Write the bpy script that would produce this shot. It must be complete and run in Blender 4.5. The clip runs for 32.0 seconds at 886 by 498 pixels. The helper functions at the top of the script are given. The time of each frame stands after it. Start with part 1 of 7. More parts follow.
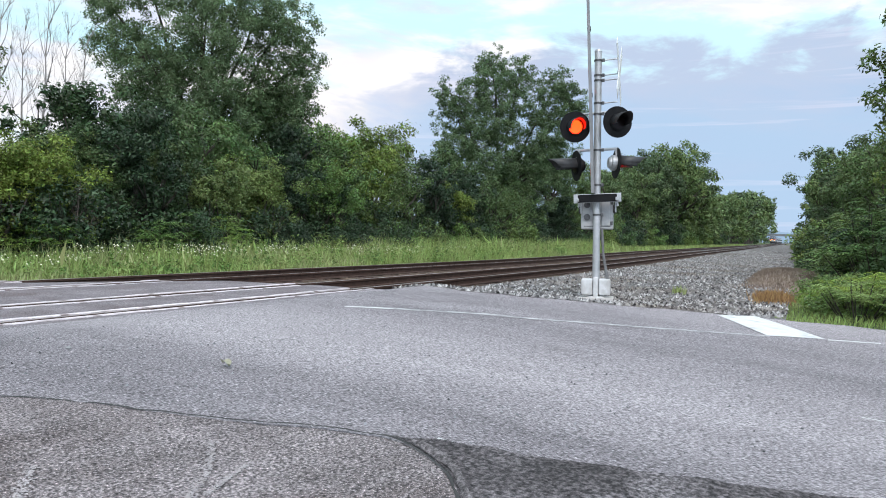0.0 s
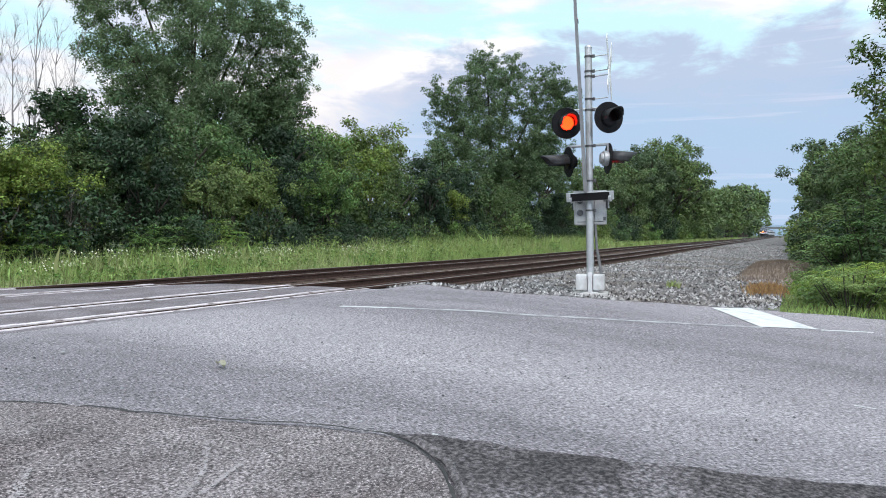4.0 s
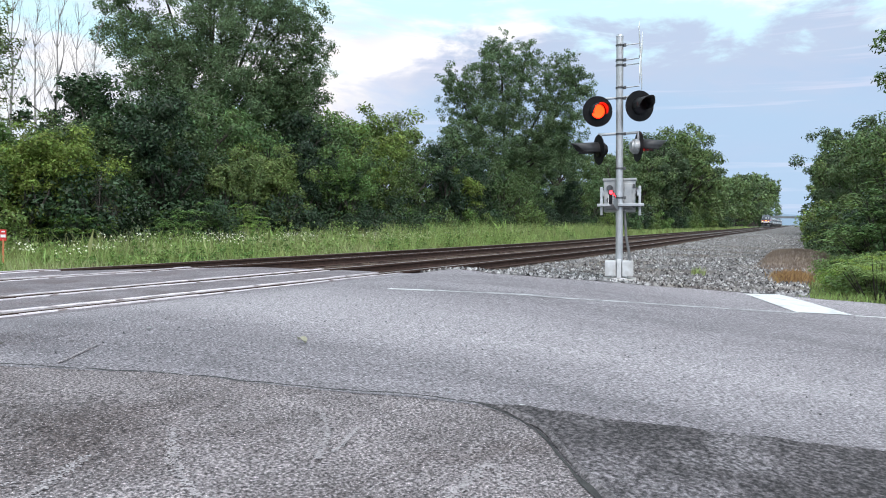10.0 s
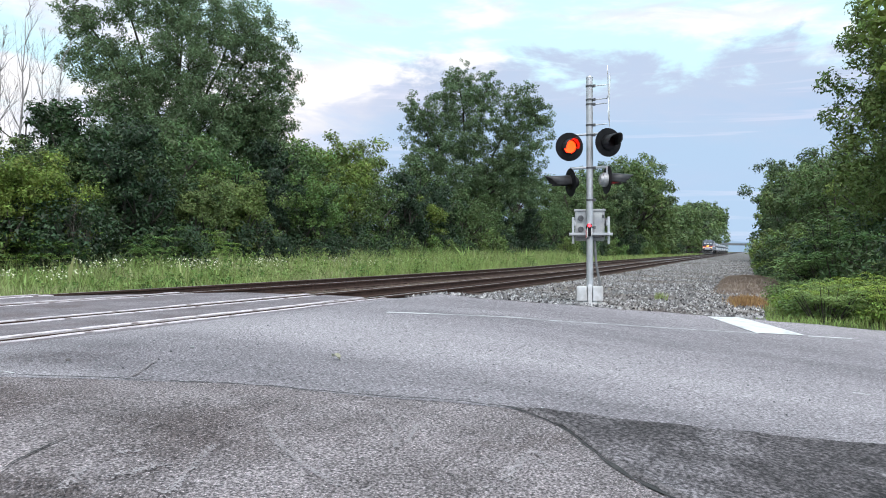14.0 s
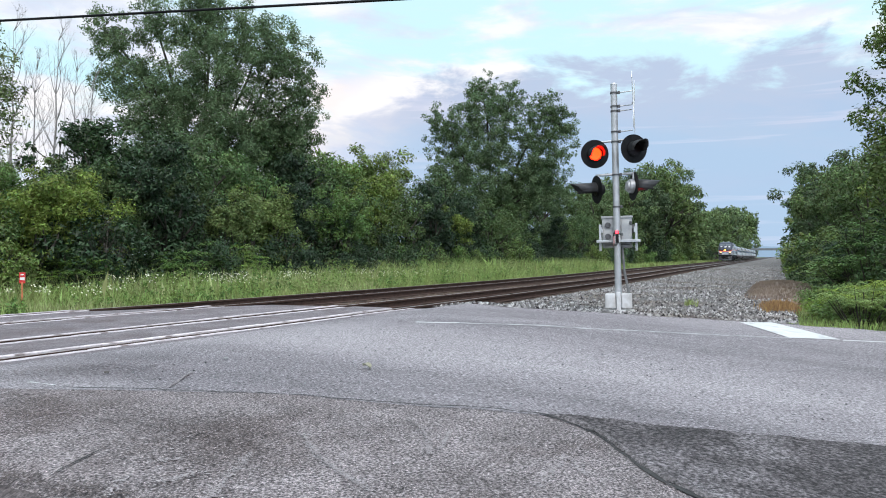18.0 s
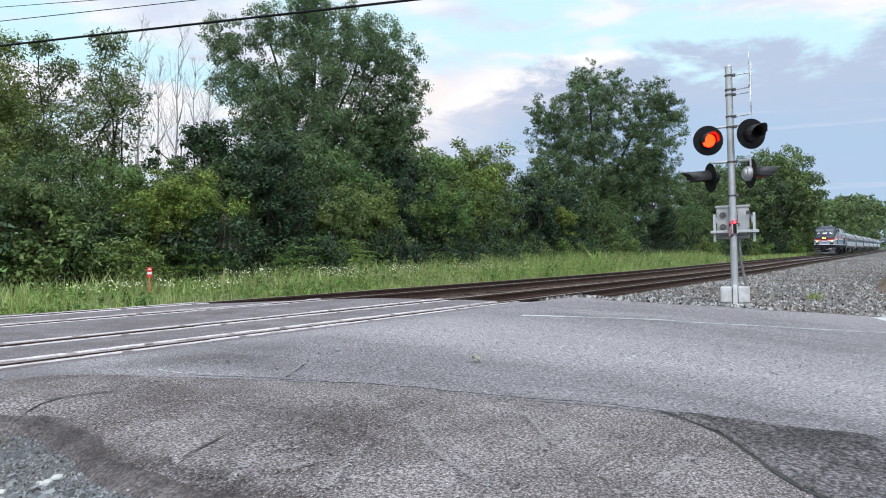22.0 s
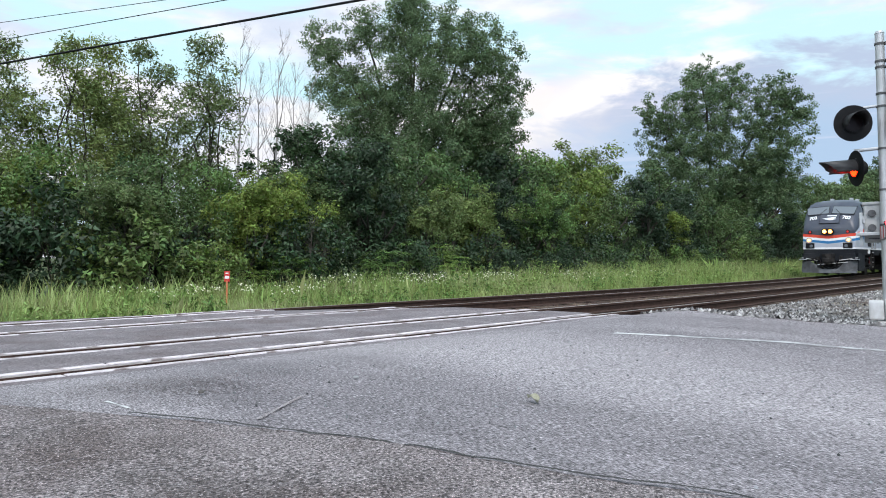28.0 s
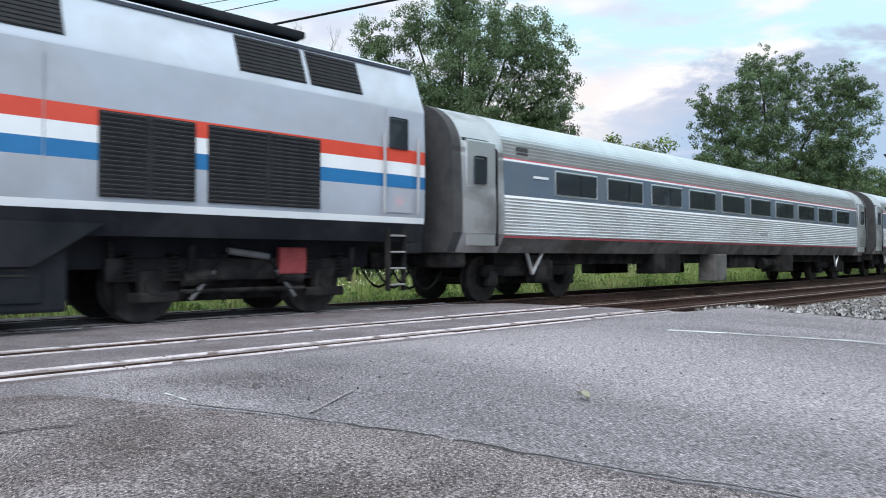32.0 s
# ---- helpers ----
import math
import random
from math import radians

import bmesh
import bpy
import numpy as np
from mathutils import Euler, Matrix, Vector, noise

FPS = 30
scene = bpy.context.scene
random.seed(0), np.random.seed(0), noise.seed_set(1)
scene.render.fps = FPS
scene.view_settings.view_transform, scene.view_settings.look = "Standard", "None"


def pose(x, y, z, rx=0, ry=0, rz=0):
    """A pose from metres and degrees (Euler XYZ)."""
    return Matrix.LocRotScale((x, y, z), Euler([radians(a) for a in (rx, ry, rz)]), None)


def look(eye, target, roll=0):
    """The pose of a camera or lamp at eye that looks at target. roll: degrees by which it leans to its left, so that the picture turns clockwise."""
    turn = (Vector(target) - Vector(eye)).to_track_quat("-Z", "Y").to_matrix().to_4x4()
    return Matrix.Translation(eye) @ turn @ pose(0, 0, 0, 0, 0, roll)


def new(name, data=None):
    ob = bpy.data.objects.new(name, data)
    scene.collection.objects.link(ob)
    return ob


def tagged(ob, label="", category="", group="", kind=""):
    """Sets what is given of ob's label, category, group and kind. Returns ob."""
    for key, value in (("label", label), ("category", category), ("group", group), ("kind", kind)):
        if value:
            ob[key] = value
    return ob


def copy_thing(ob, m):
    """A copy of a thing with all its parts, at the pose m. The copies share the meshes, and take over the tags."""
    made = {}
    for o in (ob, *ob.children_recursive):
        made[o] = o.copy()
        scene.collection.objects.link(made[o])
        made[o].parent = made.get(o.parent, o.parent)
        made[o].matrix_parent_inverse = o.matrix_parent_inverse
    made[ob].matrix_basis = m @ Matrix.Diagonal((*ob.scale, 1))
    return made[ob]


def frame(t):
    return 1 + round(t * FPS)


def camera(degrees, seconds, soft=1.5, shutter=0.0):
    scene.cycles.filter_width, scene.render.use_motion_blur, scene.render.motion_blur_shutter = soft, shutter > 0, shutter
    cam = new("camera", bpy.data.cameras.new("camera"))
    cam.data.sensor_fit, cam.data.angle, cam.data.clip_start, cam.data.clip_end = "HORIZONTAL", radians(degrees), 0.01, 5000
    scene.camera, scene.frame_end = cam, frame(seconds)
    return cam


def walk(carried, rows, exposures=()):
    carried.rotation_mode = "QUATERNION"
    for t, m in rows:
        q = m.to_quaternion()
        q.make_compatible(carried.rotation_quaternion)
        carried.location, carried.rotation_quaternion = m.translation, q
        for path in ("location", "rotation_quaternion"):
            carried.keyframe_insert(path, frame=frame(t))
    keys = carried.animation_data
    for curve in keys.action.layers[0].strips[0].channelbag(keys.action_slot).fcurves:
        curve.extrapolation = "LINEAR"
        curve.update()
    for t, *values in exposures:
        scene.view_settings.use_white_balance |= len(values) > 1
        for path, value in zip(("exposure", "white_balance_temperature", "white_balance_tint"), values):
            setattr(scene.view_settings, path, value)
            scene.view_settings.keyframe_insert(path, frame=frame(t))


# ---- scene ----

# ------------------------------------------------------------------ camera
cam = camera(62.7, 32.0, 1.0, 0.15)
PATH = [
    (0, (0.971, -7.314, 1.022), (2.769, -6.439, 0.986), 1.7),
    (0.5, (0.965, -7.296, 1.025), (2.761, -6.416, 0.998), 1.7),
    (1, (0.97, -7.314, 1.012), (2.764, -6.429, 0.989), 1.3),
    (1.5, (0.963, -7.345, 1.007), (2.756, -6.46, 0.981), 0.8),
    (2, (0.969, -7.348, 1.005), (2.763, -6.466, 0.97), 0.4),
    (2.5, (0.975, -7.35, 0.998), (2.77, -6.471, 0.955), 0.2),
    (3, (0.975, -7.344, 0.999), (2.774, -6.472, 0.953), 0.2),
    (3.5, (0.96, -7.349, 1.009), (2.763, -6.485, 0.966), 0.5),
    (5.5, (0.976, -7.323, 1.002), (2.767, -6.433, 0.999), 0.9),
    (6, (0.978, -7.309, 0.992), (2.747, -6.377, 0.986), 0.9),
    (6.5, (0.98, -7.296, 0.982), (2.726, -6.321, 0.968), 0.8),
    (7, (0.977, -7.294, 0.986), (2.71, -6.295, 0.963), 0.9),
    (7.5, (0.945, -7.287, 0.984), (2.669, -6.274, 0.954), 1.2),
    (8, (0.892, -7.28, 0.975), (2.611, -6.259, 0.936), 1.6),
    (8.5, (0.906, -7.298, 0.978), (2.611, -6.254, 0.928), 2.4),
    (9, (0.901, -7.222, 0.964), (2.562, -6.109, 0.906), 2.5),
    (9.5, (0.688, -7.103, 0.976), (2.432, -6.126, 0.919), 1.5),
    (10, (0.527, -7.04, 0.98), (2.321, -6.158, 0.906), 1.0),
    (10.5, (0.36, -7.056, 0.989), (2.179, -6.231, 0.894), 0.9),
    (11, (0.186, -6.987, 0.984), (2.027, -6.211, 0.886), 0.9),
    (11.5, (0.005, -6.899, 0.992), (1.857, -6.151, 0.892), 0.9),
    (12, (-0.117, -6.946, 0.993), (1.743, -6.215, 0.903), 0.9),
    (12.5, (-0.197, -6.961, 0.999), (1.664, -6.234, 0.926), 0.9),
    (13, (-0.307, -6.911, 1.008), (1.553, -6.177, 0.959), 1.0),
    (13.5, (-0.359, -6.894, 1.011), (1.494, -6.144, 0.989), 1.1),
    (14, (-0.368, -6.902, 1.006), (1.476, -6.127, 1.005), 1.2),
    (14.5, (-0.376, -6.897, 1.006), (1.457, -6.096, 1.016), 1.1),
    (16.5, (-0.394, -6.89, 0.99), (1.428, -6.065, 1.0), 0.7),
    (17, (-0.406, -6.908, 0.99), (1.418, -6.09, 1.004), 0.5),
    (17.5, (-0.407, -6.902, 0.991), (1.416, -6.081, 1.013), 0.4),
    (18, (-0.416, -6.905, 0.992), (1.399, -6.064, 1.019), 0.2),
    (18.5, (-0.424, -6.913, 0.989), (1.374, -6.037, 1.02), 0.0),
    (19, (-0.429, -6.917, 0.988), (1.35, -6.005, 1.023), -0.1),
    (19.5, (-0.432, -6.917, 0.987), (1.328, -5.968, 1.024), -0.2),
    (20, (-0.429, -6.905, 0.986), (1.309, -5.917, 1.024), -0.3),
    (20.5, (-0.408, -6.863, 0.984), (1.313, -5.844, 1.018), -0.4),
    (21, (-0.394, -6.847, 0.983), (1.31, -5.801, 1.01), -0.4),
    (21.5, (-0.38, -6.834, 0.98), (1.311, -5.766, 0.999), -0.4),
    (22, (-0.374, -6.822, 0.977), (1.306, -5.736, 0.987), -0.2),
    (22.5, (-0.368, -6.82, 0.974), (1.302, -5.719, 0.977), -0.1),
    (23, (-0.375, -6.829, 0.974), (1.294, -5.727, 0.975), 0.1),
    (23.5, (-0.389, -6.844, 0.975), (1.288, -5.755, 0.976), 0.3),
    (23.8, (-0.242, -6.789, 0.970), (1.4343, -5.6982, 0.9727), 0.32),
    (24, (0.116, -6.653, 0.956), (1.7922, -5.5619, 0.9611), 0.34),
    (24.5, (1.241, -6.229, 0.914), (2.8926, -5.1012, 0.9281), 0.17),
    (26.5, (1.241, -6.229, 0.914), (2.8232, -5.0059, 0.9437), 0.13),
    (27, (1.241, -6.229, 0.914), (2.7925, -4.9675, 0.9472), 0.22),
    (27.5, (1.241, -6.229, 0.914), (2.7646, -4.9339, 0.9498), 0.31),
    (28, (1.241, -6.229, 0.914), (2.7424, -4.9081, 0.9451), 0.18),
    (28.5, (1.241, -6.229, 0.914), (2.7327, -4.8970, 0.9373), 0.18),
    (29, (1.241, -6.229, 0.914), (2.7255, -4.8888, 0.9284), 0.30),
    (29.5, (1.241, -6.229, 0.914), (2.7160, -4.8784, 0.9195), 0.49),
    (30, (1.241, -6.229, 0.914), (2.7002, -4.8611, 0.9124), 0.56),
    (30.5, (1.241, -6.229, 0.914), (2.6772, -4.8372, 0.9061), 0.39),
    (31, (1.241, -6.229, 0.914), (2.6613, -4.8209, 0.9073), 0.20),
    (31.5, (1.241, -6.229, 0.914), (2.6517, -4.8115, 0.9168), -0.01),
    (32, (1.241, -6.229, 0.914), (2.6498, -4.8097, 0.9332), 0.14),
]
walk(cam, [(t, look(eye, target, roll)) for t, eye, target, roll in PATH], exposures=[(0.0, 0.93), (3.0, 0.91), (6.0, 0.86), (9.0, 0.86), (10.0, 0.95), (12.0, 1.01), (13.0, 1.02), (14.0, 0.97), (17.0, 0.88), (18.0, 0.87), (20.0, 0.83), (23.7, 0.83), (24.5, 0.89), (28.5, 0.89), (30.0, 0.85), (32.0, 0.85)])

# ------------------------------------------------------------------ light: overcast evening sky
SUN_EL, SUN_AZ = radians(52), radians(215)      # azimuth counted from +X towards +Y


def node(tree, kind, x=0, y=0, **values):
    n = tree.nodes.new(kind)
    n.location = (x, y)
    for key, value in values.items():
        n.inputs[key.replace("_", " ")].default_value = value
    return n


def ramp(tree, stops, source=None):
    n = tree.nodes.new("ShaderNodeValToRGB")
    while len(n.color_ramp.elements) < len(stops):
        n.color_ramp.elements.new(0.5)
    for e, (p, c) in zip(n.color_ramp.elements, stops):
        e.position = p
        e.color = (*c, 1) if len(c) == 3 else c
    if source is not None:
        tree.links.new(source, n.inputs["Fac"])
    return n


def mix(tree, fac, a, b, mode="MIX"):
    n = tree.nodes.new("ShaderNodeMixRGB")
    n.blend_type = mode
    for socket, v in zip(n.inputs, (fac, a, b)):
        if hasattr(v, "is_output"):
            tree.links.new(v, socket)
        else:
            socket.default_value = v if not isinstance(v, tuple) or len(v) == 4 else (*v, 1)
    return n.outputs[0]


world = bpy.data.worlds.new("evening_sky")
scene.world = world
world.use_nodes = True
wt = world.node_tree
wt.nodes.clear()
sky = wt.nodes.new("ShaderNodeTexSky")
sky.sky_type, sky.sun_disc = "NISHITA", False
sky.sun_elevation, sky.sun_rotation = SUN_EL, math.pi / 2 - SUN_AZ
sky.air_density, sky.dust_density, sky.ozone_density = 1.0, 1.5, 1.2
tc = wt.nodes.new("ShaderNodeTexCoord")
sep = wt.nodes.new("ShaderNodeSeparateXYZ")
wt.links.new(tc.outputs["Generated"], sep.inputs[0])


def calc(kind, a, b=0.0, c=0.0):
    """A maths node of the sky; sockets and numbers may be mixed."""
    n = wt.nodes.new("ShaderNodeMath")
    n.operation = kind
    for socket, v in zip(n.inputs, (a, b, c)):
        if hasattr(v, "is_output"):
            wt.links.new(v, socket)
        else:
            socket.default_value = v
    return n.outputs[0]


def step_up(v, lo, hi):
    n = node(wt, "ShaderNodeMapRange", From_Min=lo, From_Max=hi)
    n.interpolation_type = "SMOOTHSTEP"
    wt.links.new(v, n.inputs["Value"])
    return n.outputs[0]


azimuth = calc("ARCTAN2", sep.outputs["Y"], sep.outputs["X"])
height = calc("ARCSINE", sep.outputs["Z"])


def drift(across, up, seed, detail=9.0, rough=0.58, twist=0.3):
    """Cloud noise laid out by bearing and height, so that the banks lie level."""
    v = wt.nodes.new("ShaderNodeCombineXYZ")
    wt.links.new(calc("MULTIPLY", azimuth, across), v.inputs[0])
    wt.links.new(calc("MULTIPLY", height, up), v.inputs[1])
    v.inputs[2].default_value = seed
    n = node(wt, "ShaderNodeTexNoise", Scale=1.0, Detail=detail, Roughness=rough, Distortion=twist)
    wt.links.new(v.outputs[0], n.inputs["Vector"])
    return n.outputs["Fac"]


billow, wisp, streak = drift(7.0, 17.0, 3.1), drift(5.0, 20.0, 8.4), drift(3.0, 60.0, 5.0, 4.0)
pale = mix(wt, 0.85, sky.outputs[0], (6.2, 9.0, 9.9))
leftward = step_up(azimuth, 0.12, 0.62)
# high broken cloud, thinner down the line
veil = step_up(calc("ADD", wisp, calc("MULTIPLY", leftward, 0.05)), 0.46, 0.66)
veil_tone = mix(wt, step_up(billow, 0.36, 0.62), (8.4, 8.4, 8.9), (6.2, 6.6, 7.9))
whole = mix(wt, calc("MULTIPLY", veil, 0.9), pale, veil_tone)
# creamy broken cloud low over the treeline
low = step_up(calc("SUBTRACT", calc("ADD", calc("MULTIPLY", calc("SUBTRACT", wisp, 0.5), 0.22), 0.225), height), -0.02, 0.03)
cream = mix(wt, step_up(billow, 0.4, 0.6), (8.6, 7.9, 7.8), (6.3, 6.5, 7.9))
whole = mix(wt, calc("MULTIPLY", low, calc("MULTIPLY", leftward, calc("SUBTRACT", 0.85, calc("MULTIPLY", step_up(azimuth, 0.6, 0.8), 0.5)))), whole, cream)
# the slate-blue bank down the line, its upper edge ragged and lit
edge = calc("ADD", calc("MULTIPLY", calc("SUBTRACT", billow, 0.5), 0.20), calc("SUBTRACT", 0.252, calc("MULTIPLY", step_up(azimuth, 0.38, 0.62), 0.06)))
depth = calc("SUBTRACT", edge, height)
bank = calc("MULTIPLY", step_up(depth, -0.008, 0.022), calc("SUBTRACT", 1.0, step_up(azimuth, 0.42, 0.66)))
rim = calc("MULTIPLY", calc("MULTIPLY", step_up(depth, -0.05, -0.004), calc("SUBTRACT", 1.0, step_up(depth, -0.004, 0.03))), step_up(wisp, 0.42, 0.6))
whole = mix(wt, calc("MULTIPLY", rim, 0.8), whole, (9.0, 8.9, 9.0))
slate = mix(wt, step_up(depth, 0.0, 0.12), (4.4, 5.05, 6.6), (3.75, 5.05, 6.95))
slate = mix(wt, calc("MULTIPLY", step_up(streak, 0.54, 0.66), 0.4), slate, (6.4, 6.5, 7.9))
whole = mix(wt, calc("MULTIPLY", bank, 0.93), whole, slate)
# the sky brightens towards the hidden sun
towards = wt.nodes.new("ShaderNodeVectorMath")
towards.operation = "DOT_PRODUCT"
wt.links.new(tc.outputs["Generated"], towards.inputs[0])
towards.inputs[1].default_value = (math.cos(SUN_EL) * math.cos(SUN_AZ), math.cos(SUN_EL) * math.sin(SUN_AZ), math.sin(SUN_EL))
bright = ramp(wt, [(0.0, (1, 1, 1)), (1.0, (2.05, 1.92, 1.99))], towards.outputs["Value"])
whole = mix(wt, 1.0, whole, bright.outputs[0], "MULTIPLY")
back = node(wt, "ShaderNodeBackground", Strength=0.066)
wt.links.new(whole, back.inputs["Color"])
wt.links.new(back.outputs[0], wt.nodes.new("ShaderNodeOutputWorld").inputs["Surface"])

sun = new("sun", bpy.data.lights.new("sun", "SUN"))
sun.data.energy, sun.data.angle, sun.data.color = 1.27, radians(25), (1.0, 0.925, 0.91)
sun_dir = Vector((math.cos(SUN_EL) * math.cos(SUN_AZ), math.cos(SUN_EL) * math.sin(SUN_AZ), math.sin(SUN_EL)))
sun.matrix_world = look(sun_dir * 50, (0, 0, 0))


# ------------------------------------------------------------------ materials
def surf(name, c1, c2, scale=3.0, rough=0.8, metal=0.0, bump=0.0, bscale=60.0, stain=None, sscale=0.5, swide=(0.45, 0.62), island=0.0, vary=0.0,
         spec=0.3, sheer=0.0, coat=0.0, speckle=None, pscale=180.0, stretchv=None, grain=None, lanes=None, streaks=None, tone=0.0):
    """A surface with grain at one scale, stains at a larger one, fine relief, and optional change from piece to piece."""
    m = bpy.data.materials.new(name)
    m.use_nodes = True
    t = m.node_tree
    b = t.nodes["Principled BSDF"]
    b.inputs["Roughness"].default_value, b.inputs["Metallic"].default_value = rough, metal
    b.inputs["Specular IOR Level"].default_value = spec
    b.inputs["Coat Weight"].default_value = coat
    co = t.nodes.new("ShaderNodeTexCoord").outputs["Object"]
    if stretchv:
        mp = node(t, "ShaderNodeMapping", Scale=stretchv)
        t.links.new(co, mp.inputs["Vector"])
        co = mp.outputs[0]
    n1 = node(t, "ShaderNodeTexNoise", Scale=scale, Detail=6.0, Roughness=0.62)
    t.links.new(co, n1.inputs["Vector"])
    col = mix(t, ramp(t, [(0.34, (0, 0, 0)), (0.66, (1, 1, 1))], n1.outputs["Fac"]).outputs[0], c1, c2)
    if stain:
        n2 = node(t, "ShaderNodeTexNoise", Scale=sscale, Detail=5.0, Roughness=0.55, Distortion=0.4)
        t.links.new(co, n2.inputs["Vector"])
        col = mix(t, ramp(t, [(swide[0], (0, 0, 0)), (swide[1], (1, 1, 1))], n2.outputs["Fac"]).outputs[0], col, stain)
    if speckle:
        n3 = node(t, "ShaderNodeTexVoronoi", Scale=pscale)
        t.links.new(co, n3.inputs["Vector"])
        col = mix(t, ramp(t, [(0.12, (1, 1, 1)), (0.3, (0, 0, 0))], n3.outputs["Distance"]).outputs[0], col, speckle)
    if streaks:
        # pale tyre scuffs: long thin bands lying askew
        ms = node(t, "ShaderNodeMapping", Rotation=(0, 0, radians(-38)), Scale=(0.4, 11.0, 1.0))
        t.links.new(t.nodes["Texture Coordinate"].outputs["Object"], ms.inputs["Vector"])
        ns = node(t, "ShaderNodeTexNoise", Scale=1.6, Detail=5.0, Roughness=0.6, Distortion=0.5)
        t.links.new(ms.outputs[0], ns.inputs["Vector"])
        col = mix(t, ramp(t, [(0.585, (0, 0, 0)), (0.69, (0.4,) * 3)], ns.outputs["Fac"]).outputs[0], col, streaks)
    if lanes:
        # dust swept into pale bands along the road, broken up by noise
        sx = t.nodes.new("ShaderNodeSeparateXYZ")
        t.links.new(t.nodes["Texture Coordinate"].outputs["Object"], sx.inputs[0])
        wob = node(t, "ShaderNodeTexNoise", Scale=0.8, Detail=4.0)
        t.links.new(t.nodes["Texture Coordinate"].outputs["Object"], wob.inputs["Vector"])
        am = node(t, "ShaderNodeMath")
        am.operation = "MULTIPLY_ADD"
        t.links.new(wob.outputs["Fac"], am.inputs[0])
        am.inputs[1].default_value = 1.5
        t.links.new(sx.outputs["X"], am.inputs[2])
        mr0 = node(t, "ShaderNodeMapRange", From_Min=lanes[0], From_Max=lanes[1])
        t.links.new(am.outputs[0], mr0.inputs["Value"])
        col = mix(t, ramp(t, [(q, (v,) * 3) for q, v in lanes[2]], mr0.outputs[0]).outputs[0], col, lanes[3])
    if grain:
        n5 = node(t, "ShaderNodeTexNoise", Scale=grain[0], Detail=3.0, Roughness=0.7)
        t.links.new(co, n5.inputs["Vector"])
        g = ramp(t, [(0.36, (grain[1],) * 3), (0.5, (1, 1, 1)), (0.66, (grain[2],) * 3)], n5.outputs["Fac"])
        col = mix(t, 1.0, col, g.outputs[0], "MULTIPLY")
    if island or vary:
        rnd = t.nodes.new("ShaderNodeNewGeometry").outputs["Random Per Island"] if island else t.nodes.new("ShaderNodeObjectInfo").outputs["Random"]
        a = island or vary
        hsv = node(t, "ShaderNodeHueSaturation")
        mr = node(t, "ShaderNodeMapRange", To_Min=1 - a, To_Max=1 + a)
        t.links.new(rnd, mr.inputs["Value"])
        t.links.new(mr.outputs[0], hsv.inputs["Value"])
        mh = node(t, "ShaderNodeMapRange", To_Min=0.5 - 0.05 * a, To_Max=0.5 + 0.05 * a)
        t.links.new(rnd, mh.inputs["Value"])
        t.links.new(mh.outputs[0], hsv.inputs["Hue"])
        t.links.new(col, hsv.inputs["Color"])
        col = hsv.outputs[0]
    if tone:
        # each plant a little lighter, darker, greener or yellower than the next
        own = t.nodes.new("ShaderNodeObjectInfo").outputs["Random"]
        h2 = node(t, "ShaderNodeHueSaturation")
        for socket, a0, a1 in (("Value", 1 - tone, 1 + tone), ("Hue", 0.5 + 0.055 * tone, 0.5 - 0.075 * tone), ("Saturation", 0.85, 1.12)):
            mr2 = node(t, "ShaderNodeMapRange", To_Min=a0, To_Max=a1)
            t.links.new(own, mr2.inputs["Value"])
            t.links.new(mr2.outputs[0], h2.inputs[socket])
        t.links.new(col, h2.inputs["Color"])
        col = h2.outputs[0]
    t.links.new(col, b.inputs["Base Color"])
    if bump:
        n4 = node(t, "ShaderNodeTexNoise", Scale=bscale, Detail=4.0, Roughness=0.6)
        t.links.new(co, n4.inputs["Vector"])
        bp = node(t, "ShaderNodeBump", Strength=min(1.0, bump), Distance=0.02 * max(1.0, bump))
        t.links.new(n4.outputs["Fac"], bp.inputs["Height"])
        t.links.new(bp.outputs[0], b.inputs["Normal"])
    if sheer:
        b.inputs["Subsurface Weight"].default_value = 0.0
        tr = node(t, "ShaderNodeBsdfTranslucent")
        t.links.new(col, tr.inputs["Color"])
        mx = node(t, "ShaderNodeMixShader", Fac=sheer)
        t.links.new(b.outputs[0], mx.inputs[1])
        t.links.new(tr.outputs[0], mx.inputs[2])
        t.links.new(mx.outputs[0], t.nodes["Material Output"].inputs["Surface"])
    return m


def glow(name, color, strength):
    m = bpy.data.materials.new(name)
    m.use_nodes = True
    b = m.node_tree.nodes["Principled BSDF"]
    b.inputs["Base Color"].default_value = (*color, 1)
    b.inputs["Emission Color"].default_value = (*color, 1)
    b.inputs["Emission Strength"].default_value = strength
    return m


def glassy(name, color, rough=0.05, spec=0.6, coat=0.5):
    m = bpy.data.materials.new(name)
    m.use_nodes = True
    b = m.node_tree.nodes["Principled BSDF"]
    b.inputs["Base Color"].default_value = (*color, 1)
    b.inputs["Roughness"].default_value = rough
    b.inputs["Specular IOR Level"].default_value = spec
    b.inputs["Coat Weight"].default_value = coat
    return m


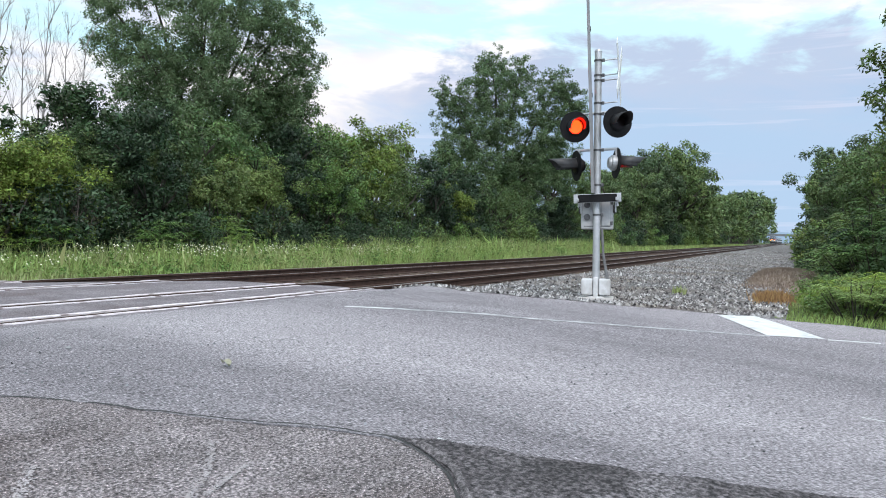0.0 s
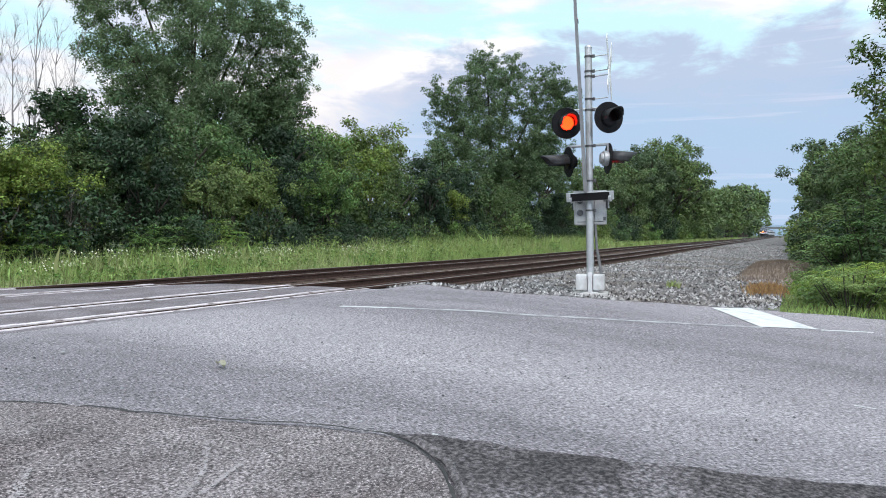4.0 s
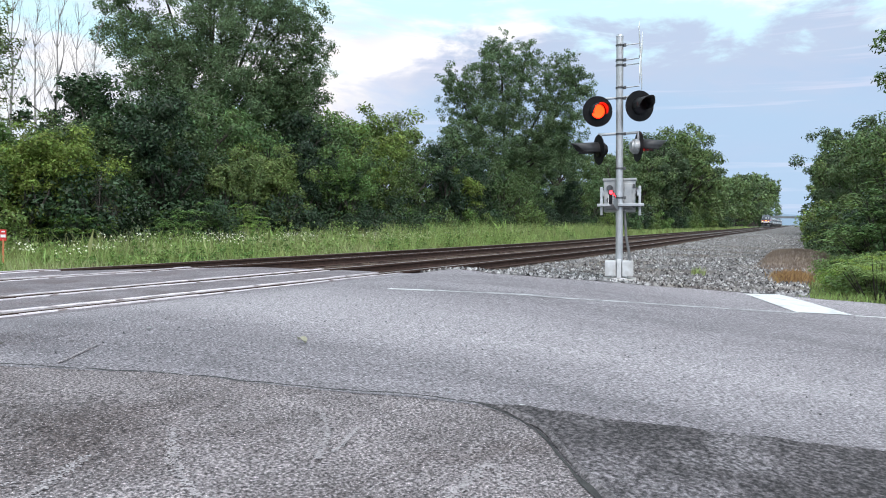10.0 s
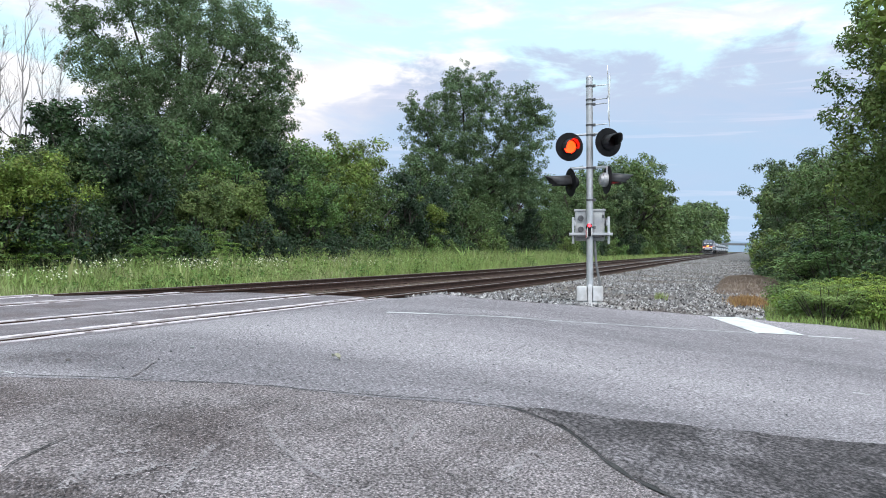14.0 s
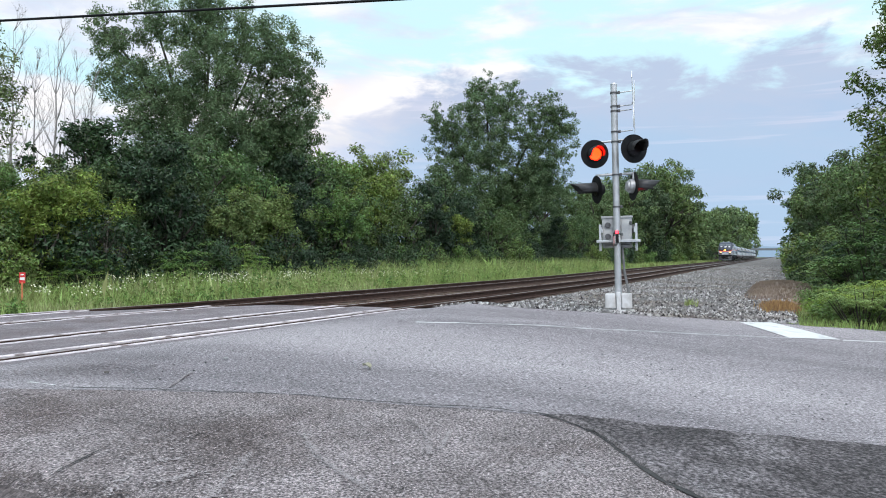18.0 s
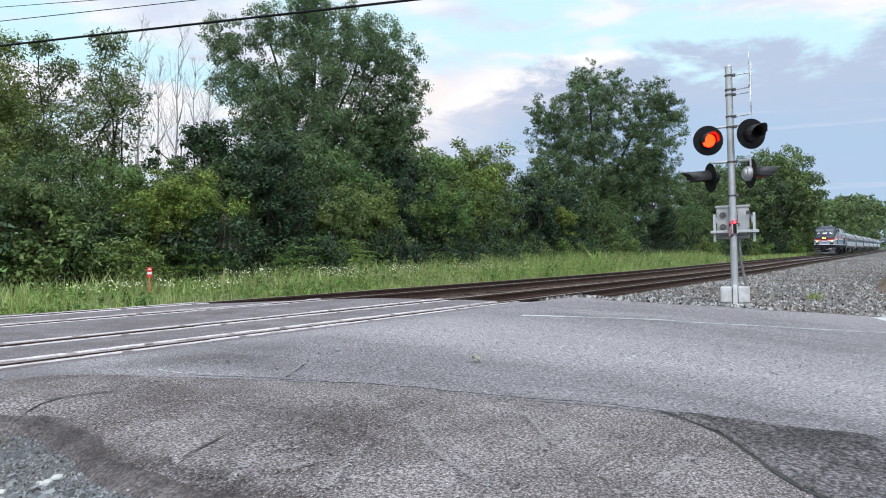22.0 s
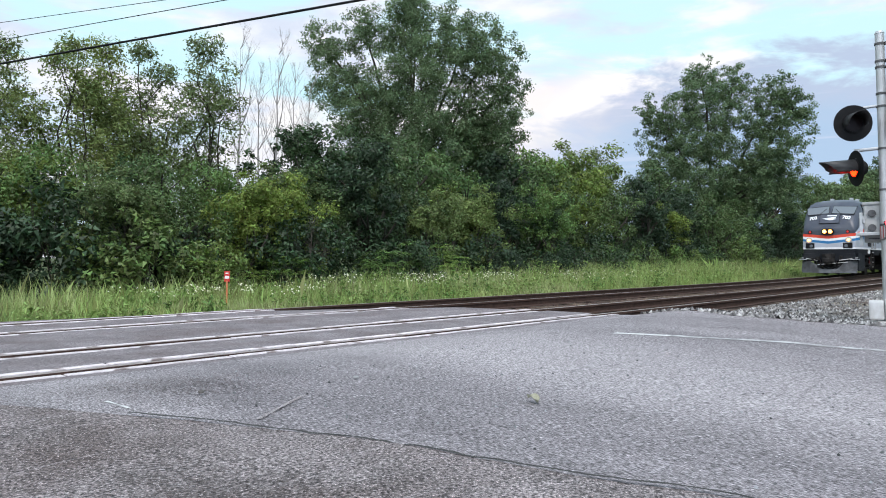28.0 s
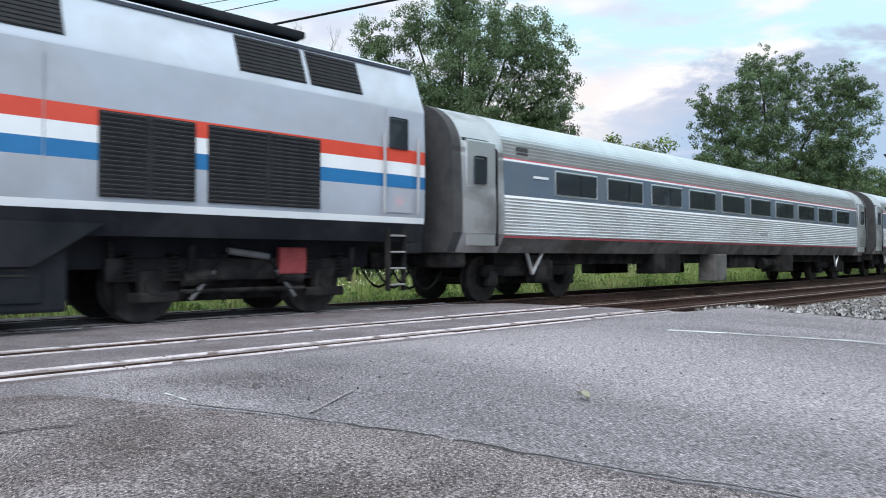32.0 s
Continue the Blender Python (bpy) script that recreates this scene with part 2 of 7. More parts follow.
M_ASPHALT = surf("road_asphalt", (0.1397, 0.1265, 0.134), (0.1946, 0.1764, 0.1861), 1.4, 0.85, bump=0.8, bscale=120, stain=(0.2693, 0.2465, 0.2555), sscale=0.3, swide=(0.5, 0.74), grain=(78, 0.25, 2.35), speckle=(0.3791, 0.3463, 0.3567), pscale=50, stretchv=(1.5, 0.5, 1), lanes=(4.0, 13.5, [(0.0, 0.0), (0.16, 0.05), (0.29, 0.5), (0.4, 0.42), (0.55, 0.1), (0.78, 0.15), (1.0, 0.5)], (0.36, 0.328, 0.337)))
M_APRON = surf("weathered_asphalt", (0.158, 0.137, 0.135), (0.295, 0.257, 0.257), 1.7, 0.92, bump=2.0, bscale=70, stain=(0.118, 0.094, 0.089), sscale=0.9, swide=(0.46, 0.68), grain=(66, 0.2, 2.5), speckle=(0.5753, 0.5091, 0.5207), pscale=95, streaks=(0.4558, 0.404, 0.41))
M_LIP = surf("eroded_asphalt", (0.1035, 0.08748, 0.08526), (0.1708, 0.1468, 0.1441), 6.0, 0.95, bump=1.8, bscale=60, stain=(0.1966, 0.1701, 0.1675), sscale=3.0, swide=(0.52, 0.72), grain=(50, 0.5, 1.7))
M_RIDGE = surf("crumbled_asphalt", (0.1, 0.09, 0.09), (0.2, 0.18, 0.182), 9.0, 0.92, bump=2.0, bscale=60, grain=(45, 0.3, 2.0))
M_DIRT = surf("trodden_dirt", (0.07, 0.055, 0.05), (0.13, 0.104, 0.096), 9.0, 0.95)
M_SCUFF = surf("pale_scuff", (0.4, 0.36, 0.36), (0.56, 0.51, 0.51), 20.0, 0.9)
M_PATCH = surf("dark_patch_asphalt", (0.052, 0.046, 0.0465), (0.118, 0.104, 0.107), 2.6, 0.9, bump=2.4, bscale=45, stain=(0.19, 0.172, 0.177), sscale=1.3, swide=(0.5, 0.7), grain=(38, 0.25, 2.7))
M_INFILL = surf("crossing_asphalt", (0.1597, 0.14, 0.1462), (0.2397, 0.2109, 0.2192), 1.8, 0.88, bump=1.0, bscale=110, stain=(0.1491, 0.1205, 0.1218), sscale=1.1, swide=(0.48, 0.68), grain=(70, 0.5, 1.7))
M_CRACK = surf("crack_filler", (0.03, 0.03, 0.03), (0.06, 0.058, 0.055), 9.0, 0.95, bump=0.8, bscale=60)
M_PAINT = surf("road_paint", (0.52, 0.52, 0.51), (0.63, 0.63, 0.62), 9.0, 0.75, bump=0.3, bscale=120, stain=(0.4, 0.4, 0.39), sscale=3.0, swide=(0.56, 0.72))
M_PAINT_OLD = surf("worn_road_paint", (0.38, 0.372, 0.375), (0.48, 0.472, 0.475), 12.0, 0.8, bump=0.3, bscale=120, stain=(0.26, 0.25, 0.253), sscale=5.0, swide=(0.42, 0.58))
M_SOIL = surf("verge_soil", (0.05, 0.075, 0.02), (0.09, 0.085, 0.045), 0.8, 0.95, bump=0.8, bscale=9, stain=(0.04, 0.07, 0.018), sscale=0.12)
M_GRAVELBED = surf("gravel_bed", (0.06, 0.056, 0.054), (0.19, 0.182, 0.178), 5.0, 0.95, bump=1.5, bscale=22, stain=(0.12, 0.1, 0.085), sscale=0.35, swide=(0.42, 0.66), grain=(14, 0.4, 1.9), speckle=(0.27, 0.262, 0.255), pscale=14)
M_STONE = surf("ballast_stone", (0.105, 0.1, 0.098), (0.36, 0.348, 0.342), 5.0, 0.9, bump=0.5, bscale=40, island=0.95, stain=(0.13, 0.105, 0.09), sscale=0.3, swide=(0.5, 0.66))
M_GRAVELPIT = surf("fine_slate_gravel", (0.075, 0.075, 0.078), (0.17, 0.17, 0.176), 30.0, 0.95, bump=1.5, bscale=60, stain=(0.12, 0.1, 0.085), sscale=1.2, speckle=(0.26, 0.26, 0.26), pscale=35)
M_STONE_DARK = surf("slate_gravel", (0.11, 0.113, 0.117), (0.2, 0.203, 0.208), 5.0, 0.85, bump=0.5, bscale=40, island=0.8)
M_STONE_RUST = surf("rusty_ballast", (0.07, 0.046, 0.036), (0.15, 0.104, 0.085), 5.0, 0.9, bump=0.5, bscale=40, island=0.5)
M_RAILSIDE = surf("rail_rust", (0.046, 0.027, 0.021), (0.086, 0.049, 0.038), 7.0, 0.8, metal=0.2, bump=0.4, bscale=30)
M_RAILHEAD = surf("rail_head_steel", (0.4, 0.32, 0.3), (0.52, 0.44, 0.42), 5.0, 0.36, metal=0.6, stain=(0.25, 0.18, 0.16), sscale=2.0, swide=(0.55, 0.75))
M_TIE = surf("tie_timber", (0.06, 0.042, 0.032), (0.11, 0.08, 0.062), 3.0, 0.92, bump=0.8, bscale=18, vary=0.35, stretchv=(4, 0.6, 4))
M_PANEL = surf("crossing_panel", (0.47, 0.41, 0.42), (0.7, 0.63, 0.645), 9.0, 0.85, bump=1.0, bscale=40, stain=(0.2, 0.16, 0.155), sscale=3.5, swide=(0.55, 0.67), vary=0.15)
M_DARK = surf("flangeway_shade", (0.018, 0.017, 0.017), (0.035, 0.03, 0.028), 6.0, 0.9, bump=0.3)
M_GALV = surf("galvanised_steel", (0.4, 0.41, 0.42), (0.52, 0.53, 0.54), 7.0, 0.5, metal=0.55, bump=0.08, bscale=30, stain=(0.42, 0.43, 0.43), sscale=3.0)
M_ALU = surf("painted_aluminium", (0.27, 0.28, 0.285), (0.34, 0.35, 0.355), 6.0, 0.5, bump=0.05, stain=(0.4, 0.4, 0.39), sscale=4.0)
M_BLACK = surf("black_paint", (0.006, 0.006, 0.0065), (0.011, 0.011, 0.012), 8.0, 0.6, bump=0.05, spec=0.15)
M_BARK = surf("bark", (0.032, 0.027, 0.022), (0.068, 0.058, 0.048), 5.0, 0.95, bump=1.0, bscale=16, stretchv=(1, 1, 0.25))
M_DEADWOOD = surf("dead_wood", (0.21, 0.195, 0.185), (0.31, 0.29, 0.275), 5.0, 0.9, bump=0.5)
M_BRUSHWOOD = surf("brush_wood", (0.11, 0.092, 0.078), (0.2, 0.172, 0.15), 5.0, 0.95, bump=0.5)
LEAF = {
    "mid": surf("leaf_mid", (0.048, 0.084, 0.027), (0.12, 0.178, 0.055), 0.9, 0.55, island=0.6, sheer=0.22, tone=0.5),
    # very dark leaves; on the shrubs this colour stands in for treeline shade
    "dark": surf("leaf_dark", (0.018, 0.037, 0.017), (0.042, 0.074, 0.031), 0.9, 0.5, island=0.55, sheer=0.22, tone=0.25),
    "light": surf("leaf_light", (0.088, 0.134, 0.034), (0.19, 0.244, 0.064), 0.8, 0.6, island=0.5, sheer=0.32, tone=0.16),
    "bright": surf("leaf_bright", (0.1, 0.17, 0.038), (0.2, 0.29, 0.07), 0.8, 0.55, island=0.45, sheer=0.32, tone=0.2),
    "lime": surf("leaf_lime", (0.155, 0.225, 0.05), (0.295, 0.38, 0.11), 0.8, 0.6, island=0.45, sheer=0.34, tone=0.2),
    "fresh": surf("leaf_fresh", (0.06, 0.118, 0.034), (0.14, 0.22, 0.062), 0.8, 0.55, island=0.5, sheer=0.28, tone=0.3),
    "olive": surf("leaf_olive", (0.1, 0.138, 0.045), (0.21, 0.255, 0.088), 0.8, 0.6, island=0.5, sheer=0.38, tone=0.2),
    "pale": surf("leaf_pale", (0.07, 0.112, 0.042), (0.142, 0.195, 0.074), 0.5, 0.6, island=0.5, sheer=0.3, tone=0.25),
    "grey": surf("leaf_grey", (0.07, 0.115, 0.052), (0.162, 0.224, 0.107), 0.7, 0.5, island=0.45, sheer=0.4, spec=0.28),
}
M_GRASS = surf("grass_blades", (0.19, 0.27, 0.075), (0.36, 0.43, 0.15), 0.45, 0.7, island=0.5, sheer=0.36, stain=(0.38, 0.37, 0.2), sscale=0.3, swide=(0.5, 0.7))
M_STALK = surf("seed_stalks", (0.26, 0.3, 0.11), (0.44, 0.45, 0.22), 0.8, 0.75, island=0.4, sheer=0.3)
M_FLOWER = surf("wild_flower", (0.66, 0.64, 0.4), (0.78, 0.77, 0.66), 4.0, 0.7, sheer=0.2)
M_DRYWEED = surf("dry_weeds", (0.26, 0.15, 0.07), (0.36, 0.22, 0.1), 2.0, 0.85, island=0.35, sheer=0.2)
M_EARTH = surf("brown_dead_brush", (0.15, 0.112, 0.09), (0.25, 0.195, 0.16), 3.0, 0.95, bump=1.2, bscale=12, stain=(0.24, 0.19, 0.14), sscale=1.0)


# ------------------------------------------------------------------ mesh helpers
def obj(name, verts, faces, mats, smooth=False, slots=None):
    me = bpy.data.meshes.new(name)
    me.from_pydata([tuple(map(float, v)) for v in verts], [], [tuple(map(int, f)) for f in faces])
    for m in mats if isinstance(mats, (list, tuple)) else [mats]:
        me.materials.append(m)
    if slots is not None:
        me.polygons.foreach_set("material_index", np.asarray(slots, dtype=np.int32))
    if smooth:
        me.polygons.foreach_set("use_smooth", [True] * len(me.polygons))
    return me


def part(name, bm, material, parent, label=""):
    """Links a bmesh (or a mesh) as one mesh object under a thing or part."""
    if isinstance(bm, bmesh.types.BMesh):
        me = bpy.data.meshes.new(name)
        bm.to_mesh(me)
        bm.free()
        me.materials.append(material)
    else:
        me = bm
        if material and not me.materials:
            me.materials.append(material)
    ob = new(name, me)
    ob.parent = parent
    if label:
        ob["label"] = label
    return ob


def thing(name, at, label, category, group="", rz=0.0):
    ob = new(name)
    ob.empty_display_size = 0.2
    ob.matrix_basis = pose(*at, 0, 0, rz)
    return tagged(ob, label, category, group)


def box(sx, sy, sz, at=(0, 0, 0), bevel=0.0, bm=None, rot=None):
    bm = bm or bmesh.new()
    r = bmesh.ops.create_cube(bm, size=1.0)
    m = Matrix.Translation(at) @ (rot or Matrix.Identity(4)) @ Matrix.Diagonal((sx, sy, sz, 1))
    bmesh.ops.transform(bm, matrix=m, verts=r["verts"])
    if bevel:
        edges = list({e for v in r["verts"] for e in v.link_edges})
        bmesh.ops.bevel(bm, geom=edges, offset=bevel, segments=2, affect="EDGES", profile=0.6)
    return bm


def rod(p, q, r, r2=None, n=10, bm=None, caps=True):
    bm = bm or bmesh.new()
    p, q = Vector(p), Vector(q)
    d = q - p
    m = Matrix.Translation((p + q) / 2) @ d.to_track_quat("Z", "Y").to_matrix().to_4x4()
    bmesh.ops.create_cone(bm, cap_ends=caps, segments=n, radius1=r, radius2=r if r2 is None else r2, depth=d.length, matrix=m)
    return bm


def disc_solid(r, depth, at, axis="x", n=24, bm=None, bevel=0.0):
    bm = bm or bmesh.new()
    rot = {"x": Matrix.Rotation(math.pi / 2, 4, "Y"), "y": Matrix.Rotation(math.pi / 2, 4, "X"), "z": Matrix.Identity(4)}[axis]
    geo = bmesh.ops.create_cone(bm, cap_ends=True, segments=n, radius1=r, radius2=r, depth=depth, matrix=Matrix.Translation(at) @ rot)
    if bevel:
        edges = [e for v in geo["verts"] for e in v.link_edges if len(e.link_faces) == 2 and any(len(f.verts) > 4 for f in e.link_faces)]
        bmesh.ops.bevel(bm, geom=list(set(edges)), offset=bevel, segments=2, affect="EDGES")
    return bm


def sweep(profile, path, closed=True):
    """A bmesh of a profile (y, z) carried along points of a path in x (x, y, z)."""
    bm = bmesh.new()
    rows = [[bm.verts.new((x, y + a, z + b)) for a, b in profile] for x, y, z in path]
    n = len(profile)
    for r0, r1 in zip(rows, rows[1:]):
        for i in range(n if closed else n - 1):
            bm.faces.new((r0[i], r0[(i + 1) % n], r1[(i + 1) % n], r1[i]))
    if closed:
        bm.faces.new(rows[0][::-1])
        bm.faces.new(rows[-1])
    bmesh.ops.recalc_face_normals(bm, faces=bm.faces)
    return bm


# ------------------------------------------------------------------ the lie of the land
def smooth(v):
    v = min(1.0, max(0.0, v))
    return v * v * (3 - 2 * v)


def rise(x):
    """The line climbs gently away from the crossing."""
    return 0.0046 * max(0.0, min(x, 1200) - 22) * smooth((x - 22) / 40)


def road_far(y):
    """Where the road's asphalt ends at the gravel shoulder, as x over y."""
    return float(np.interp(y, [-60, -9.33, -7.94, -7.06, -6.18, -5.34, -4.5, -3.6, -2.6, -1.5, -0.3], [16.0, 13.75, 13.35, 12.9, 12.5, 12.0, 11.6, 11.35, 11.45, 11.9, 12.6])) + 0.04 * math.sin(y * 5.3) + 0.03 * math.sin(y * 13)


def land(x, y):
    yy, xx = min(-0.3, max(-9.0, y)), min(12.0, max(-1.0, x))
    v = 0.055 + (0.07 if yy < -4 else 0.022) * (yy + 4) + 0.012 * (xx - 5)
    v *= smooth((-0.33 - y) / 1.7)
    v += (-0.12 - v) * smooth((x - road_far(max(y, -9.5)) - 0.15) / 1.3) * smooth((-0.2 - y) / 0.6)
    v -= 0.16 * math.exp(-(((x - 1.3) / 0.75) ** 2) - ((y + 2.75) / 0.95) ** 2)
    if y > 5.3:
        v = -0.06 - 0.2 * smooth((y - 5.3) / 3.0)
    return v + rise(x)


# ------------------------------------------------------------------ ground and pavements
def axis_steps(*spans):
    out = []
    for a, b, s in spans:
        out += list(np.arange(a, b - 1e-6, s))
    return out + [spans[-1][1]]


def sheet(name, xs, ys, height, material, label, category, keep=None, kind="structure"):
    idx, verts, faces = {}, [], []
    for i, x in enumerate(xs):
        for j, y in enumerate(ys):
            idx[i, j] = len(verts)
            verts.append((x, y, height(x, y)))
    for i in range(len(xs) - 1):
        for j in range(len(ys) - 1):
            if keep is None or keep((xs[i] + xs[i + 1]) / 2, (ys[j] + ys[j + 1]) / 2):
                faces.append((idx[i, j], idx[i + 1, j], idx[i + 1, j + 1], idx[i, j + 1]))
    ob = new(name, obj(name, verts, faces, material, smooth=True))
    return tagged(ob, label, category, kind=kind)


def under_rails(x, y):
    return -0.5 if -2.2 < y < 6.9 else -0.07


sheet("ground", axis_steps((-700, -40, 60), (-40, -6, 4), (-6, 30, 0.6), (30, 120, 6), (120, 600, 40), (600, 4200, 300)),
      axis_steps((-2500, -100, 300), (-100, -14, 8), (-14, -0.2, 0.6), (-0.2, 7, 0.9), (7, 20, 1.2), (20, 100, 8), (100, 2500, 300)),
      lambda x, y: land(x, y) + under_rails(x, y) - (0.05 if x < 12.5 and y < 6 else 0.0), M_SOIL, "green and brown verge soil reaching the horizon", "ground")


def apron_edge(y):
    """Where the old asphalt of the side area meets the road, as x over y."""
    ys = [-30, -14.25, -8.69, -7.42, -6.85, -6.46, -6.28, -6.05, -5.87, -5.71, -5.49, -5.38, -5.01, -4.7, -4.21, -3.78, -3.32, -2.67, -2.16, -1.61, -0.91, -0.3]
    xs = [-14, -2.7, 1.71, 2.54, 2.95, 3.28, 3.44, 3.78, 4.02, 4.14, 4.28, 4.28, 4.14, 3.98, 3.77, 3.64, 3.48, 3.24, 2.98, 2.74, 2.44, 2.1]
    return float(np.interp(y, ys, xs)) + 0.025 * noise.noise((y * 2.3, 0, 0)) + 0.02 * noise.noise((y * 9.0, 2, 0))


def strip_between(name, left, right, ys, n, height, material, label, category, kind="structure"):
    verts, faces = [], []
    for y in ys:
        a, b = left(y), right(y)
        for k in range(n + 1):
            x = a + (b - a) * k / n
            verts.append((x, y, height(x, y)))
    for j in range(len(ys) - 1):
        for k in range(n):
            faces.append((j * (n + 1) + k, j * (n + 1) + k + 1, (j + 1) * (n + 1) + k + 1, (j + 1) * (n + 1) + k))
    ob = new(name, obj(name, verts, faces, material, smooth=True))
    return tagged(ob, label, category, kind=kind)


NEAR_EDGE = -0.42
road_ys = axis_steps((-60, -14, 2.0), (-14, NEAR_EDGE, 0.2))
road = strip_between("road", lambda y: apron_edge(y) - 0.06, road_far, road_ys, 30, land, M_ASPHALT, "worn grey asphalt road with dusty pale wheel tracks", "road")


def lip_x(y):
    """Where the old asphalt has broken away to loose gravel, as x over y."""
    return float(np.interp(y, [-5.6, -4.92, -4.54, -4.16, -3.98, -3.6, -3.16, -2.56, -2.25, -1.92, -1.45], [1.32, 1.58, 1.67, 1.6, 1.6, 1.68, 1.82, 1.97, 1.9, 1.82, 1.76])) + 0.04 * noise.noise((y * 2, 1, 0)) + 0.012 * noise.noise((y * 9, 4, 0))


def apron_z(x, y):
    return land(x, y) + 0.012 + 0.02 * noise.noise((x * 0.6, y * 0.6, 0)) - 0.07 * smooth((lip_x(y) + 0.3 - x) / 0.34) * smooth((y + 5.4) / 0.6) - 0.3 * smooth((lip_x(y) - x) / 0.3) * smooth((y + 5.2) / 0.6)


apron = strip_between("pavement_apron", lambda y: max(-20.0, -4.5 - 0.2 * abs(y)), apron_edge, axis_steps((-30, -14, 1.0), (-14, -1.1, 0.1)), 70,
                      apron_z,
                      M_APRON, "coarse weathered asphalt apron beside the road", "pavement")
lip = strip_between("pavement_edge_crack", lambda y: apron_edge(y) - 0.008 - 0.012 * abs(noise.noise((y * 6, 0, 0))), lambda y: apron_edge(y) + 0.01 + (0.02 + 0.075 * smooth((-5.4 - y) / 0.6)) * abs(noise.noise((y * 5, 4, 0))),
                    axis_steps((-14, -2.35, 0.05)), 2, lambda x, y: land(x, y) + 0.02 + 0.006 * noise.noise((x * 9, y * 9, 3)), M_CRACK, "dark crumbling seam between two asphalt layers", "pavement")
patch = strip_between("pavement_patch", lambda y: apron_edge(y) + 0.04,
                      lambda y: max(apron_edge(y) + 0.06, float(np.interp(y, [-14.6, -9.18, -7.86, -7.11, -6.59, -6.22, -5.89, -5.61, -5.42], [5.9, 5.46, 5.11, 4.81, 4.67, 4.55, 4.49, 4.4, 4.3])) + 0.05 * noise.noise((y * 1.6, 2, 0)) + 0.03 * noise.noise((y * 7, 6, 0))),
                      axis_steps((-14, -5.42, 0.05)), 16, lambda x, y: land(x, y) + 0.01 + 0.01 * noise.noise((x * 2, y * 2, 5)), M_PATCH, "dark coarse asphalt patch along the seam", "pavement")

# a ridge of crumbled asphalt stands along the patch's inner edge
ridge = strip_between("pavement_ridge", lambda y: apron_edge(y) + 0.05 + 0.02 * noise.noise((y * 5, 1, 0)), lambda y: apron_edge(y) + 0.07 + (0.045 + 0.035 * noise.noise((y * 3, 8, 0))) * smooth((-5.5 - y) / 0.3),
                      axis_steps((-13.5, -5.55, 0.04)), 6, lambda x, y: land(x, y) + 0.008 + 0.02 * max(0.0, math.sin(math.pi * min(1.0, max(0.0, (x - apron_edge(y) - 0.04) / 0.12)))) + 0.008 * noise.noise((x * 16, y * 16, 3)),
                      M_RIDGE, "low crumbled ridge of grey asphalt along the seam", "pavement")


def crack(points, width, name="crack"):
    verts, faces = [], []
    fine_pts = []
    for (x0, y0), (x1, y1) in zip(points, points[1:]):
        for k in range(8):
            fine_pts.append((x0 + (x1 - x0) * k / 8, y0 + (y1 - y0) * k / 8))
    for i, (x, y) in enumerate(fine_pts):
        w = width * (0.5 + 0.7 * abs(noise.noise((x * 4, y * 4, 9)))) * math.sin(math.pi * (i + 0.5) / len(fine_pts)) ** 0.5
        dx = 0.02 * noise.noise((x * 7, y * 7, 2)) + 0.012 * noise.noise((x * 31, y * 31, 5))
        z = apron_z(x, y) + 0.008
        verts += [(x - w / 2 + dx, y - w / 2, z), (x + w / 2 + dx, y + w / 2, z)]
    for i in range(len(fine_pts) - 1):
        faces.append((2 * i, 2 * i + 1, 2 * i + 3, 2 * i + 2))
    return tagged(new(name, obj(name, verts, faces, M_CRACK)), "thin dark crack across weathered asphalt", "crack", kind="structure")


crack([(1.75, -3.97), (1.87, -3.9), (2.07, -3.85), (2.28, -3.8)], 0.03)
crack([(1.77, -2.34), (2.01, -2.2), (2.16, -2.2), (2.34, -2.28), (2.55, -2.39)], 0.028)
strip_between("pavement_lip", lambda y: lip_x(y) - 0.06, lambda y: lip_x(y) + 0.1 + 0.05 * noise.noise((y * 2.2, 7, 0)) + 0.03 * noise.noise((y * 9, 3, 0)), axis_steps((-5.3, -1.7, 0.06)), 8,
              lambda x, y: apron_z(x, y) + 0.007 + 0.008 * noise.noise((x * 14, y * 14, 3)), M_LIP, "dark eroded lip of broken asphalt above loose gravel", "pavement")


def scuff(points, width, seed, per=700, material=M_SCUFF, label="pale scuff mark scraped into the asphalt"):
    """A pale scrape: many small chips of bared stone strewn along a line, thinning out to its sides."""
    rng = random.Random(seed)
    verts, faces = [], []
    for (xa, ya), (xb, yb) in zip(points, points[1:]):
        for k in range(int(per * math.hypot(xb - xa, yb - ya))):
            q, s = rng.random(), rng.uniform(0.003, 0.0095)
            x, y = xa + (xb - xa) * q + rng.gauss(0, width), ya + (yb - ya) * q + rng.gauss(0, width)
            z, a, o = max(apron_z(x, y) if x < apron_edge(y) else land(x, y), land(x, y)) + 0.007, rng.uniform(0, 3), len(verts)
            verts += [(x + s * math.cos(a + i * 2.1) * rng.uniform(0.7, 1.3), y + s * math.sin(a + i * 2.1), z + 0.002 * (i == 1)) for i in range(3)]
            faces.append((o, o + 1, o + 2))
    return tagged(new("scuff_mark", obj("scuff_mark", verts, faces, material)), label, "scuff mark", kind="structure")


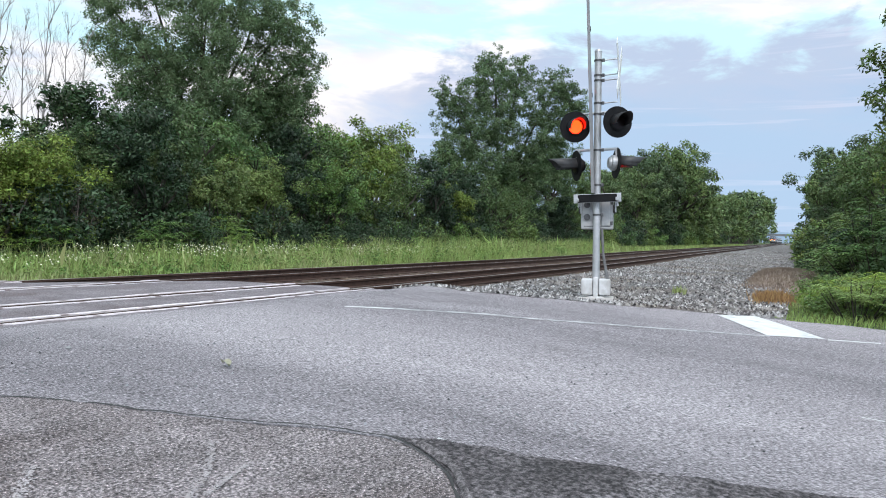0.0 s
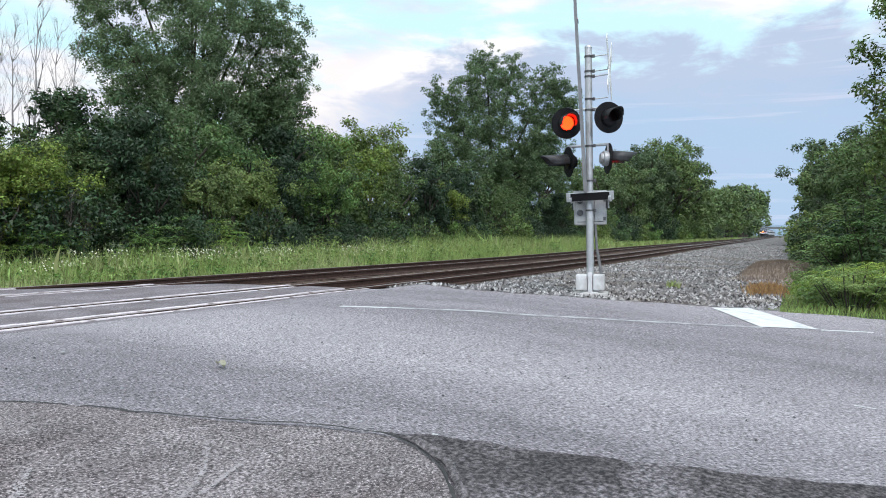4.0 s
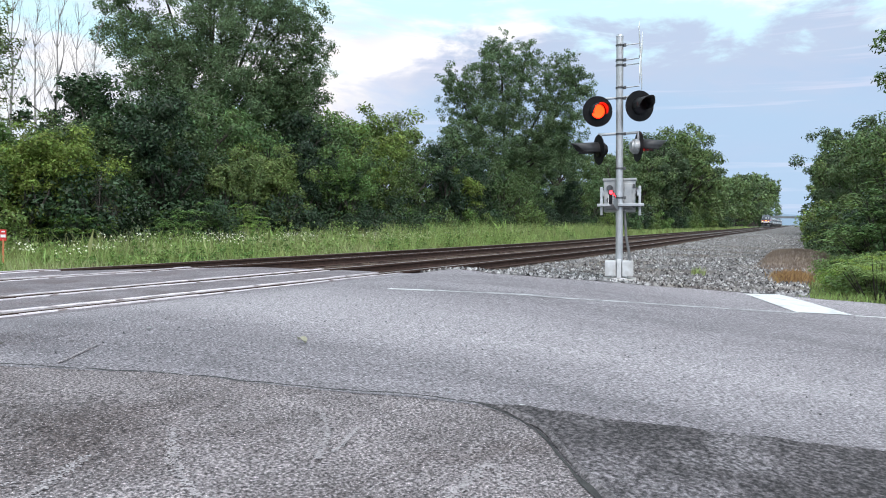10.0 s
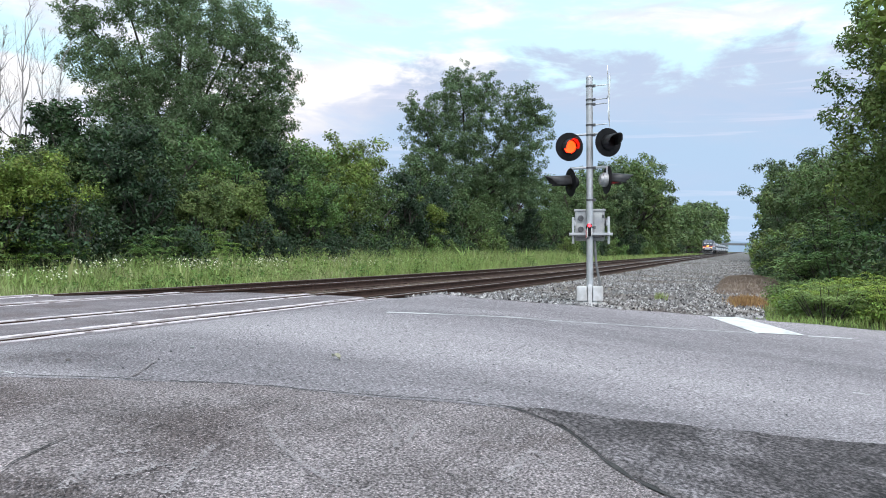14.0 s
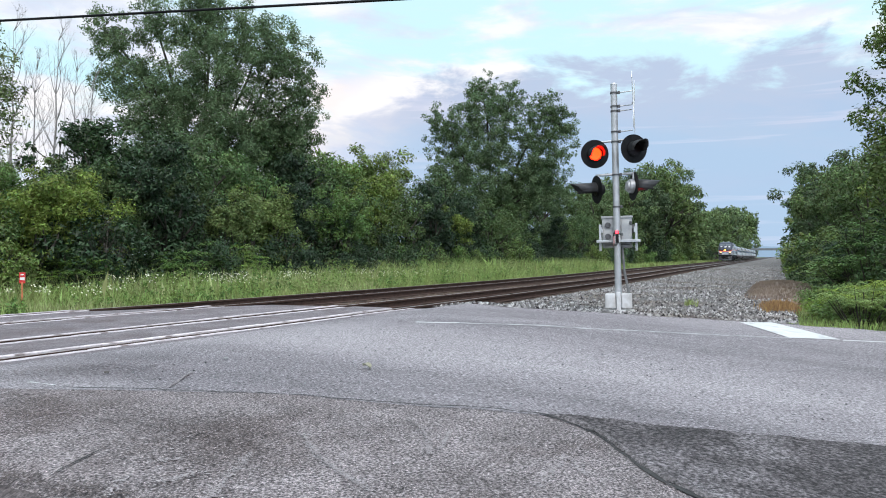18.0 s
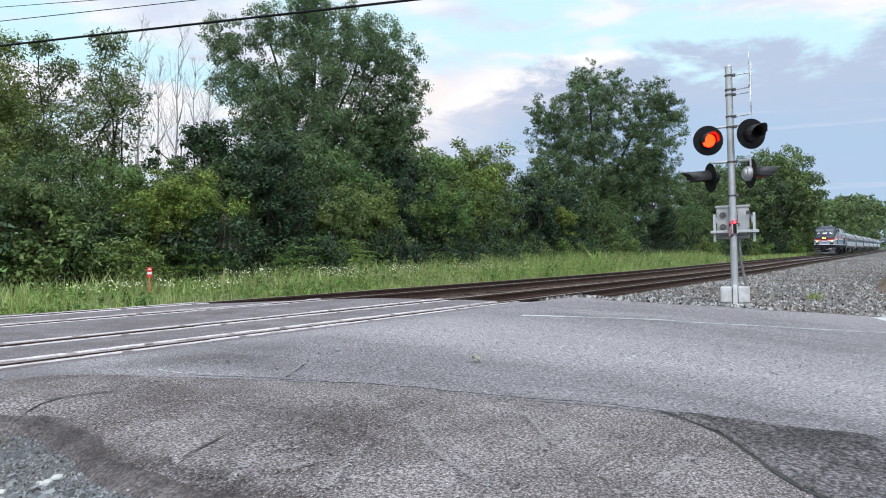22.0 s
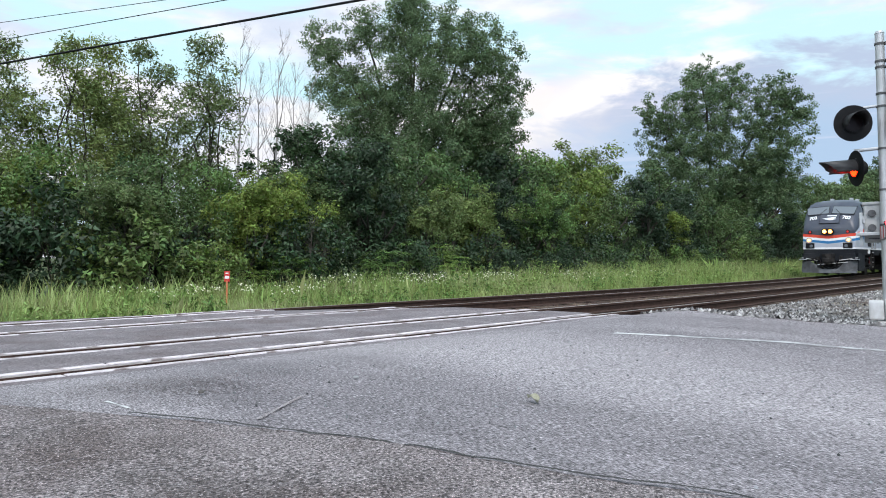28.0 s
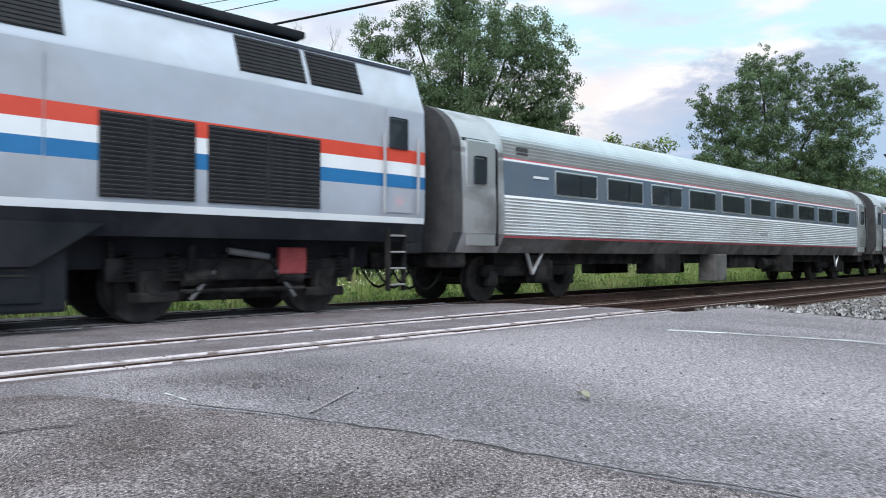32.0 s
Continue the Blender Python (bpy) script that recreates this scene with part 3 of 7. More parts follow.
for n, (w, pts) in enumerate([(0.016, [(2.91, -5.87), (3.43, -5.84), (3.44, -5.89), (3.21, -6.02)]), (0.016, [(1.77, -4.33), (1.97, -4.24)]), (0.014, [(1.94, -4.73), (2.16, -4.64), (2.5, -4.49)]),
                              (0.02, [(2.14, -4.19), (2.26, -4.27)]), (0.018, [(1.96, -4.41), (2.19, -4.48)]), (0.015, [(2.94, -4.49), (2.68, -4.77), (2.56, -4.95), (2.41, -5.26)]),
                              (0.011, [(3.64, -4.81), (3.3, -5.1), (3.03, -5.23)]), (0.008, [(3.15, -5.24), (3.52, -5.13)]), (0.008, [(3.51, -2.93), (4.03, -2.63)])]):
    scuff(pts, w, 300 + n, 950)
for n, (w, per, pts) in enumerate([(0.3, 5000, [(3.3, -1.3), (4.1, -2.2)]), (0.24, 2600, [(2.7, -3.3), (2.66, -4.1), (2.34, -4.4)]), (0.05, 1500, [(1.78, -5.0), (1.76, -4.2), (1.78, -3.5), (1.92, -2.9), (1.99, -2.3)])]):
    scuff(pts, w, 330 + n, per, M_DIRT, "brown dirt trodden into the asphalt")


def painted(name, x0, x1, y0, y1, material, label, seed=1):
    """Road paint: a thin slab with a ragged edge, following the road."""
    n = max(2, int(abs(y1 - y0) / 0.12))
    rng = random.Random(seed)
    verts, faces = [], []
    for i in range(n + 1):
        y = y0 + (y1 - y0) * i / n
        a = x0(y) + rng.uniform(-0.012, 0.012)
        b = x1(y) + rng.uniform(-0.012, 0.012)
        for x in (a, (a + b) / 2, b):
            verts.append((x, y, land(x, y) + 0.0045))
    for i in range(n):
        for k in range(2):
            faces.append((3 * i + k, 3 * i + k + 1, 3 * i + 4 + k, 3 * i + 3 + k))
    return tagged(new(name, obj(name, verts, faces, material)), label, "road marking", kind="structure")


def centre_x(y):
    return float(np.interp(y, [-30, -8.3, -6.4, -4.4, -2.9, -2.4], [13.0, 11.58, 10.3, 9.12, 8.6, 8.38]))


painted("road_line", lambda y: centre_x(y) - 0.055, lambda y: centre_x(y) + 0.055, -2.95, -2.42, M_PAINT, "short bright white road line", 2)
painted("road_line", lambda y: centre_x(y) - 0.06, lambda y: centre_x(y) + 0.06, -7.05, -2.96, M_PAINT_OLD, "faded white line along the road", 3)
painted("road_line", lambda y: centre_x(y) - 0.045, lambda y: centre_x(y) + 0.045, -8.3, -7.7, M_PAINT, "thin white line past the stop bar", 4)
# the stop bar lies across the far lane, a little askew
STOP = [(12.3, -6.3), (12.92, -6.79), (11.2, -7.67), (10.74, -7.02)]
bar = []
for i in range(13):
    s = i / 12
    for k in range(4):
        u = k / 3
        ax, ay = STOP[0][0] + (STOP[3][0] - STOP[0][0]) * s, STOP[0][1] + (STOP[3][1] - STOP[0][1]) * s
        bx, by = STOP[1][0] + (STOP[2][0] - STOP[1][0]) * s, STOP[1][1] + (STOP[2][1] - STOP[1][1]) * s
        x, y = ax + (bx - ax) * u, ay + (by - ay) * u
        bar.append((x, y, land(x, y) + 0.007))
tagged(new("stop_bar", obj("stop_bar", bar, [(4 * i + k, 4 * i + k + 1, 4 * i + k + 5, 4 * i + k + 4) for i in range(12) for k in range(3)], M_PAINT)),
       "white painted stop bar across one lane", "road marking", kind="structure")
for n, (x, y, w, l) in enumerate([(4.45, -5.67, 0.025, 0.1), (6.93, -7.84, 0.03, 0.14), (3.16, -2.05, 0.018, 0.27)]):
    painted("paint_fleck", lambda q, x=x, w=w: x - w / 2, lambda q, x=x, w=w: x + w / 2, y - l / 2, y + l / 2, M_PAINT, "small leftover fleck of white road paint", 10 + n)

# ------------------------------------------------------------------ railway
RAILS = (0.0, 1.435, 3.67, 5.105)
CROSS0, CROSS1 = 2.1, 12.7
HEAD = [(-0.036, 0.0), (0.036, 0.0), (0.037, -0.035), (0.01, -0.05), (0.009, -0.14), (0.07, -0.155), (0.075, -0.17), (-0.075, -0.17), (-0.07, -0.155), (-0.009, -0.14), (-0.01, -0.05), (-0.037, -0.035)]
LINE_X = axis_steps((-60, 24, 12), (24, 120, 8), (120, 1260, 60))
for k, track_name in ((0, "near"), (2, "far")):
    track = thing("railway_track", (0, RAILS[k] + 0.7175, 0), "rusty rails on dark timber ties in grey ballast", "railway track", "railway tracks")
    for y in RAILS[k:k + 2]:
        yl = y - RAILS[k] - 0.7175
        rail = part("rail", sweep(HEAD, [(x, yl, rise(x)) for x in LINE_X]), M_RAILSIDE, track, "rust-brown rail with a worn bright head")
        top = sweep([(-0.03, 0.0025), (0.03, 0.0025), (0.03, -0.004), (-0.03, -0.004)], [(x, yl, rise(x)) for x in LINE_X])
        part("running_surface", top, M_RAILHEAD, rail, "polished steel running surface")
    tie_me = bpy.data.meshes.new("tie")
    tb = box(0.23, 2.6, 0.18, (0, 0, -0.27), 0.012)
    tb.to_mesh(tie_me)
    tb.free()
    tie_me.materials.append(M_TIE)
    rng = random.Random(5 + k)
    xs = [x for x in np.arange(-8, 78, 0.55) if not CROSS0 + 0.2 < x < CROSS1 - 0.2]
    for x in xs:
        o = new("tie", tie_me)
        o.parent = track
        o.matrix_basis = pose(x + rng.uniform(-0.03, 0.03), rng.uniform(-0.04, 0.04), rise(x) + rng.uniform(-0.012, 0.006), 0, 0, rng.uniform(-1.2, 1.2))


def ballast_height(x, y):
    inside = min(1.0, max(0.0, min((y + 1.15) / 1.1, (6.3 - y) / 1.1)))
    return -0.62 + 0.4 * smooth(inside) + rise(x) + 0.015 * noise.noise((x * 2, y * 2, 0))


sheet("ballast_bed", axis_steps((-60, -6, 6), (-6, 2.2, 0.6)), axis_steps((-1.6, 7.0, 0.25)), ballast_height, M_GRAVELBED, "rust-stained ballast bed under the tracks", "ballast")
sheet("ballast_bed", axis_steps((12.75, 40, 0.6), (40, 120, 5), (120, 1240, 40)), axis_steps((-1.6, 7.0, 0.25)), ballast_height, M_GRAVELBED, "rust-stained ballast bed under the tracks", "ballast")

# the crossing: asphalt between the rails, pale header planks along each rail, open flangeways
FILL = [(NEAR_EDGE - 0.02, -0.175), (0.265, 1.17), (1.61, 3.495), (3.935, 4.84), (5.28, 6.6)]
for a, b in FILL:
    def far_end(y):
        return float(np.interp(y, [-0.5, 1.0, 3.0, 4.2, 4.9, 5.3, 5.8, 6.6], [12.6, 12.6, 12.2, 10.2, 8.9, 7.4, 6.7, 5.0]))
    strip_between("road_infill", lambda y: CROSS0, far_end, axis_steps((a, b, 0.11)) if b - a > 0.3 else [a, b], 40,
                  lambda x, y: -0.008 + 0.006 * noise.noise((x, y, 1)) - 0.05 * max(0.0, y - 5.2), M_INFILL, "asphalt infill between crossing rails", "road")
plank_meshes = {}
for r, y in enumerate(RAILS):
    inner = 1 if r % 2 == 0 else -1
    x1 = (12.7, 12.6, 11.3, 9.2)[r]
    ob = thing("crossing_header", (CROSS0, y, 0), "pale worn header planks beside a crossing rail", "crossing panel", "crossing header planks")
    # the gap's shade is put into the floor's near-black colour
    gap = box(x1 - CROSS0, 0.42, 0.02, ((x1 - CROSS0) / 2, 0, -0.065), 0)
    part("flangeway_floor", gap, M_DARK, ob, "floor of the open flangeway, darkened to stand for shade")
    for side, off, w in ((inner, 0.2, 0.11), (-inner, 0.16, 0.1)):
        x, rng = 0.0, random.Random(40 + r * 3 + side)
        while x < x1 - CROSS0 - 0.3:
            l = min(rng.choice((1.5, 2.0, 2.4)), x1 - CROSS0 - x)
            key = (round(l, 2), w)
            if key not in plank_meshes:
                me = bpy.data.meshes.new("plank")
                b2 = box(l - 0.02, w, 0.1, (l / 2, 0, -0.05), 0.008)
                b2.to_mesh(me)
                b2.free()
                me.materials.append(M_PANEL)
                plank_meshes[key] = me
            o = new("plank", plank_meshes[key])
            o.parent = ob
            o.matrix_basis = pose(x, side * off, rng.uniform(-0.006, 0.004), 0, 0, rng.uniform(-0.25, 0.25))
            x += l


# ------------------------------------------------------------------ stones
def rocks(name, n, place, size, material, seed, label, category="gravel", spread=0.5, flat=0.75):
    """Many loose broken stones as one mesh: four-sided lumps with jittered corners."""
    rng = np.random.RandomState(seed)
    base = np.array([(1, 0, 0), (0, 1, 0), (-1, 0, 0), (0, -1, 0), (0.25, -0.2, 1)], float)
    tris = np.array([(0, 1, 4), (1, 2, 4), (2, 3, 4), (3, 0, 4)])
    verts, faces = [], []
    made = 0
    while made < n:
        p = place(rng)
        if p is None:
            continue
        s = size * (1 + spread * rng.uniform(-1, 1))
        v = base * rng.uniform(0.6, 1.25, (5, 1)) + rng.uniform(-0.25, 0.25, (5, 3))
        v[:4, 2] -= 0.55
        v[:, 2] *= flat
        a = rng.uniform(0, 6.28)
        ca, sa = math.cos(a), math.sin(a)
        v = v @ np.array([[ca, sa, 0], [-sa, ca, 0], [0, 0, 1]])
        verts.append(v * s + p)
        faces.append(tris + 5 * made)
        made += 1
    ob = new(name, obj(name, np.concatenate(verts), np.concatenate(faces), material))
    return tagged(ob, label, category, kind="stuff")


def side_gravel(rng):
    x = 11.3 + 95 * rng.uniform() ** 2.4
    lo = float(np.interp(x, [12, 14, 17, 22, 40, 110], [-7.0, -7.2, -7.2, -7.2, -7.2, -7.2]))
    y = rng.uniform(lo, -0.75)
    if x < road_far(y) + 0.02:
        return None
    return (x, y, land(x, y) + 0.02)


sheet("gravel_shoulder", axis_steps((11.2, 14.8, 0.3), (14.8, 30, 0.6), (30, 120, 5), (120, 1240, 60)), axis_steps((-7.2, -0.7, 0.5)), lambda x, y: land(x, y) - 0.012 + 0.02 * noise.noise((x, y, 7)) * smooth((x - road_far(y)) / 0.6), M_GRAVELBED,
      "grey crushed-stone shoulder beside the tracks", "gravel", keep=lambda x, y: x > road_far(y) - 0.12)
rocks("gravel", 22000, side_gravel, 0.028, M_STONE, 21, "loose grey crushed stone beside the tracks")


def between_rails(rng):
    x = 12.8 + 38 * rng.uniform() ** 1.6
    y = rng.uniform(-1.2, 6.2)
    if any(abs(y - r) < 0.1 for r in RAILS):
        return None
    return (x, y, ballast_height(x, y) + 0.02)


rocks("ballast_stones", 5000, between_rails, 0.05, M_STONE_RUST, 22, "rust-stained ballast stones between the rails", "ballast")


def gravel_pit(rng):
    x, y = 1.95 - abs(rng.normal(0, 0.9)), rng.normal(-3.3, 1.0)
    if x > lip_x(y) - 0.02 or x < -2.5 or y > -0.8 or y < -5.6:
        return None
    return (x, y, pit_z(x, y))


def pit_z(x, y):
    return land(x, y) - 0.075 + 0.02 * noise.noise((x * 3, y * 3, 8)) + 0.03 * smooth((1.2 - x) / 1.0)


def gravel_slabs(rng):
    x, y = 1.58 - abs(rng.normal(0, 0.8)), rng.normal(-3.5, 0.7)
    if x > lip_x(y) - 0.16 or x < -2.5 or y > -2.2:
        return None
    return (x, y, pit_z(x, y) + 0.005)


rocks("gravel", 9000, gravel_pit, 0.011, M_STONE_DARK, 23, "fine loose slate gravel at the pavement's edge", spread=0.7, flat=0.6)
rocks("slate_stones", 1300, gravel_slabs, 0.026, M_STONE_DARK, 24, "broken grey slate stones lying on fine gravel", spread=0.6, flat=0.4)
sheet("gravel_hollow", axis_steps((-3.5, 2.4, 0.1)), axis_steps((-5.6, -0.9, 0.1)), pit_z, M_GRAVELPIT,
      "dark fine gravel hollow at the pavement's edge", "gravel", keep=lambda x, y: x < lip_x(y) + 0.12)


def road_grit(rng):
    y = -7.6 + 6.2 * rng.uniform()
    x = 5.6 + 1.5 * rng.normal() * 0.8 + 0.28 * (y + 4) * -1
    if x < apron_edge(y) + 0.1 or x > 10:
        return None
    return (x, y, land(x, y) + 0.003)


rocks("road_grit", 420, road_grit, 0.0085, M_STONE_DARK, 27, "scattered small dark grit on the road", spread=0.7)


# ------------------------------------------------------------------ trees and shrubs
def leaf_mesh(name, centres, radii, per, size, seed, material, droop=0.25):
    """Leaf sprays: small folded blades scattered on and in clumps."""
    rng = np.random.RandomState(seed)
    pts, nrm = [], []
    for c, r in zip(centres, radii):
        k = max(6, int(per * (r / np.mean(radii)) ** 2))
        d = rng.normal(size=(k, 3))
        d /= np.linalg.norm(d, axis=1, keepdims=True)
        rad = r * rng.uniform(0.45, 1.08, (k, 1)) * (1 + 0.25 * rng.normal(size=(k, 1)) * 0.5)
        pts.append(np.asarray(c) + d * rad * (1, 1, 0.82))
        nrm.append(d)
    pts, nrm = np.concatenate(pts), np.concatenate(nrm)
    k = len(pts)
    n = nrm * 0.8 + rng.normal(scale=0.6, size=(k, 3)) + (0, 0, 0.65)
    n /= np.linalg.norm(n, axis=1, keepdims=True)
    t = np.cross(n, rng.normal(size=(k, 3)))
    t /= np.linalg.norm(t, axis=1, keepdims=True)
    b = np.cross(n, t)
    s = size * 1.25 * rng.uniform(0.6, 1.35, (k, 1))
    tip = pts + t * s * 1.1 - (0, 0, 1) * s * droop
    l, r2 = pts - t * s * 0.55 + b * s * 0.47, pts - t * s * 0.55 - b * s * 0.47
    verts = np.stack([tip, l, r2], 1).reshape(-1, 3)
    me = bpy.data.meshes.new(name)
    me.vertices.add(3 * k)
    me.vertices.foreach_set("co", verts.ravel())
    me.loops.add(3 * k)
    me.loops.foreach_set("vertex_index", np.arange(3 * k, dtype=np.int32))
    me.polygons.add(k)
    me.polygons.foreach_set("loop_start", np.arange(0, 3 * k, 3, dtype=np.int32))
    me.update(calc_edges=True)
    me.materials.append(material)
    return me


def limb(verts, faces, p, q, r0, r1, n=5):
    p, q = Vector(p), Vector(q)
    m = (q - p).to_track_quat("Z", "Y").to_matrix()
    o = len(verts)
    for c, r in ((p, r0), (q, r1)):
        for i in range(n):
            a = 2 * math.pi * i / n
            verts.append(c + m @ Vector((math.cos(a) * r, math.sin(a) * r, 0)))
    for i in range(n):
        faces.append((o + i, o + (i + 1) % n, o + n + (i + 1) % n, o + n + i))


def grow(rng, verts, faces, tips, p, d, length, r, depth, bend=0.35, up=0.12):
    """A limb that bends, tapers and forks; its ends are gathered in tips."""
    q = p
    for s in range(3):
        d = (d + Vector((rng.uniform(-bend, bend), rng.uniform(-bend, bend), rng.uniform(-bend, bend) * 0.5 + up)) * 0.45).normalized()
        e = q + d * length / 3
        limb(verts, faces, q, e, r * (1 - 0.18 * s), r * (1 - 0.18 * (s + 1)), 5 if r > 0.02 else 3)
        q = e
        tips.append((e, depth if s == 2 else -1))
    if depth > 0:
        for k in range(rng.choice((2, 3))):
            nd = (d + Vector((rng.uniform(-1, 1), rng.uniform(-1, 1), rng.uniform(-0.35, 0.6))) * 0.75).normalized()
            grow(rng, verts, faces, tips, q, nd, length * rng.uniform(0.6, 0.8), r * 0.5, depth - 1, bend, up)


def tree_kind(name, seed, height, width, leaf, per=90, size=0.2, clumps=70, bare=0.28, low=0.2, label="", lobes=5, fine=1.0):
    """A tree of a kind: trunk with limbs, and a crown of leaf sprays in uneven clumps with gaps."""
    rng = random.Random(seed)
    ob = thing(name, (0, 0, -300), label, "tree", "trees along the line")
    verts, faces, tips = [], [], []
    limb(verts, faces, (0, 0, -0.3), (0, 0, height * bare), width * 0.055, width * 0.042, 9)
    top = Vector((0, 0, height * bare))
    for k in range(6):
        a = k * 1.05 + rng.uniform(-0.4, 0.4)
        lean = rng.uniform(0.25, 0.85)
        grow(rng, verts, faces, tips, Vector((0, 0, height * bare * rng.uniform(0.55, 1.0))), Vector((math.cos(a) * lean, math.sin(a) * lean, 1)).normalized(), height * 0.3, width * 0.026, 2 if width > 9 else 1)
    grow(rng, verts, faces, tips, top, Vector((0.05, 0, 1)), height * 0.33, width * 0.032, 2)
    part("trunk", obj("trunk", verts, faces, M_BARK, smooth=True), M_BARK, ob, "grey-brown trunk with forking limbs")
    # uneven crown: a few lobes, each filled with clumps
    centres, radii = [], []
    lobe = [(rng.uniform(-0.32, 0.32) * width, rng.uniform(-0.32, 0.32) * width, height * rng.uniform(low + 0.2, 0.86), width * rng.uniform(0.2, 0.34)) for _ in range(lobes)]
    lobe.append((rng.uniform(-0.1, 0.1) * width, rng.uniform(-0.1, 0.1) * width, height * 0.86, width * 0.17))
    lobe.append((0, 0, height * (low + 0.22), width * 0.36))
    for _ in range(clumps):
        x, y, z, r = rng.choice(lobe)
        d = Vector((rng.gauss(0, 1), rng.gauss(0, 1), rng.gauss(0, 1))).normalized() * r * rng.uniform(0.35, 1.05)
        c = Vector((x, y, z)) + Vector((d.x, d.y, d.z * 1.35))
        if height * low < c.z < height * 1.0:
            centres.append(c)
            radii.append(width * fine * rng.uniform(0.06, 0.125))
    for q, depth in tips:
        if q.z > height * low and (depth >= 0 or fine < 0.7):
            centres.append(q)
            radii.append(width * fine * rng.uniform(0.05, 0.09))
    part("crown", leaf_mesh("crown", [tuple(c) for c in centres], radii, per, size, seed, leaf), leaf, ob)
    return ob


def spreading_tree(name, seed, lobes, trunk_r, leaf, per, size, label, fill=1.0):
    """A standalone tree with an open crown: lobes (across, height, radius), each a cluster of leaf clumps carried by its own limb."""
    rng = random.Random(seed)
    ob = thing(name, (0, 0, -300), label, "tree", "trees along the line")
    verts, faces, centres, radii = [], [], [], []
    fork = Vector((0, 0, 0.22 * max(z for _, z, _ in lobes)))
    limb(verts, faces, (0, 0, -0.4), fork, trunk_r, trunk_r * 0.8, 10)
    for u, z, r in lobes:
        c = Vector((u, rng.uniform(-0.55, 0.55) * abs(r) * 1.3, z))
        # a limb bends out from the trunk into the lobe, then splits into twigs
        p, last = fork + Vector((0, 0, min(z, fork.z) * 0.1)), trunk_r * 0.42
        for i in range(1, 5):
            q = fork.lerp(c, i / 4) + Vector((rng.uniform(-0.3, 0.3), rng.uniform(-0.3, 0.3), 0.9 * math.sin(i / 4 * 3.1)))
            limb(verts, faces, p, q, last, last * 0.74, 6)
            p, last = q, last * 0.74
        for k in range(7):
            d = Vector((rng.gauss(0, 1), rng.gauss(0, 1), rng.gauss(0.25, 1))).normalized()
            limb(verts, faces, p, p + d * r * 0.9, last * 0.5, 0.012, 4)
        for k in range(int(fill * (14 + 19 * r * r))):
            d = Vector((rng.gauss(0, 1), rng.gauss(0, 1), rng.gauss(0, 1))).normalized() * r * rng.uniform(0.2, 1.28) ** 0.7
            centres.append(tuple(c + Vector((d.x, d.y * 1.15, d.z * 1.05))))
            radii.append(rng.uniform(0.2, 0.52) * (0.8 + 0.12 * r))
    part("trunk", obj("trunk", verts, faces, M_BARK, smooth=True), M_BARK, ob, "grey-brown trunk with rising limbs")
    part("crown", leaf_mesh("crown", centres, radii, per, size, seed, leaf), leaf, ob)
    return ob


def frond_shrub(name, seed, height, width, leaf, stems, label, leaflet=0.07):
    """A sumac-like shrub: bare leaning stems, each topped by a whorl of arching fronds with paired leaflets."""
    rng = random.Random(seed)
    ob = thing(name, (0, 0, -300), label, "shrub", "shrubs along the line")
    verts, faces, lv, lf = [], [], [], []
    for k in range(stems):
        a, r = rng.uniform(0, 6.28), width * 0.5 * math.sqrt(rng.uniform(0.0, 1))
        top = Vector((r * math.cos(a), r * math.sin(a), height * rng.uniform(0.35, 0.95) * (1 - 0.45 * (2 * r / width) ** 2)))
        limb(verts, faces, (top.x * 0.35, top.y * 0.35, -0.2), top, 0.025, 0.012, 4)
        turn = rng.uniform(0, 6.28)
        for f in range(7):
            b = turn + f * 0.9 + rng.uniform(-0.25, 0.25)
            out, length = Vector((math.cos(b), math.sin(b), 0)), rng.uniform(0.4, 0.62) * (0.7 + 0.15 * height)
            side, lift = Vector((-out.y, out.x, 0)), rng.uniform(0.3, 1.15)
            for i in range(1, 8):
                u = i / 7
                c = top + out * length * u + Vector((0, 0, length * (lift * u - (0.45 + 0.5 * lift) * u * u)))
                for sgn in (-1, 1):
                    l = leaflet * 2.0 * (1.1 - 0.5 * u)
                    tip = c + (side * sgn + out * 0.5 + Vector((0, 0, -0.35 + rng.uniform(-0.15, 0.15)))) * l
                    mid = (c + tip) / 2
                    o = len(lv)
                    lv += [c, mid + out * l * 0.24 + Vector((0, 0, 0.01)), tip, mid - out * l * 0.24]
                    lf.append((o, o + 1, o + 2, o + 3))
    part("stem", obj("stem", verts, faces, M_BARK), M_BARK, ob, "thin leaning woody stem")
    part("foliage", obj("foliage", lv, lf, leaf), leaf, ob, "arching fronds of narrow leaflets")
    return ob


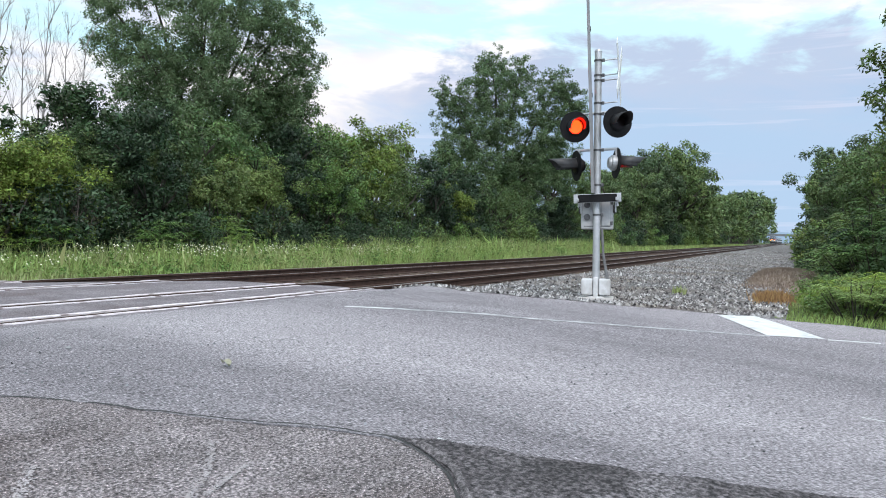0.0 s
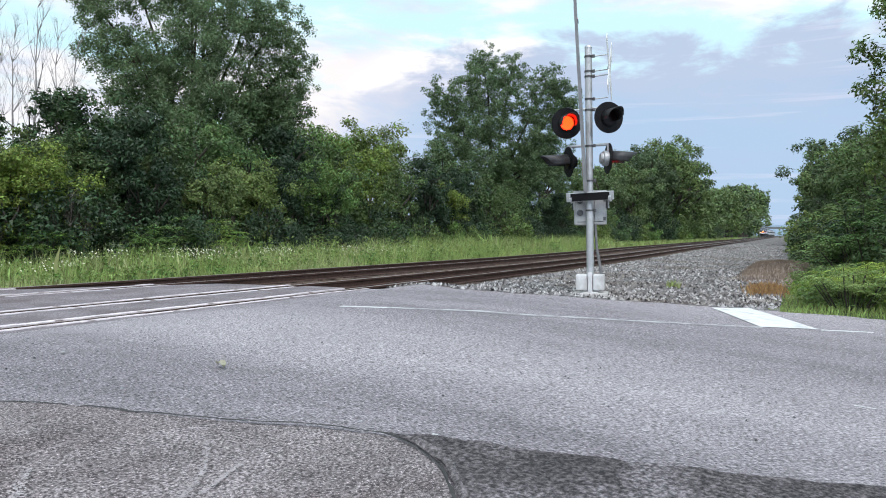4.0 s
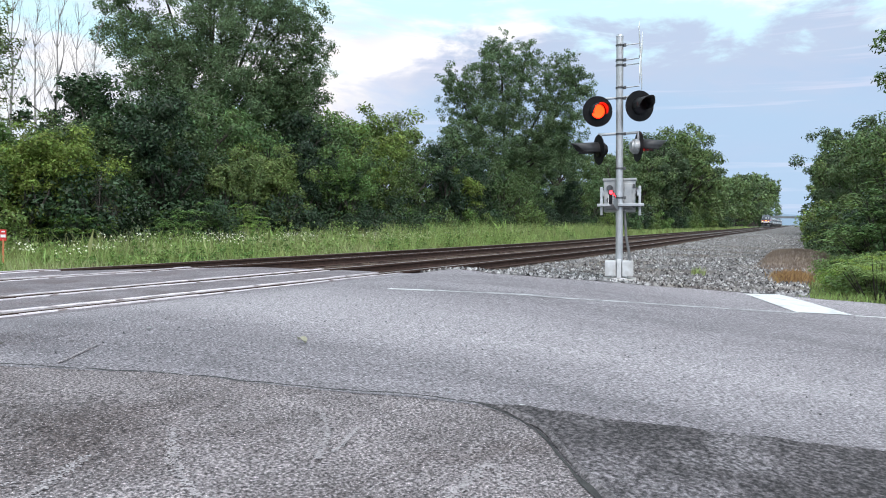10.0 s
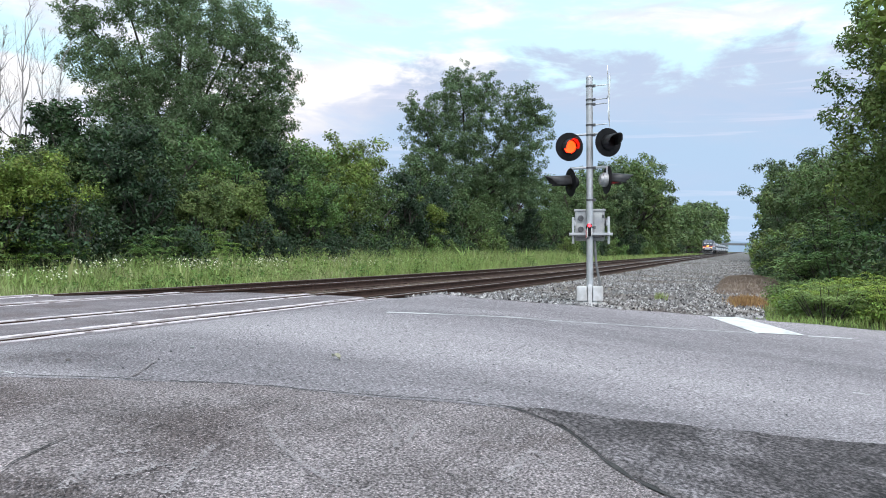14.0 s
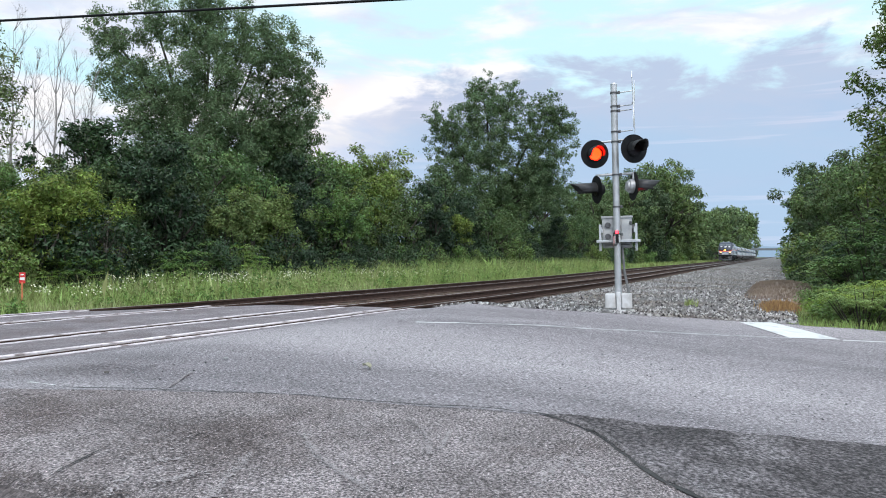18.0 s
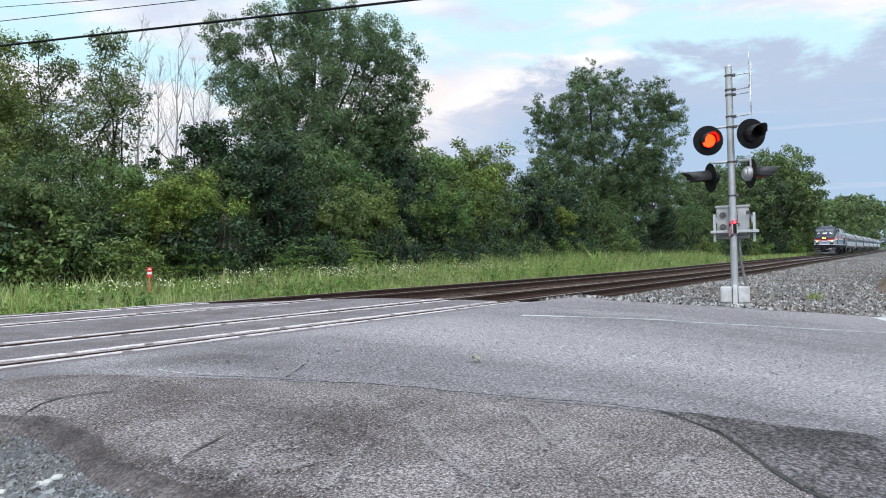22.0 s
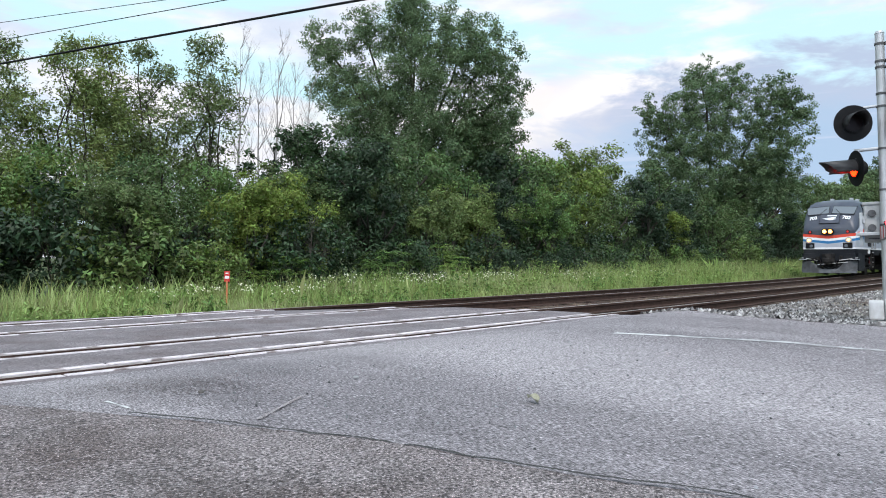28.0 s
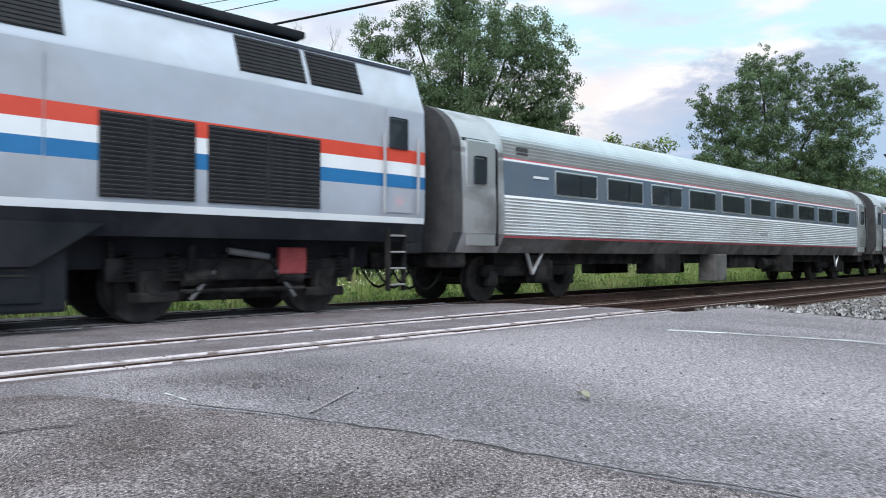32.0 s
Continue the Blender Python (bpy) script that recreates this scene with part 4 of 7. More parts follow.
def shrub_kind(name, seed, height, width, leaf, per=70, size=0.13, clumps=34, label=""):
    rng = random.Random(seed)
    ob = thing(name, (0, 0, -300), label, "shrub", "shrubs along the line")
    verts, faces, tips = [], [], []
    for k in range(7):
        a = k * 0.9 + rng.uniform(-0.3, 0.3)
        grow(rng, verts, faces, tips, Vector((0, 0, -0.2)), Vector((math.cos(a) * 0.5, math.sin(a) * 0.5, 1)).normalized(), height * 0.5, 0.03, 1)
    part("stem", obj("stem", verts, faces, M_BARK), M_BARK, ob, "thin forking woody stem")
    centres, radii = [], []
    for _ in range(clumps):
        a, r = rng.uniform(0, 6.28), width * 0.5 * math.sqrt(rng.uniform(0, 1))
        z = height * (0.12 + 0.78 * rng.uniform(0, 1) * (1 - 0.5 * (2 * r / width) ** 2))
        centres.append((r * math.cos(a), r * math.sin(a), z))
        radii.append(width * rng.uniform(0.09, 0.18))
    part("foliage", leaf_mesh("foliage", centres, radii, per, size, seed, leaf), leaf, ob)
    return ob


def dead_tree(seed, height, wood=M_DEADWOOD, label="leafless pale grey dead tree with thin branches", group="dead trees behind the treeline"):
    rng = random.Random(seed)
    ob = thing("bare_tree", (0, 0, -300), label, "tree", group)
    verts, faces, tips = [], [], []
    p, d, girth = Vector((0, 0, -0.3)), Vector((0.03, 0, 1)), 0.0095 * height if height > 5 else 0.03
    for k in range(9):
        q = p + (d + Vector((rng.uniform(-0.07, 0.07), rng.uniform(-0.07, 0.07), 0))).normalized() * height / 9
        limb(verts, faces, p, q, girth * (1 - k / 9.5), girth * (1 - (k + 1) / 9.5))
        if k > 2:
            for s in range(3):
                a = rng.uniform(0, 6.28)
                grow(rng, verts, faces, tips, q, Vector((math.cos(a) * 0.6, math.sin(a) * 0.6, 1.0)).normalized(), height * 0.15 * (1.2 - k / 9), girth * 0.2, 3 if s else 2, 0.3, 0.25)
        p = q
    part("trunk", obj("trunk", verts, faces, wood, smooth=True), wood, ob)
    return ob


BIG_LOBES = [(-6.2, 15.1, 1.3), (-3.5, 15.4, 1.4), (-5.0, 12.5, 2.0), (-0.3, 15.6, 2.2), (-0.5, 17.0, 1.1), (2.9, 14.6, 2.4), (4.7, 13.6, 1.9), (6.05, 12.2, 1.2), (5.3, 10.1, 1.8),
             (0.3, 11.6, 3.2), (-3.2, 10.4, 2.2), (3.9, 8.4, 2.7), (0.0, 7.2, 3.1), (-3.5, 7.7, 2.2), (5.6, 6.2, 1.9), (-4.6, 5.0, 1.8)]
ROUND_LOBES = [(-0.9, 17.6, 1.7), (1.6, 16.9, 1.9), (-5.1, 15.0, 1.5), (-4.2, 12.5, 2.4), (-0.5, 13.6, 3.5), (4.8, 15.0, 2.2), (6.6, 14.3, 1.4), (4.9, 11.5, 2.9), (-1.5, 8.4, 3.6), (2.7, 7.4, 3.6), (-4.7, 8.3, 2.2), (5.6, 8.2, 2.3), (0.0, 3.4, 3.2)]
KINDS = {
    "spread": spreading_tree("cottonwood_tree", 111, BIG_LOBES, 0.42, LEAF["grey"], 72, 0.07, "tall grey-green cottonwood with an open lobed crown", 1.45),
    "dome": spreading_tree("cottonwood_tree", 112, ROUND_LOBES, 0.45, LEAF["grey"], 68, 0.09, "broad grey-green cottonwood with a domed crown"),
    "bankside": spreading_tree("leafy_tree", 113, [(-2.9, 8.3, 1.5), (-0.6, 9.6, 1.8), (1.4, 10.9, 1.5), (-3.3, 6.4, 1.7), (-0.6, 7.4, 2.2), (2.5, 8.4, 1.9), (3.3, 6.0, 1.8), (-2.4, 4.3, 1.9), (1.0, 5.0, 2.3), (-2.9, 2.4, 1.6), (0.6, 2.4, 2.0), (3.0, 3.2, 1.7)], 0.26, LEAF["pale"], 62, 0.075, "tall olive-green broadleaf tree on the bank", 1.25),
    "big": tree_kind("cottonwood_tree", 11, 14.5, 9.6, LEAF["pale"], 120, 0.1, 120, 0.2, 0.1, "tall green cottonwood with gaps in its crown", 9, 0.8),
    "mid": tree_kind("leafy_tree", 13, 8.0, 6.5, LEAF["mid"], 80, 0.092, 74, 0.16, 0.15, "mid-green leafy tree in a dense treeline", 6),
    "light": tree_kind("leafy_tree", 14, 7.0, 5.5, LEAF["light"], 96, 0.088, 72, 0.14, 0.15, "yellow-green young tree in the treeline", 6),
    "fresh": tree_kind("leafy_tree", 19, 7.5, 6.0, LEAF["fresh"], 80, 0.092, 72, 0.14, 0.15, "fresh green leafy tree in the treeline", 7),
    "dark": tree_kind("leafy_tree", 15, 8.0, 5.0, LEAF["dark"], 84, 0.094, 74, 0.15, 0.15, "dark green tree in the treeline", 6),
    "far": tree_kind("leafy_tree", 16, 14.0, 12.0, LEAF["pale"], 100, 0.175, 100, 0.15, 0.04, "pale green broadleaf tree down the line", 8, 0.85),
    "distant": tree_kind("leafy_tree", 18, 14.0, 12.0, LEAF["pale"], 36, 0.34, 70, 0.15, 0.04, "green broadleaf tree far down the line", 7),
    "slim": spreading_tree("slim_tree", 17, [(0.1, 1.8, 1.1), (0.0, 3.0, 1.2), (-0.7, 4.4, 1.2), (0.6, 5.3, 1.2), (-0.4, 6.5, 1.1), (0.5, 7.4, 0.95), (-0.2, 8.3, 0.8), (0.2, 9.1, 0.55), (-0.9, 7.3, 0.6)], 0.13, LEAF["olive"], 44, 0.058, "slim olive-green tree with feathery branches"),
    "plume": spreading_tree("slim_tree", 27, [(0.0, 2.0, 1.2), (-0.9, 3.6, 1.2), (0.8, 4.6, 1.3), (-1.3, 5.8, 1.0), (0.2, 6.4, 1.2), (1.2, 7.0, 0.8), (-0.7, 7.9, 0.8), (0.3, 8.6, 0.7), (-1.5, 7.2, 0.5), (0.0, 9.7, 0.45)], 0.14, LEAF["olive"], 44, 0.062, "slim green tree with plume-like branches"),
    "bush": shrub_kind("shrub", 31, 3.2, 3.6, LEAF["mid"], 76, 0.082, 44, "dense mid-green shrub at the foot of the treeline"),
    "bushfresh": shrub_kind("shrub", 32, 2.6, 3.0, LEAF["fresh"], 80, 0.08, 40, "fresh green leafy shrub at the foot of the treeline"),
    "bushbank": shrub_kind("shrub", 35, 2.8, 3.2, LEAF["mid"], 80, 0.074, 40, "mid-green shrub on the bank beside the gravel"),
    "bushdark": shrub_kind("shrub", 33, 3.4, 3.6, LEAF["dark"], 84, 0.078, 42, "dark green shrub, its leaves darkened to stand for shade"),
    "frond": frond_shrub("sumac_shrub", 36, 2.6, 3.0, LEAF["fresh"], 30, "sumac shrub with arching green fronds"),
    "frondbright": frond_shrub("sumac_shrub", 39, 2.4, 2.8, LEAF["bright"], 30, "sumac shrub with bright green fronds at the grass edge"),
    "frondlight": frond_shrub("sumac_shrub", 38, 2.0, 2.4, LEAF["light"], 26, "sumac shrub with light green drooping fronds", 0.065),
    "frondlime": frond_shrub("sumac_shrub", 37, 1.7, 2.4, LEAF["lime"], 26, "low sumac shrub with bright yellow-green fronds", 0.06),
    "low": shrub_kind("low_shrub", 34, 1.3, 2.2, LEAF["lime"], 60, 0.05, 40, "low bright green shrub on the bank"),
    "lowdull": shrub_kind("low_shrub", 45, 1.2, 2.2, LEAF["bright"], 60, 0.055, 38, "low mid-green shrub on the bank"),
    "dead": dead_tree(41, 12.0),
    "dead2": dead_tree(42, 11.0),
    "brush": dead_tree(43, 3.0, M_BRUSHWOOD, "small bare brown sapling in front of the shrubs", "bare saplings in the treeline"),
}
TURN = random.Random(77)


def plant(kind, x, y, scale=1.0, z=None, rz=None, wide=None):
    ob = copy_thing(KINDS[kind], pose(x, y, land(x, y) - 0.05 if z is None else z, 0, 0, TURN.uniform(0, 360) if rz is None else rz))
    w = wide or scale
    ob.scale = (w, w, scale)
    return ob


# the large trees that stand out
plant("spread", 33.2, 24.1, 0.97, rz=-47, wide=0.93)
plant("dome", 64.5, 18.0, 0.97, rz=-68, wide=0.98)
plant("big", 78.5, 19.0, 0.86, rz=160)
plant("bankside", 28.0, -14.6, 1.05, rz=-100)
plant("light", 41.0, 19.0, 1.25)
plant("light", 45.5, 20.5, 1.25)
plant("slim", 58.0, 25.5, 1.1)
plant("fresh", 37.5, 18.5, 0.95)
plant("mid", 52.0, 17.0, 1.0)
plant("light", 48.0, 15.0, 0.72)
plant("fresh", 29.2, 18.0, 0.9)
plant("dark", 33.6, 18.2, 0.95)
plant("mid", 27.4, 21.5, 0.95)
plant("mid", 36.2, 22.0, 1.3)
plant("fresh", 38.6, 22.5, 1.35)
plant("light", 36.5, 16.2, 0.95)
for x, y, k, t in ((27.0, 14.2, "light", 0.66), (24.2, 14.4, "light", 0.6), (17.0, 14.4, "light", 0.6), (14.6, 14.2, "light", 0.58), (11.0, 14.6, "light", 0.55), (31.6, 14.2, "fresh", 0.62),
                   (20.5, 13.2, "frond", 0.85), (19.1, 12.5, "frond", 0.6), (22.8, 12.7, "frondbright", 0.8), (23.9, 12.9, "frondbright", 0.62), (15.2, 12.8, "frond", 0.7), (12.6, 12.9, "frondbright", 0.66), (26.7, 12.6, "bushdark", 0.55), (29.2, 12.6, "frondlight", 0.7)):
    plant(k, x, y, t)
for x, y, k, t in ((0.5, 17.5, "mid", 0.85), (3.6, 18.2, "light", 0.7), (6.4, 18.6, "mid", 0.64), (9.2, 18.0, "light", 0.6), (12.2, 18.2, "fresh", 0.6), (18.0, 18.0, "light", 0.72), (23.5, 17.6, "light", 0.76), (25.6, 18.2, "mid", 0.85), (-2.5, 17.0, "mid", 0.8), (-5.5, 17.5, "mid", 0.9), (-9, 17, "mid", 1.0)):
    plant(k, x, y, t)
for x, y, k, t in ((11.4, 19.6, "plume", 0.88), (12.9, 20.4, "slim", 0.96), (14.3, 20.2, "plume", 0.93), (17.0, 20.6, "slim", 1.05), (9.6, 20.5, "slim", 0.9)):
    plant(k, x, y, t)
plant("dark", 19.9, 18.6, 0.9)
plant("dark", 21.6, 19.2, 0.85)
for x, y, k, t in ((20.8, 26, "dead2", 0.95), (22.4, 26.5, "dead", 1.05), (23.6, 27, "dead2", 1.0), (25.0, 27, "dead", 1.08), (26.4, 27.5, "dead2", 1.05), (27.8, 28, "dead", 0.95)):
    plant(k, x, y, t)
for x, y, t in ((16.3, 12.9, 0.9), (17.0, 13.1, 0.75)):
    plant("brush", x, y, t, wide=t * 1.4)
# the treeline: a back row of shrubs coloured dark in place of shade, trees of mixed greens, then single shrubs with
# hollows between them, some coloured dark too
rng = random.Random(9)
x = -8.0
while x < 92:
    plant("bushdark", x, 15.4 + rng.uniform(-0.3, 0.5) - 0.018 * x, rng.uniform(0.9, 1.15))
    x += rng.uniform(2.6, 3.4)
x = -6.0
while x < 92:
    t = rng.uniform(0.5, 0.74) * (0.84 if x < 17 else 1.0 if x < 30 else 1.12)
    plant(rng.choice(("mid", "mid", "fresh", "light", "dark")), x, 16.2 + rng.uniform(-1.1, 1.0) - 0.02 * x, t)
    x += rng.uniform(2.3, 3.4)
x = -8.0
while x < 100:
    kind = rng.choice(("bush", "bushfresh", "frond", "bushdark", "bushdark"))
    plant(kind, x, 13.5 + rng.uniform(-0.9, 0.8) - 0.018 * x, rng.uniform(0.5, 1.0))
    x += rng.choice((1.7, 2.6, 3.6, 5.0)) * (1.0 if x < 60 else 1.4)
x = 2.0
while x < 44:
    plant(rng.choice(("mid", "dark")), x, 20.5 + rng.uniform(-1, 1.5), rng.uniform(0.6, 0.78))
    x += rng.uniform(6.5, 8.5)
# down the line on the far side of the tracks
for x, y, s in ((98, 15.5, 0.7), (108, 14.5, 0.85), (119, 14, 1.08), (130, 14, 1.25), (141, 13.5, 1.3), (155, 13.5, 1.15), (168, 13, 0.95), (182, 13, 0.88), (198, 13, 0.92), (215, 13, 0.95), (235, 13, 1.05), (258, 13, 1.15), (285, 12.5, 1.35), (315, 12.5, 1.5), (350, 12, 1.7), (395, 12, 1.9), (450, 12, 2.1), (520, 12.5, 2.3), (600, 13, 2.5), (105, 20, 0.85), (125, 20, 1.0), (150, 20, 1.05), (180, 19, 1.0), (220, 19, 1.0)):
    plant("far" if x < 150 else "distant", x, y + 6 * max(0.0, s - 1.1), s)
for x, y, s in ((960, 20, 0.62), (985, 33, 0.7), (950, -14, 0.5), (965, -28, 0.6), (990, -42, 0.7)):
    plant("distant", x, y, s)
for x in range(90, 200, 6):
    plant(rng.choice(("bush", "bushfresh", "bushdark")), x, 11.6 + rng.uniform(-0.6, 0.8), rng.uniform(1.1, 1.7))
for x in range(40, 110, 6):
    plant("bushbank", x, -8.6 - rng.uniform(0, 0.5), rng.uniform(0.8, 1.3))
# the near side of the tracks, beyond the road
for x, y, k, s in ((30.5, -14.0, "fresh", 1.1), (24.0, -14.4, "light", 1.4), (31.5, -13.6, "light", 1.0), (36, -12.8, "mid", 0.92), (41, -12.6, "light", 1.0), (47, -12.4, "mid", 1.0), (53, -12.2, "far", 0.5), (62, -12.4, "far", 0.6),
                   (72, -12.2, "far", 0.62), (84, -12.6, "far", 0.85), (97, -12.8, "far", 0.85), (112, -13, "distant", 0.85), (130, -13.5, "distant", 0.9), (150, -14, "distant", 0.95), (175, -15, "distant", 1.0), (205, -16, "distant", 1.05), (240, -17, "distant", 1.1), (290, -19, "distant", 1.2), (350, -21, "distant", 1.3),
                   (20.5, -15.5, "big", 0.75), (17.5, -16.5, "dark", 1.25), (34, -16, "big", 0.75), (28, -17, "big", 0.72)):
    plant(k, x, y, s)
for x, y, k, s in ((44, -11.6, "dead", 0.72), (47.5, -11.8, "dead2", 0.72), (25, -13.2, "dead", 0.75)):
    plant(k, x, y, s)
x = 14.5
while x < 70:
    plant(rng.choice(("bushbank", "bushfresh", "bushbank", "bushdark")), x, (-9.9 if x < 24 else -9.3) - rng.uniform(0, 1.4) - (0.6 if x < 20 else 0), rng.uniform(0.6, 0.95))
    x += rng.uniform(1.6, 2.6)
for x, y, k, t in ((25.2, -9.3, "frondbright", 1.15), (27.4, -9.5, "frondlight", 1.2), (23.2, -9.4, "frond", 1.0), (19.0, -10.8, "frondlight", 0.9)):
    plant(k, x, y, t)
for i in range(42):
    x = rng.uniform(14.4, 24)
    y = -8.05 - 2.5 * rng.uniform(0, 1)
    plant(rng.choice(("low", "lowdull", "lowdull")), x, y, rng.uniform(0.25, 0.5) + 0.12 * (-8.05 - y), wide=rng.uniform(0.45, 0.7))
for i in range(6):
    x = rng.uniform(14.5, 24)
    y = -8.1 - 2.4 * rng.uniform(0, 1)
    plant("frondlime", x, y, rng.uniform(0.4, 0.62) + 0.1 * (-8.1 - y))


# ------------------------------------------------------------------ grass
def blades(name, n, place, height, width, material, seed, label, category="grass"):
    r = np.random.RandomState(seed)
    pts = np.array([p for p in (place(r) for _ in range(n)) if p is not None])
    k = len(pts)
    h = height(pts) * r.uniform(0.55, 1.25, k)
    a = r.uniform(0, 6.28, k)
    side = np.stack([np.cos(a), np.sin(a), 0 * a], 1) * (width * r.uniform(0.6, 1.4, (k, 1)))
    lean = np.stack([r.normal(0, 0.22, k), r.normal(0, 0.22, k), np.ones(k)], 1)
    mid = pts + lean * (h * 0.55)[:, None]
    tip = pts + lean * h[:, None] + np.stack([r.normal(0, 0.12, k), r.normal(0, 0.12, k), -0.05 * np.ones(k)], 1) * h[:, None]
    verts = np.stack([pts - side, pts + side, mid + side * 0.75, tip, mid - side * 0.75], 1).reshape(-1, 3)
    o = 5 * np.arange(k)[:, None]
    faces = (o + np.array([0, 1, 2, 3, 4])).tolist()
    ob = new(name, obj(name, verts, faces, material))
    return tagged(ob, label, category, kind="stuff")


def verge(r):
    x = -4.0 + 79 * r.uniform() ** 1.25
    y0 = float(np.interp(x, [0, 5, 6.6, 8.7, 10, 12, 80], [8.5, 7.0, 6.4, 6.2, 6.3, 6.4, 6.6]))
    y = y0 + (12.8 - y0) * r.uniform() ** 0.85
    return (x, y, land(x, y) - 0.08)


blades("tall_grass", 54000, verge, lambda p: (0.74 + 0.3 * np.clip((p[:, 0] - 13) / 10, 0, 1) + 0.28 * np.clip((p[:, 0] - 29) / 5, 0, 1)) * (0.34 + 0.62 * np.clip((p[:, 1] - 6.6) / 3.2, 0, 1)) * (0.8 + 0.35 * np.sin(p[:, 0] * 1.7 + p[:, 1] * 2.3) * np.sin(p[:, 0] * 0.6 - p[:, 1])), 0.0085, M_GRASS, 51, "tall uncut grass between tracks and treeline")


def weeds(n, seed, name, leaf, size, label):
    r = np.random.RandomState(seed)
    c, rad = [], []
    while len(c) < n:
        x, y, z = verge(r)
        if noise.noise((x * 0.35, y * 0.6, seed)) < -0.05 or y < 6.8:
            continue
        h = (r.uniform(0.25, 0.6) + 0.25 * (y > 9)) * float(np.interp(x, [13, 22], [0.5, 1.0]))
        w = r.uniform(0.12, 0.26)
        for k in range(4):
            c.append((x + r.normal(0, 0.03), y + r.normal(0, 0.03), z + h * (0.45 + 0.34 * k)))
            rad.append(w * (1.0 - 0.22 * k))
    tagged(new(name, leaf_mesh(name, c, rad, 15, size, seed, leaf)), label, "weeds", kind="stuff")


weeds(3800, 61, "leafy_weeds", LEAF["lime"], 0.038, "leafy yellow-green weeds growing through the grass")
weeds(2200, 62, "leafy_weeds", LEAF["fresh"], 0.044, "darker leafy weeds growing through the grass")


def stalks(r):
    x, y, z = verge(r)
    return (x, y, z) if y > 8.2 and noise.noise((x * 0.5, y * 0.7, 3)) > 0.12 else None


blades("tall_stalks", 9000, stalks, lambda p: 0.95 + 0.25 * np.clip((p[:, 0] - 20) / 12, 0, 1), 0.006, M_STALK, 59, "tall pale seed stalks standing over the grass")


def verge_far(r):
    x = 60 + 190 * r.uniform() ** 1.3
    return (x, r.uniform(6.8, 11.5), land(x, 9) - 0.08)


blades("tall_grass", 6000, verge_far, lambda p: 0.6 * np.ones(len(p)), 0.06, M_GRASS, 52, "tall uncut grass far along the tracks")


def bank(r):
    x = 12.3 + 24 * r.uniform() ** 1.5
    y = float(np.interp(x, [12.3, 13, 16, 22, 36], [-7.4, -7.0, -7.1, -7.5, -7.9])) - 5.5 * r.uniform() ** 1.2
    if x < road_far(y) + 0.25:
        return None
    return (x, y, land(x, y) - 0.06)


blades("bank_weeds", 22000, bank, lambda p: 0.07 + 0.13 * np.clip((-7.2 - p[:, 1]) / 2, 0, 1), 0.0055, M_GRASS, 53, "bright green weeds on the roadside bank", "weeds")


def dry(r):
    return (r.normal(17.7, 0.5), r.normal(-6.9, 0.16), -0.14)


blades("dry_weeds", 1300, dry, lambda p: 0.21 * np.ones(len(p)), 0.007, M_DRYWEED, 54, "clump of orange-brown dried weeds", "weeds")


def flowers(r):
    x = 9 + 34 * r.uniform() ** 0.9
    y = 8.0 + 4.2 * r.uniform() ** 0.6
    if noise.noise((x * 0.55, y * 0.6, 0)) < 0.0:
        return None
    return (x, y, land(x, y) + r.uniform(0.45, 0.75) * (0.7 if x < 15 else 1.0))


def flower_mesh(n, seed):
    r = np.random.RandomState(seed)
    verts, faces = [], []
    for _ in range(n):
        p = flowers(r)
        if p is None:
            continue
        o, s = len(verts), r.uniform(0.01, 0.028)
        ax, ay = r.uniform(-0.5, 0.5, 2)
        for k in range(6):
            a = k * math.pi / 3
            verts.append((p[0] + s * math.cos(a), p[1] + s * math.sin(a) * 0.6, p[2] + s * math.sin(a) * 0.7 + ax * 0.01))
        faces.append(tuple(range(o, o + 6)))
    return obj("wild_flowers", verts, faces, M_FLOWER)


tagged(new("wild_flowers", flower_mesh(2600, 55)), "scattered small white wild flowers in the grass", "flowers", kind="stuff")


def tuft(r):
    return (r.normal(18.0, 0.07), r.normal(-4.95, 0.07), land(18.6, -5.0) - 0.02)


blades("gravel_weed", 60, tuft, lambda p: 0.2 * np.ones(len(p)), 0.012, M_GRASS, 58, "small green weed growing out of the gravel", "weeds")
# brown dead brush on the mound beside the shoulder
mound_v, mound_f = [], []
for i in range(29):
    for j in range(15):
        u, v = i / 28 * 2 - 1, j / 14 * 2 - 1
        x, y = 30.0 + 9.0 * u, -6.95 + 1.1 * v
        h = max(0.0, (1 - u * u) * (1 - v * v)) ** 0.7
        mound_v.append((x, y, land(x, y) - 0.08 + 0.3 * h + 0.08 * noise.noise((x, y * 2, 4)) * h))
for i in range(28):
    for j in range(14):
        mound_f.append((i * 15 + j, (i + 1) * 15 + j, (i + 1) * 15 + j + 1, i * 15 + j + 1))
tagged(new("earth_mound", obj("earth_mound", mound_v, mound_f, M_EARTH, smooth=True)), "low mound of brown dead brush and soil", "mound", kind="structure")


def mound_grass(r):
    u, v = r.uniform(-1, 1), r.uniform(-1, 1)
    x, y = 30.0 + 9.0 * u, -6.95 + 1.1 * v
    return (x, y, land(x, y) - 0.1 + 0.28 * max(0.0, (1 - u * u) * (1 - v * v)) ** 0.7)


blades("dead_brush", 6500, mound_grass, lambda p: 0.13 * np.ones(len(p)), 0.009, M_EARTH, 56, "brown dead stalks covering the mound", "brush")
for k in KINDS.values():
    for o in (*k.children_recursive, k):
        bpy.data.objects.remove(o)


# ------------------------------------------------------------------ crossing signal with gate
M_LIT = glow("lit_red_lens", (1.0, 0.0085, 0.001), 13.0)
M_ARMLAMP = glow("lit_arm_lens", (1.0, 0.03, 0.045), 3.0)
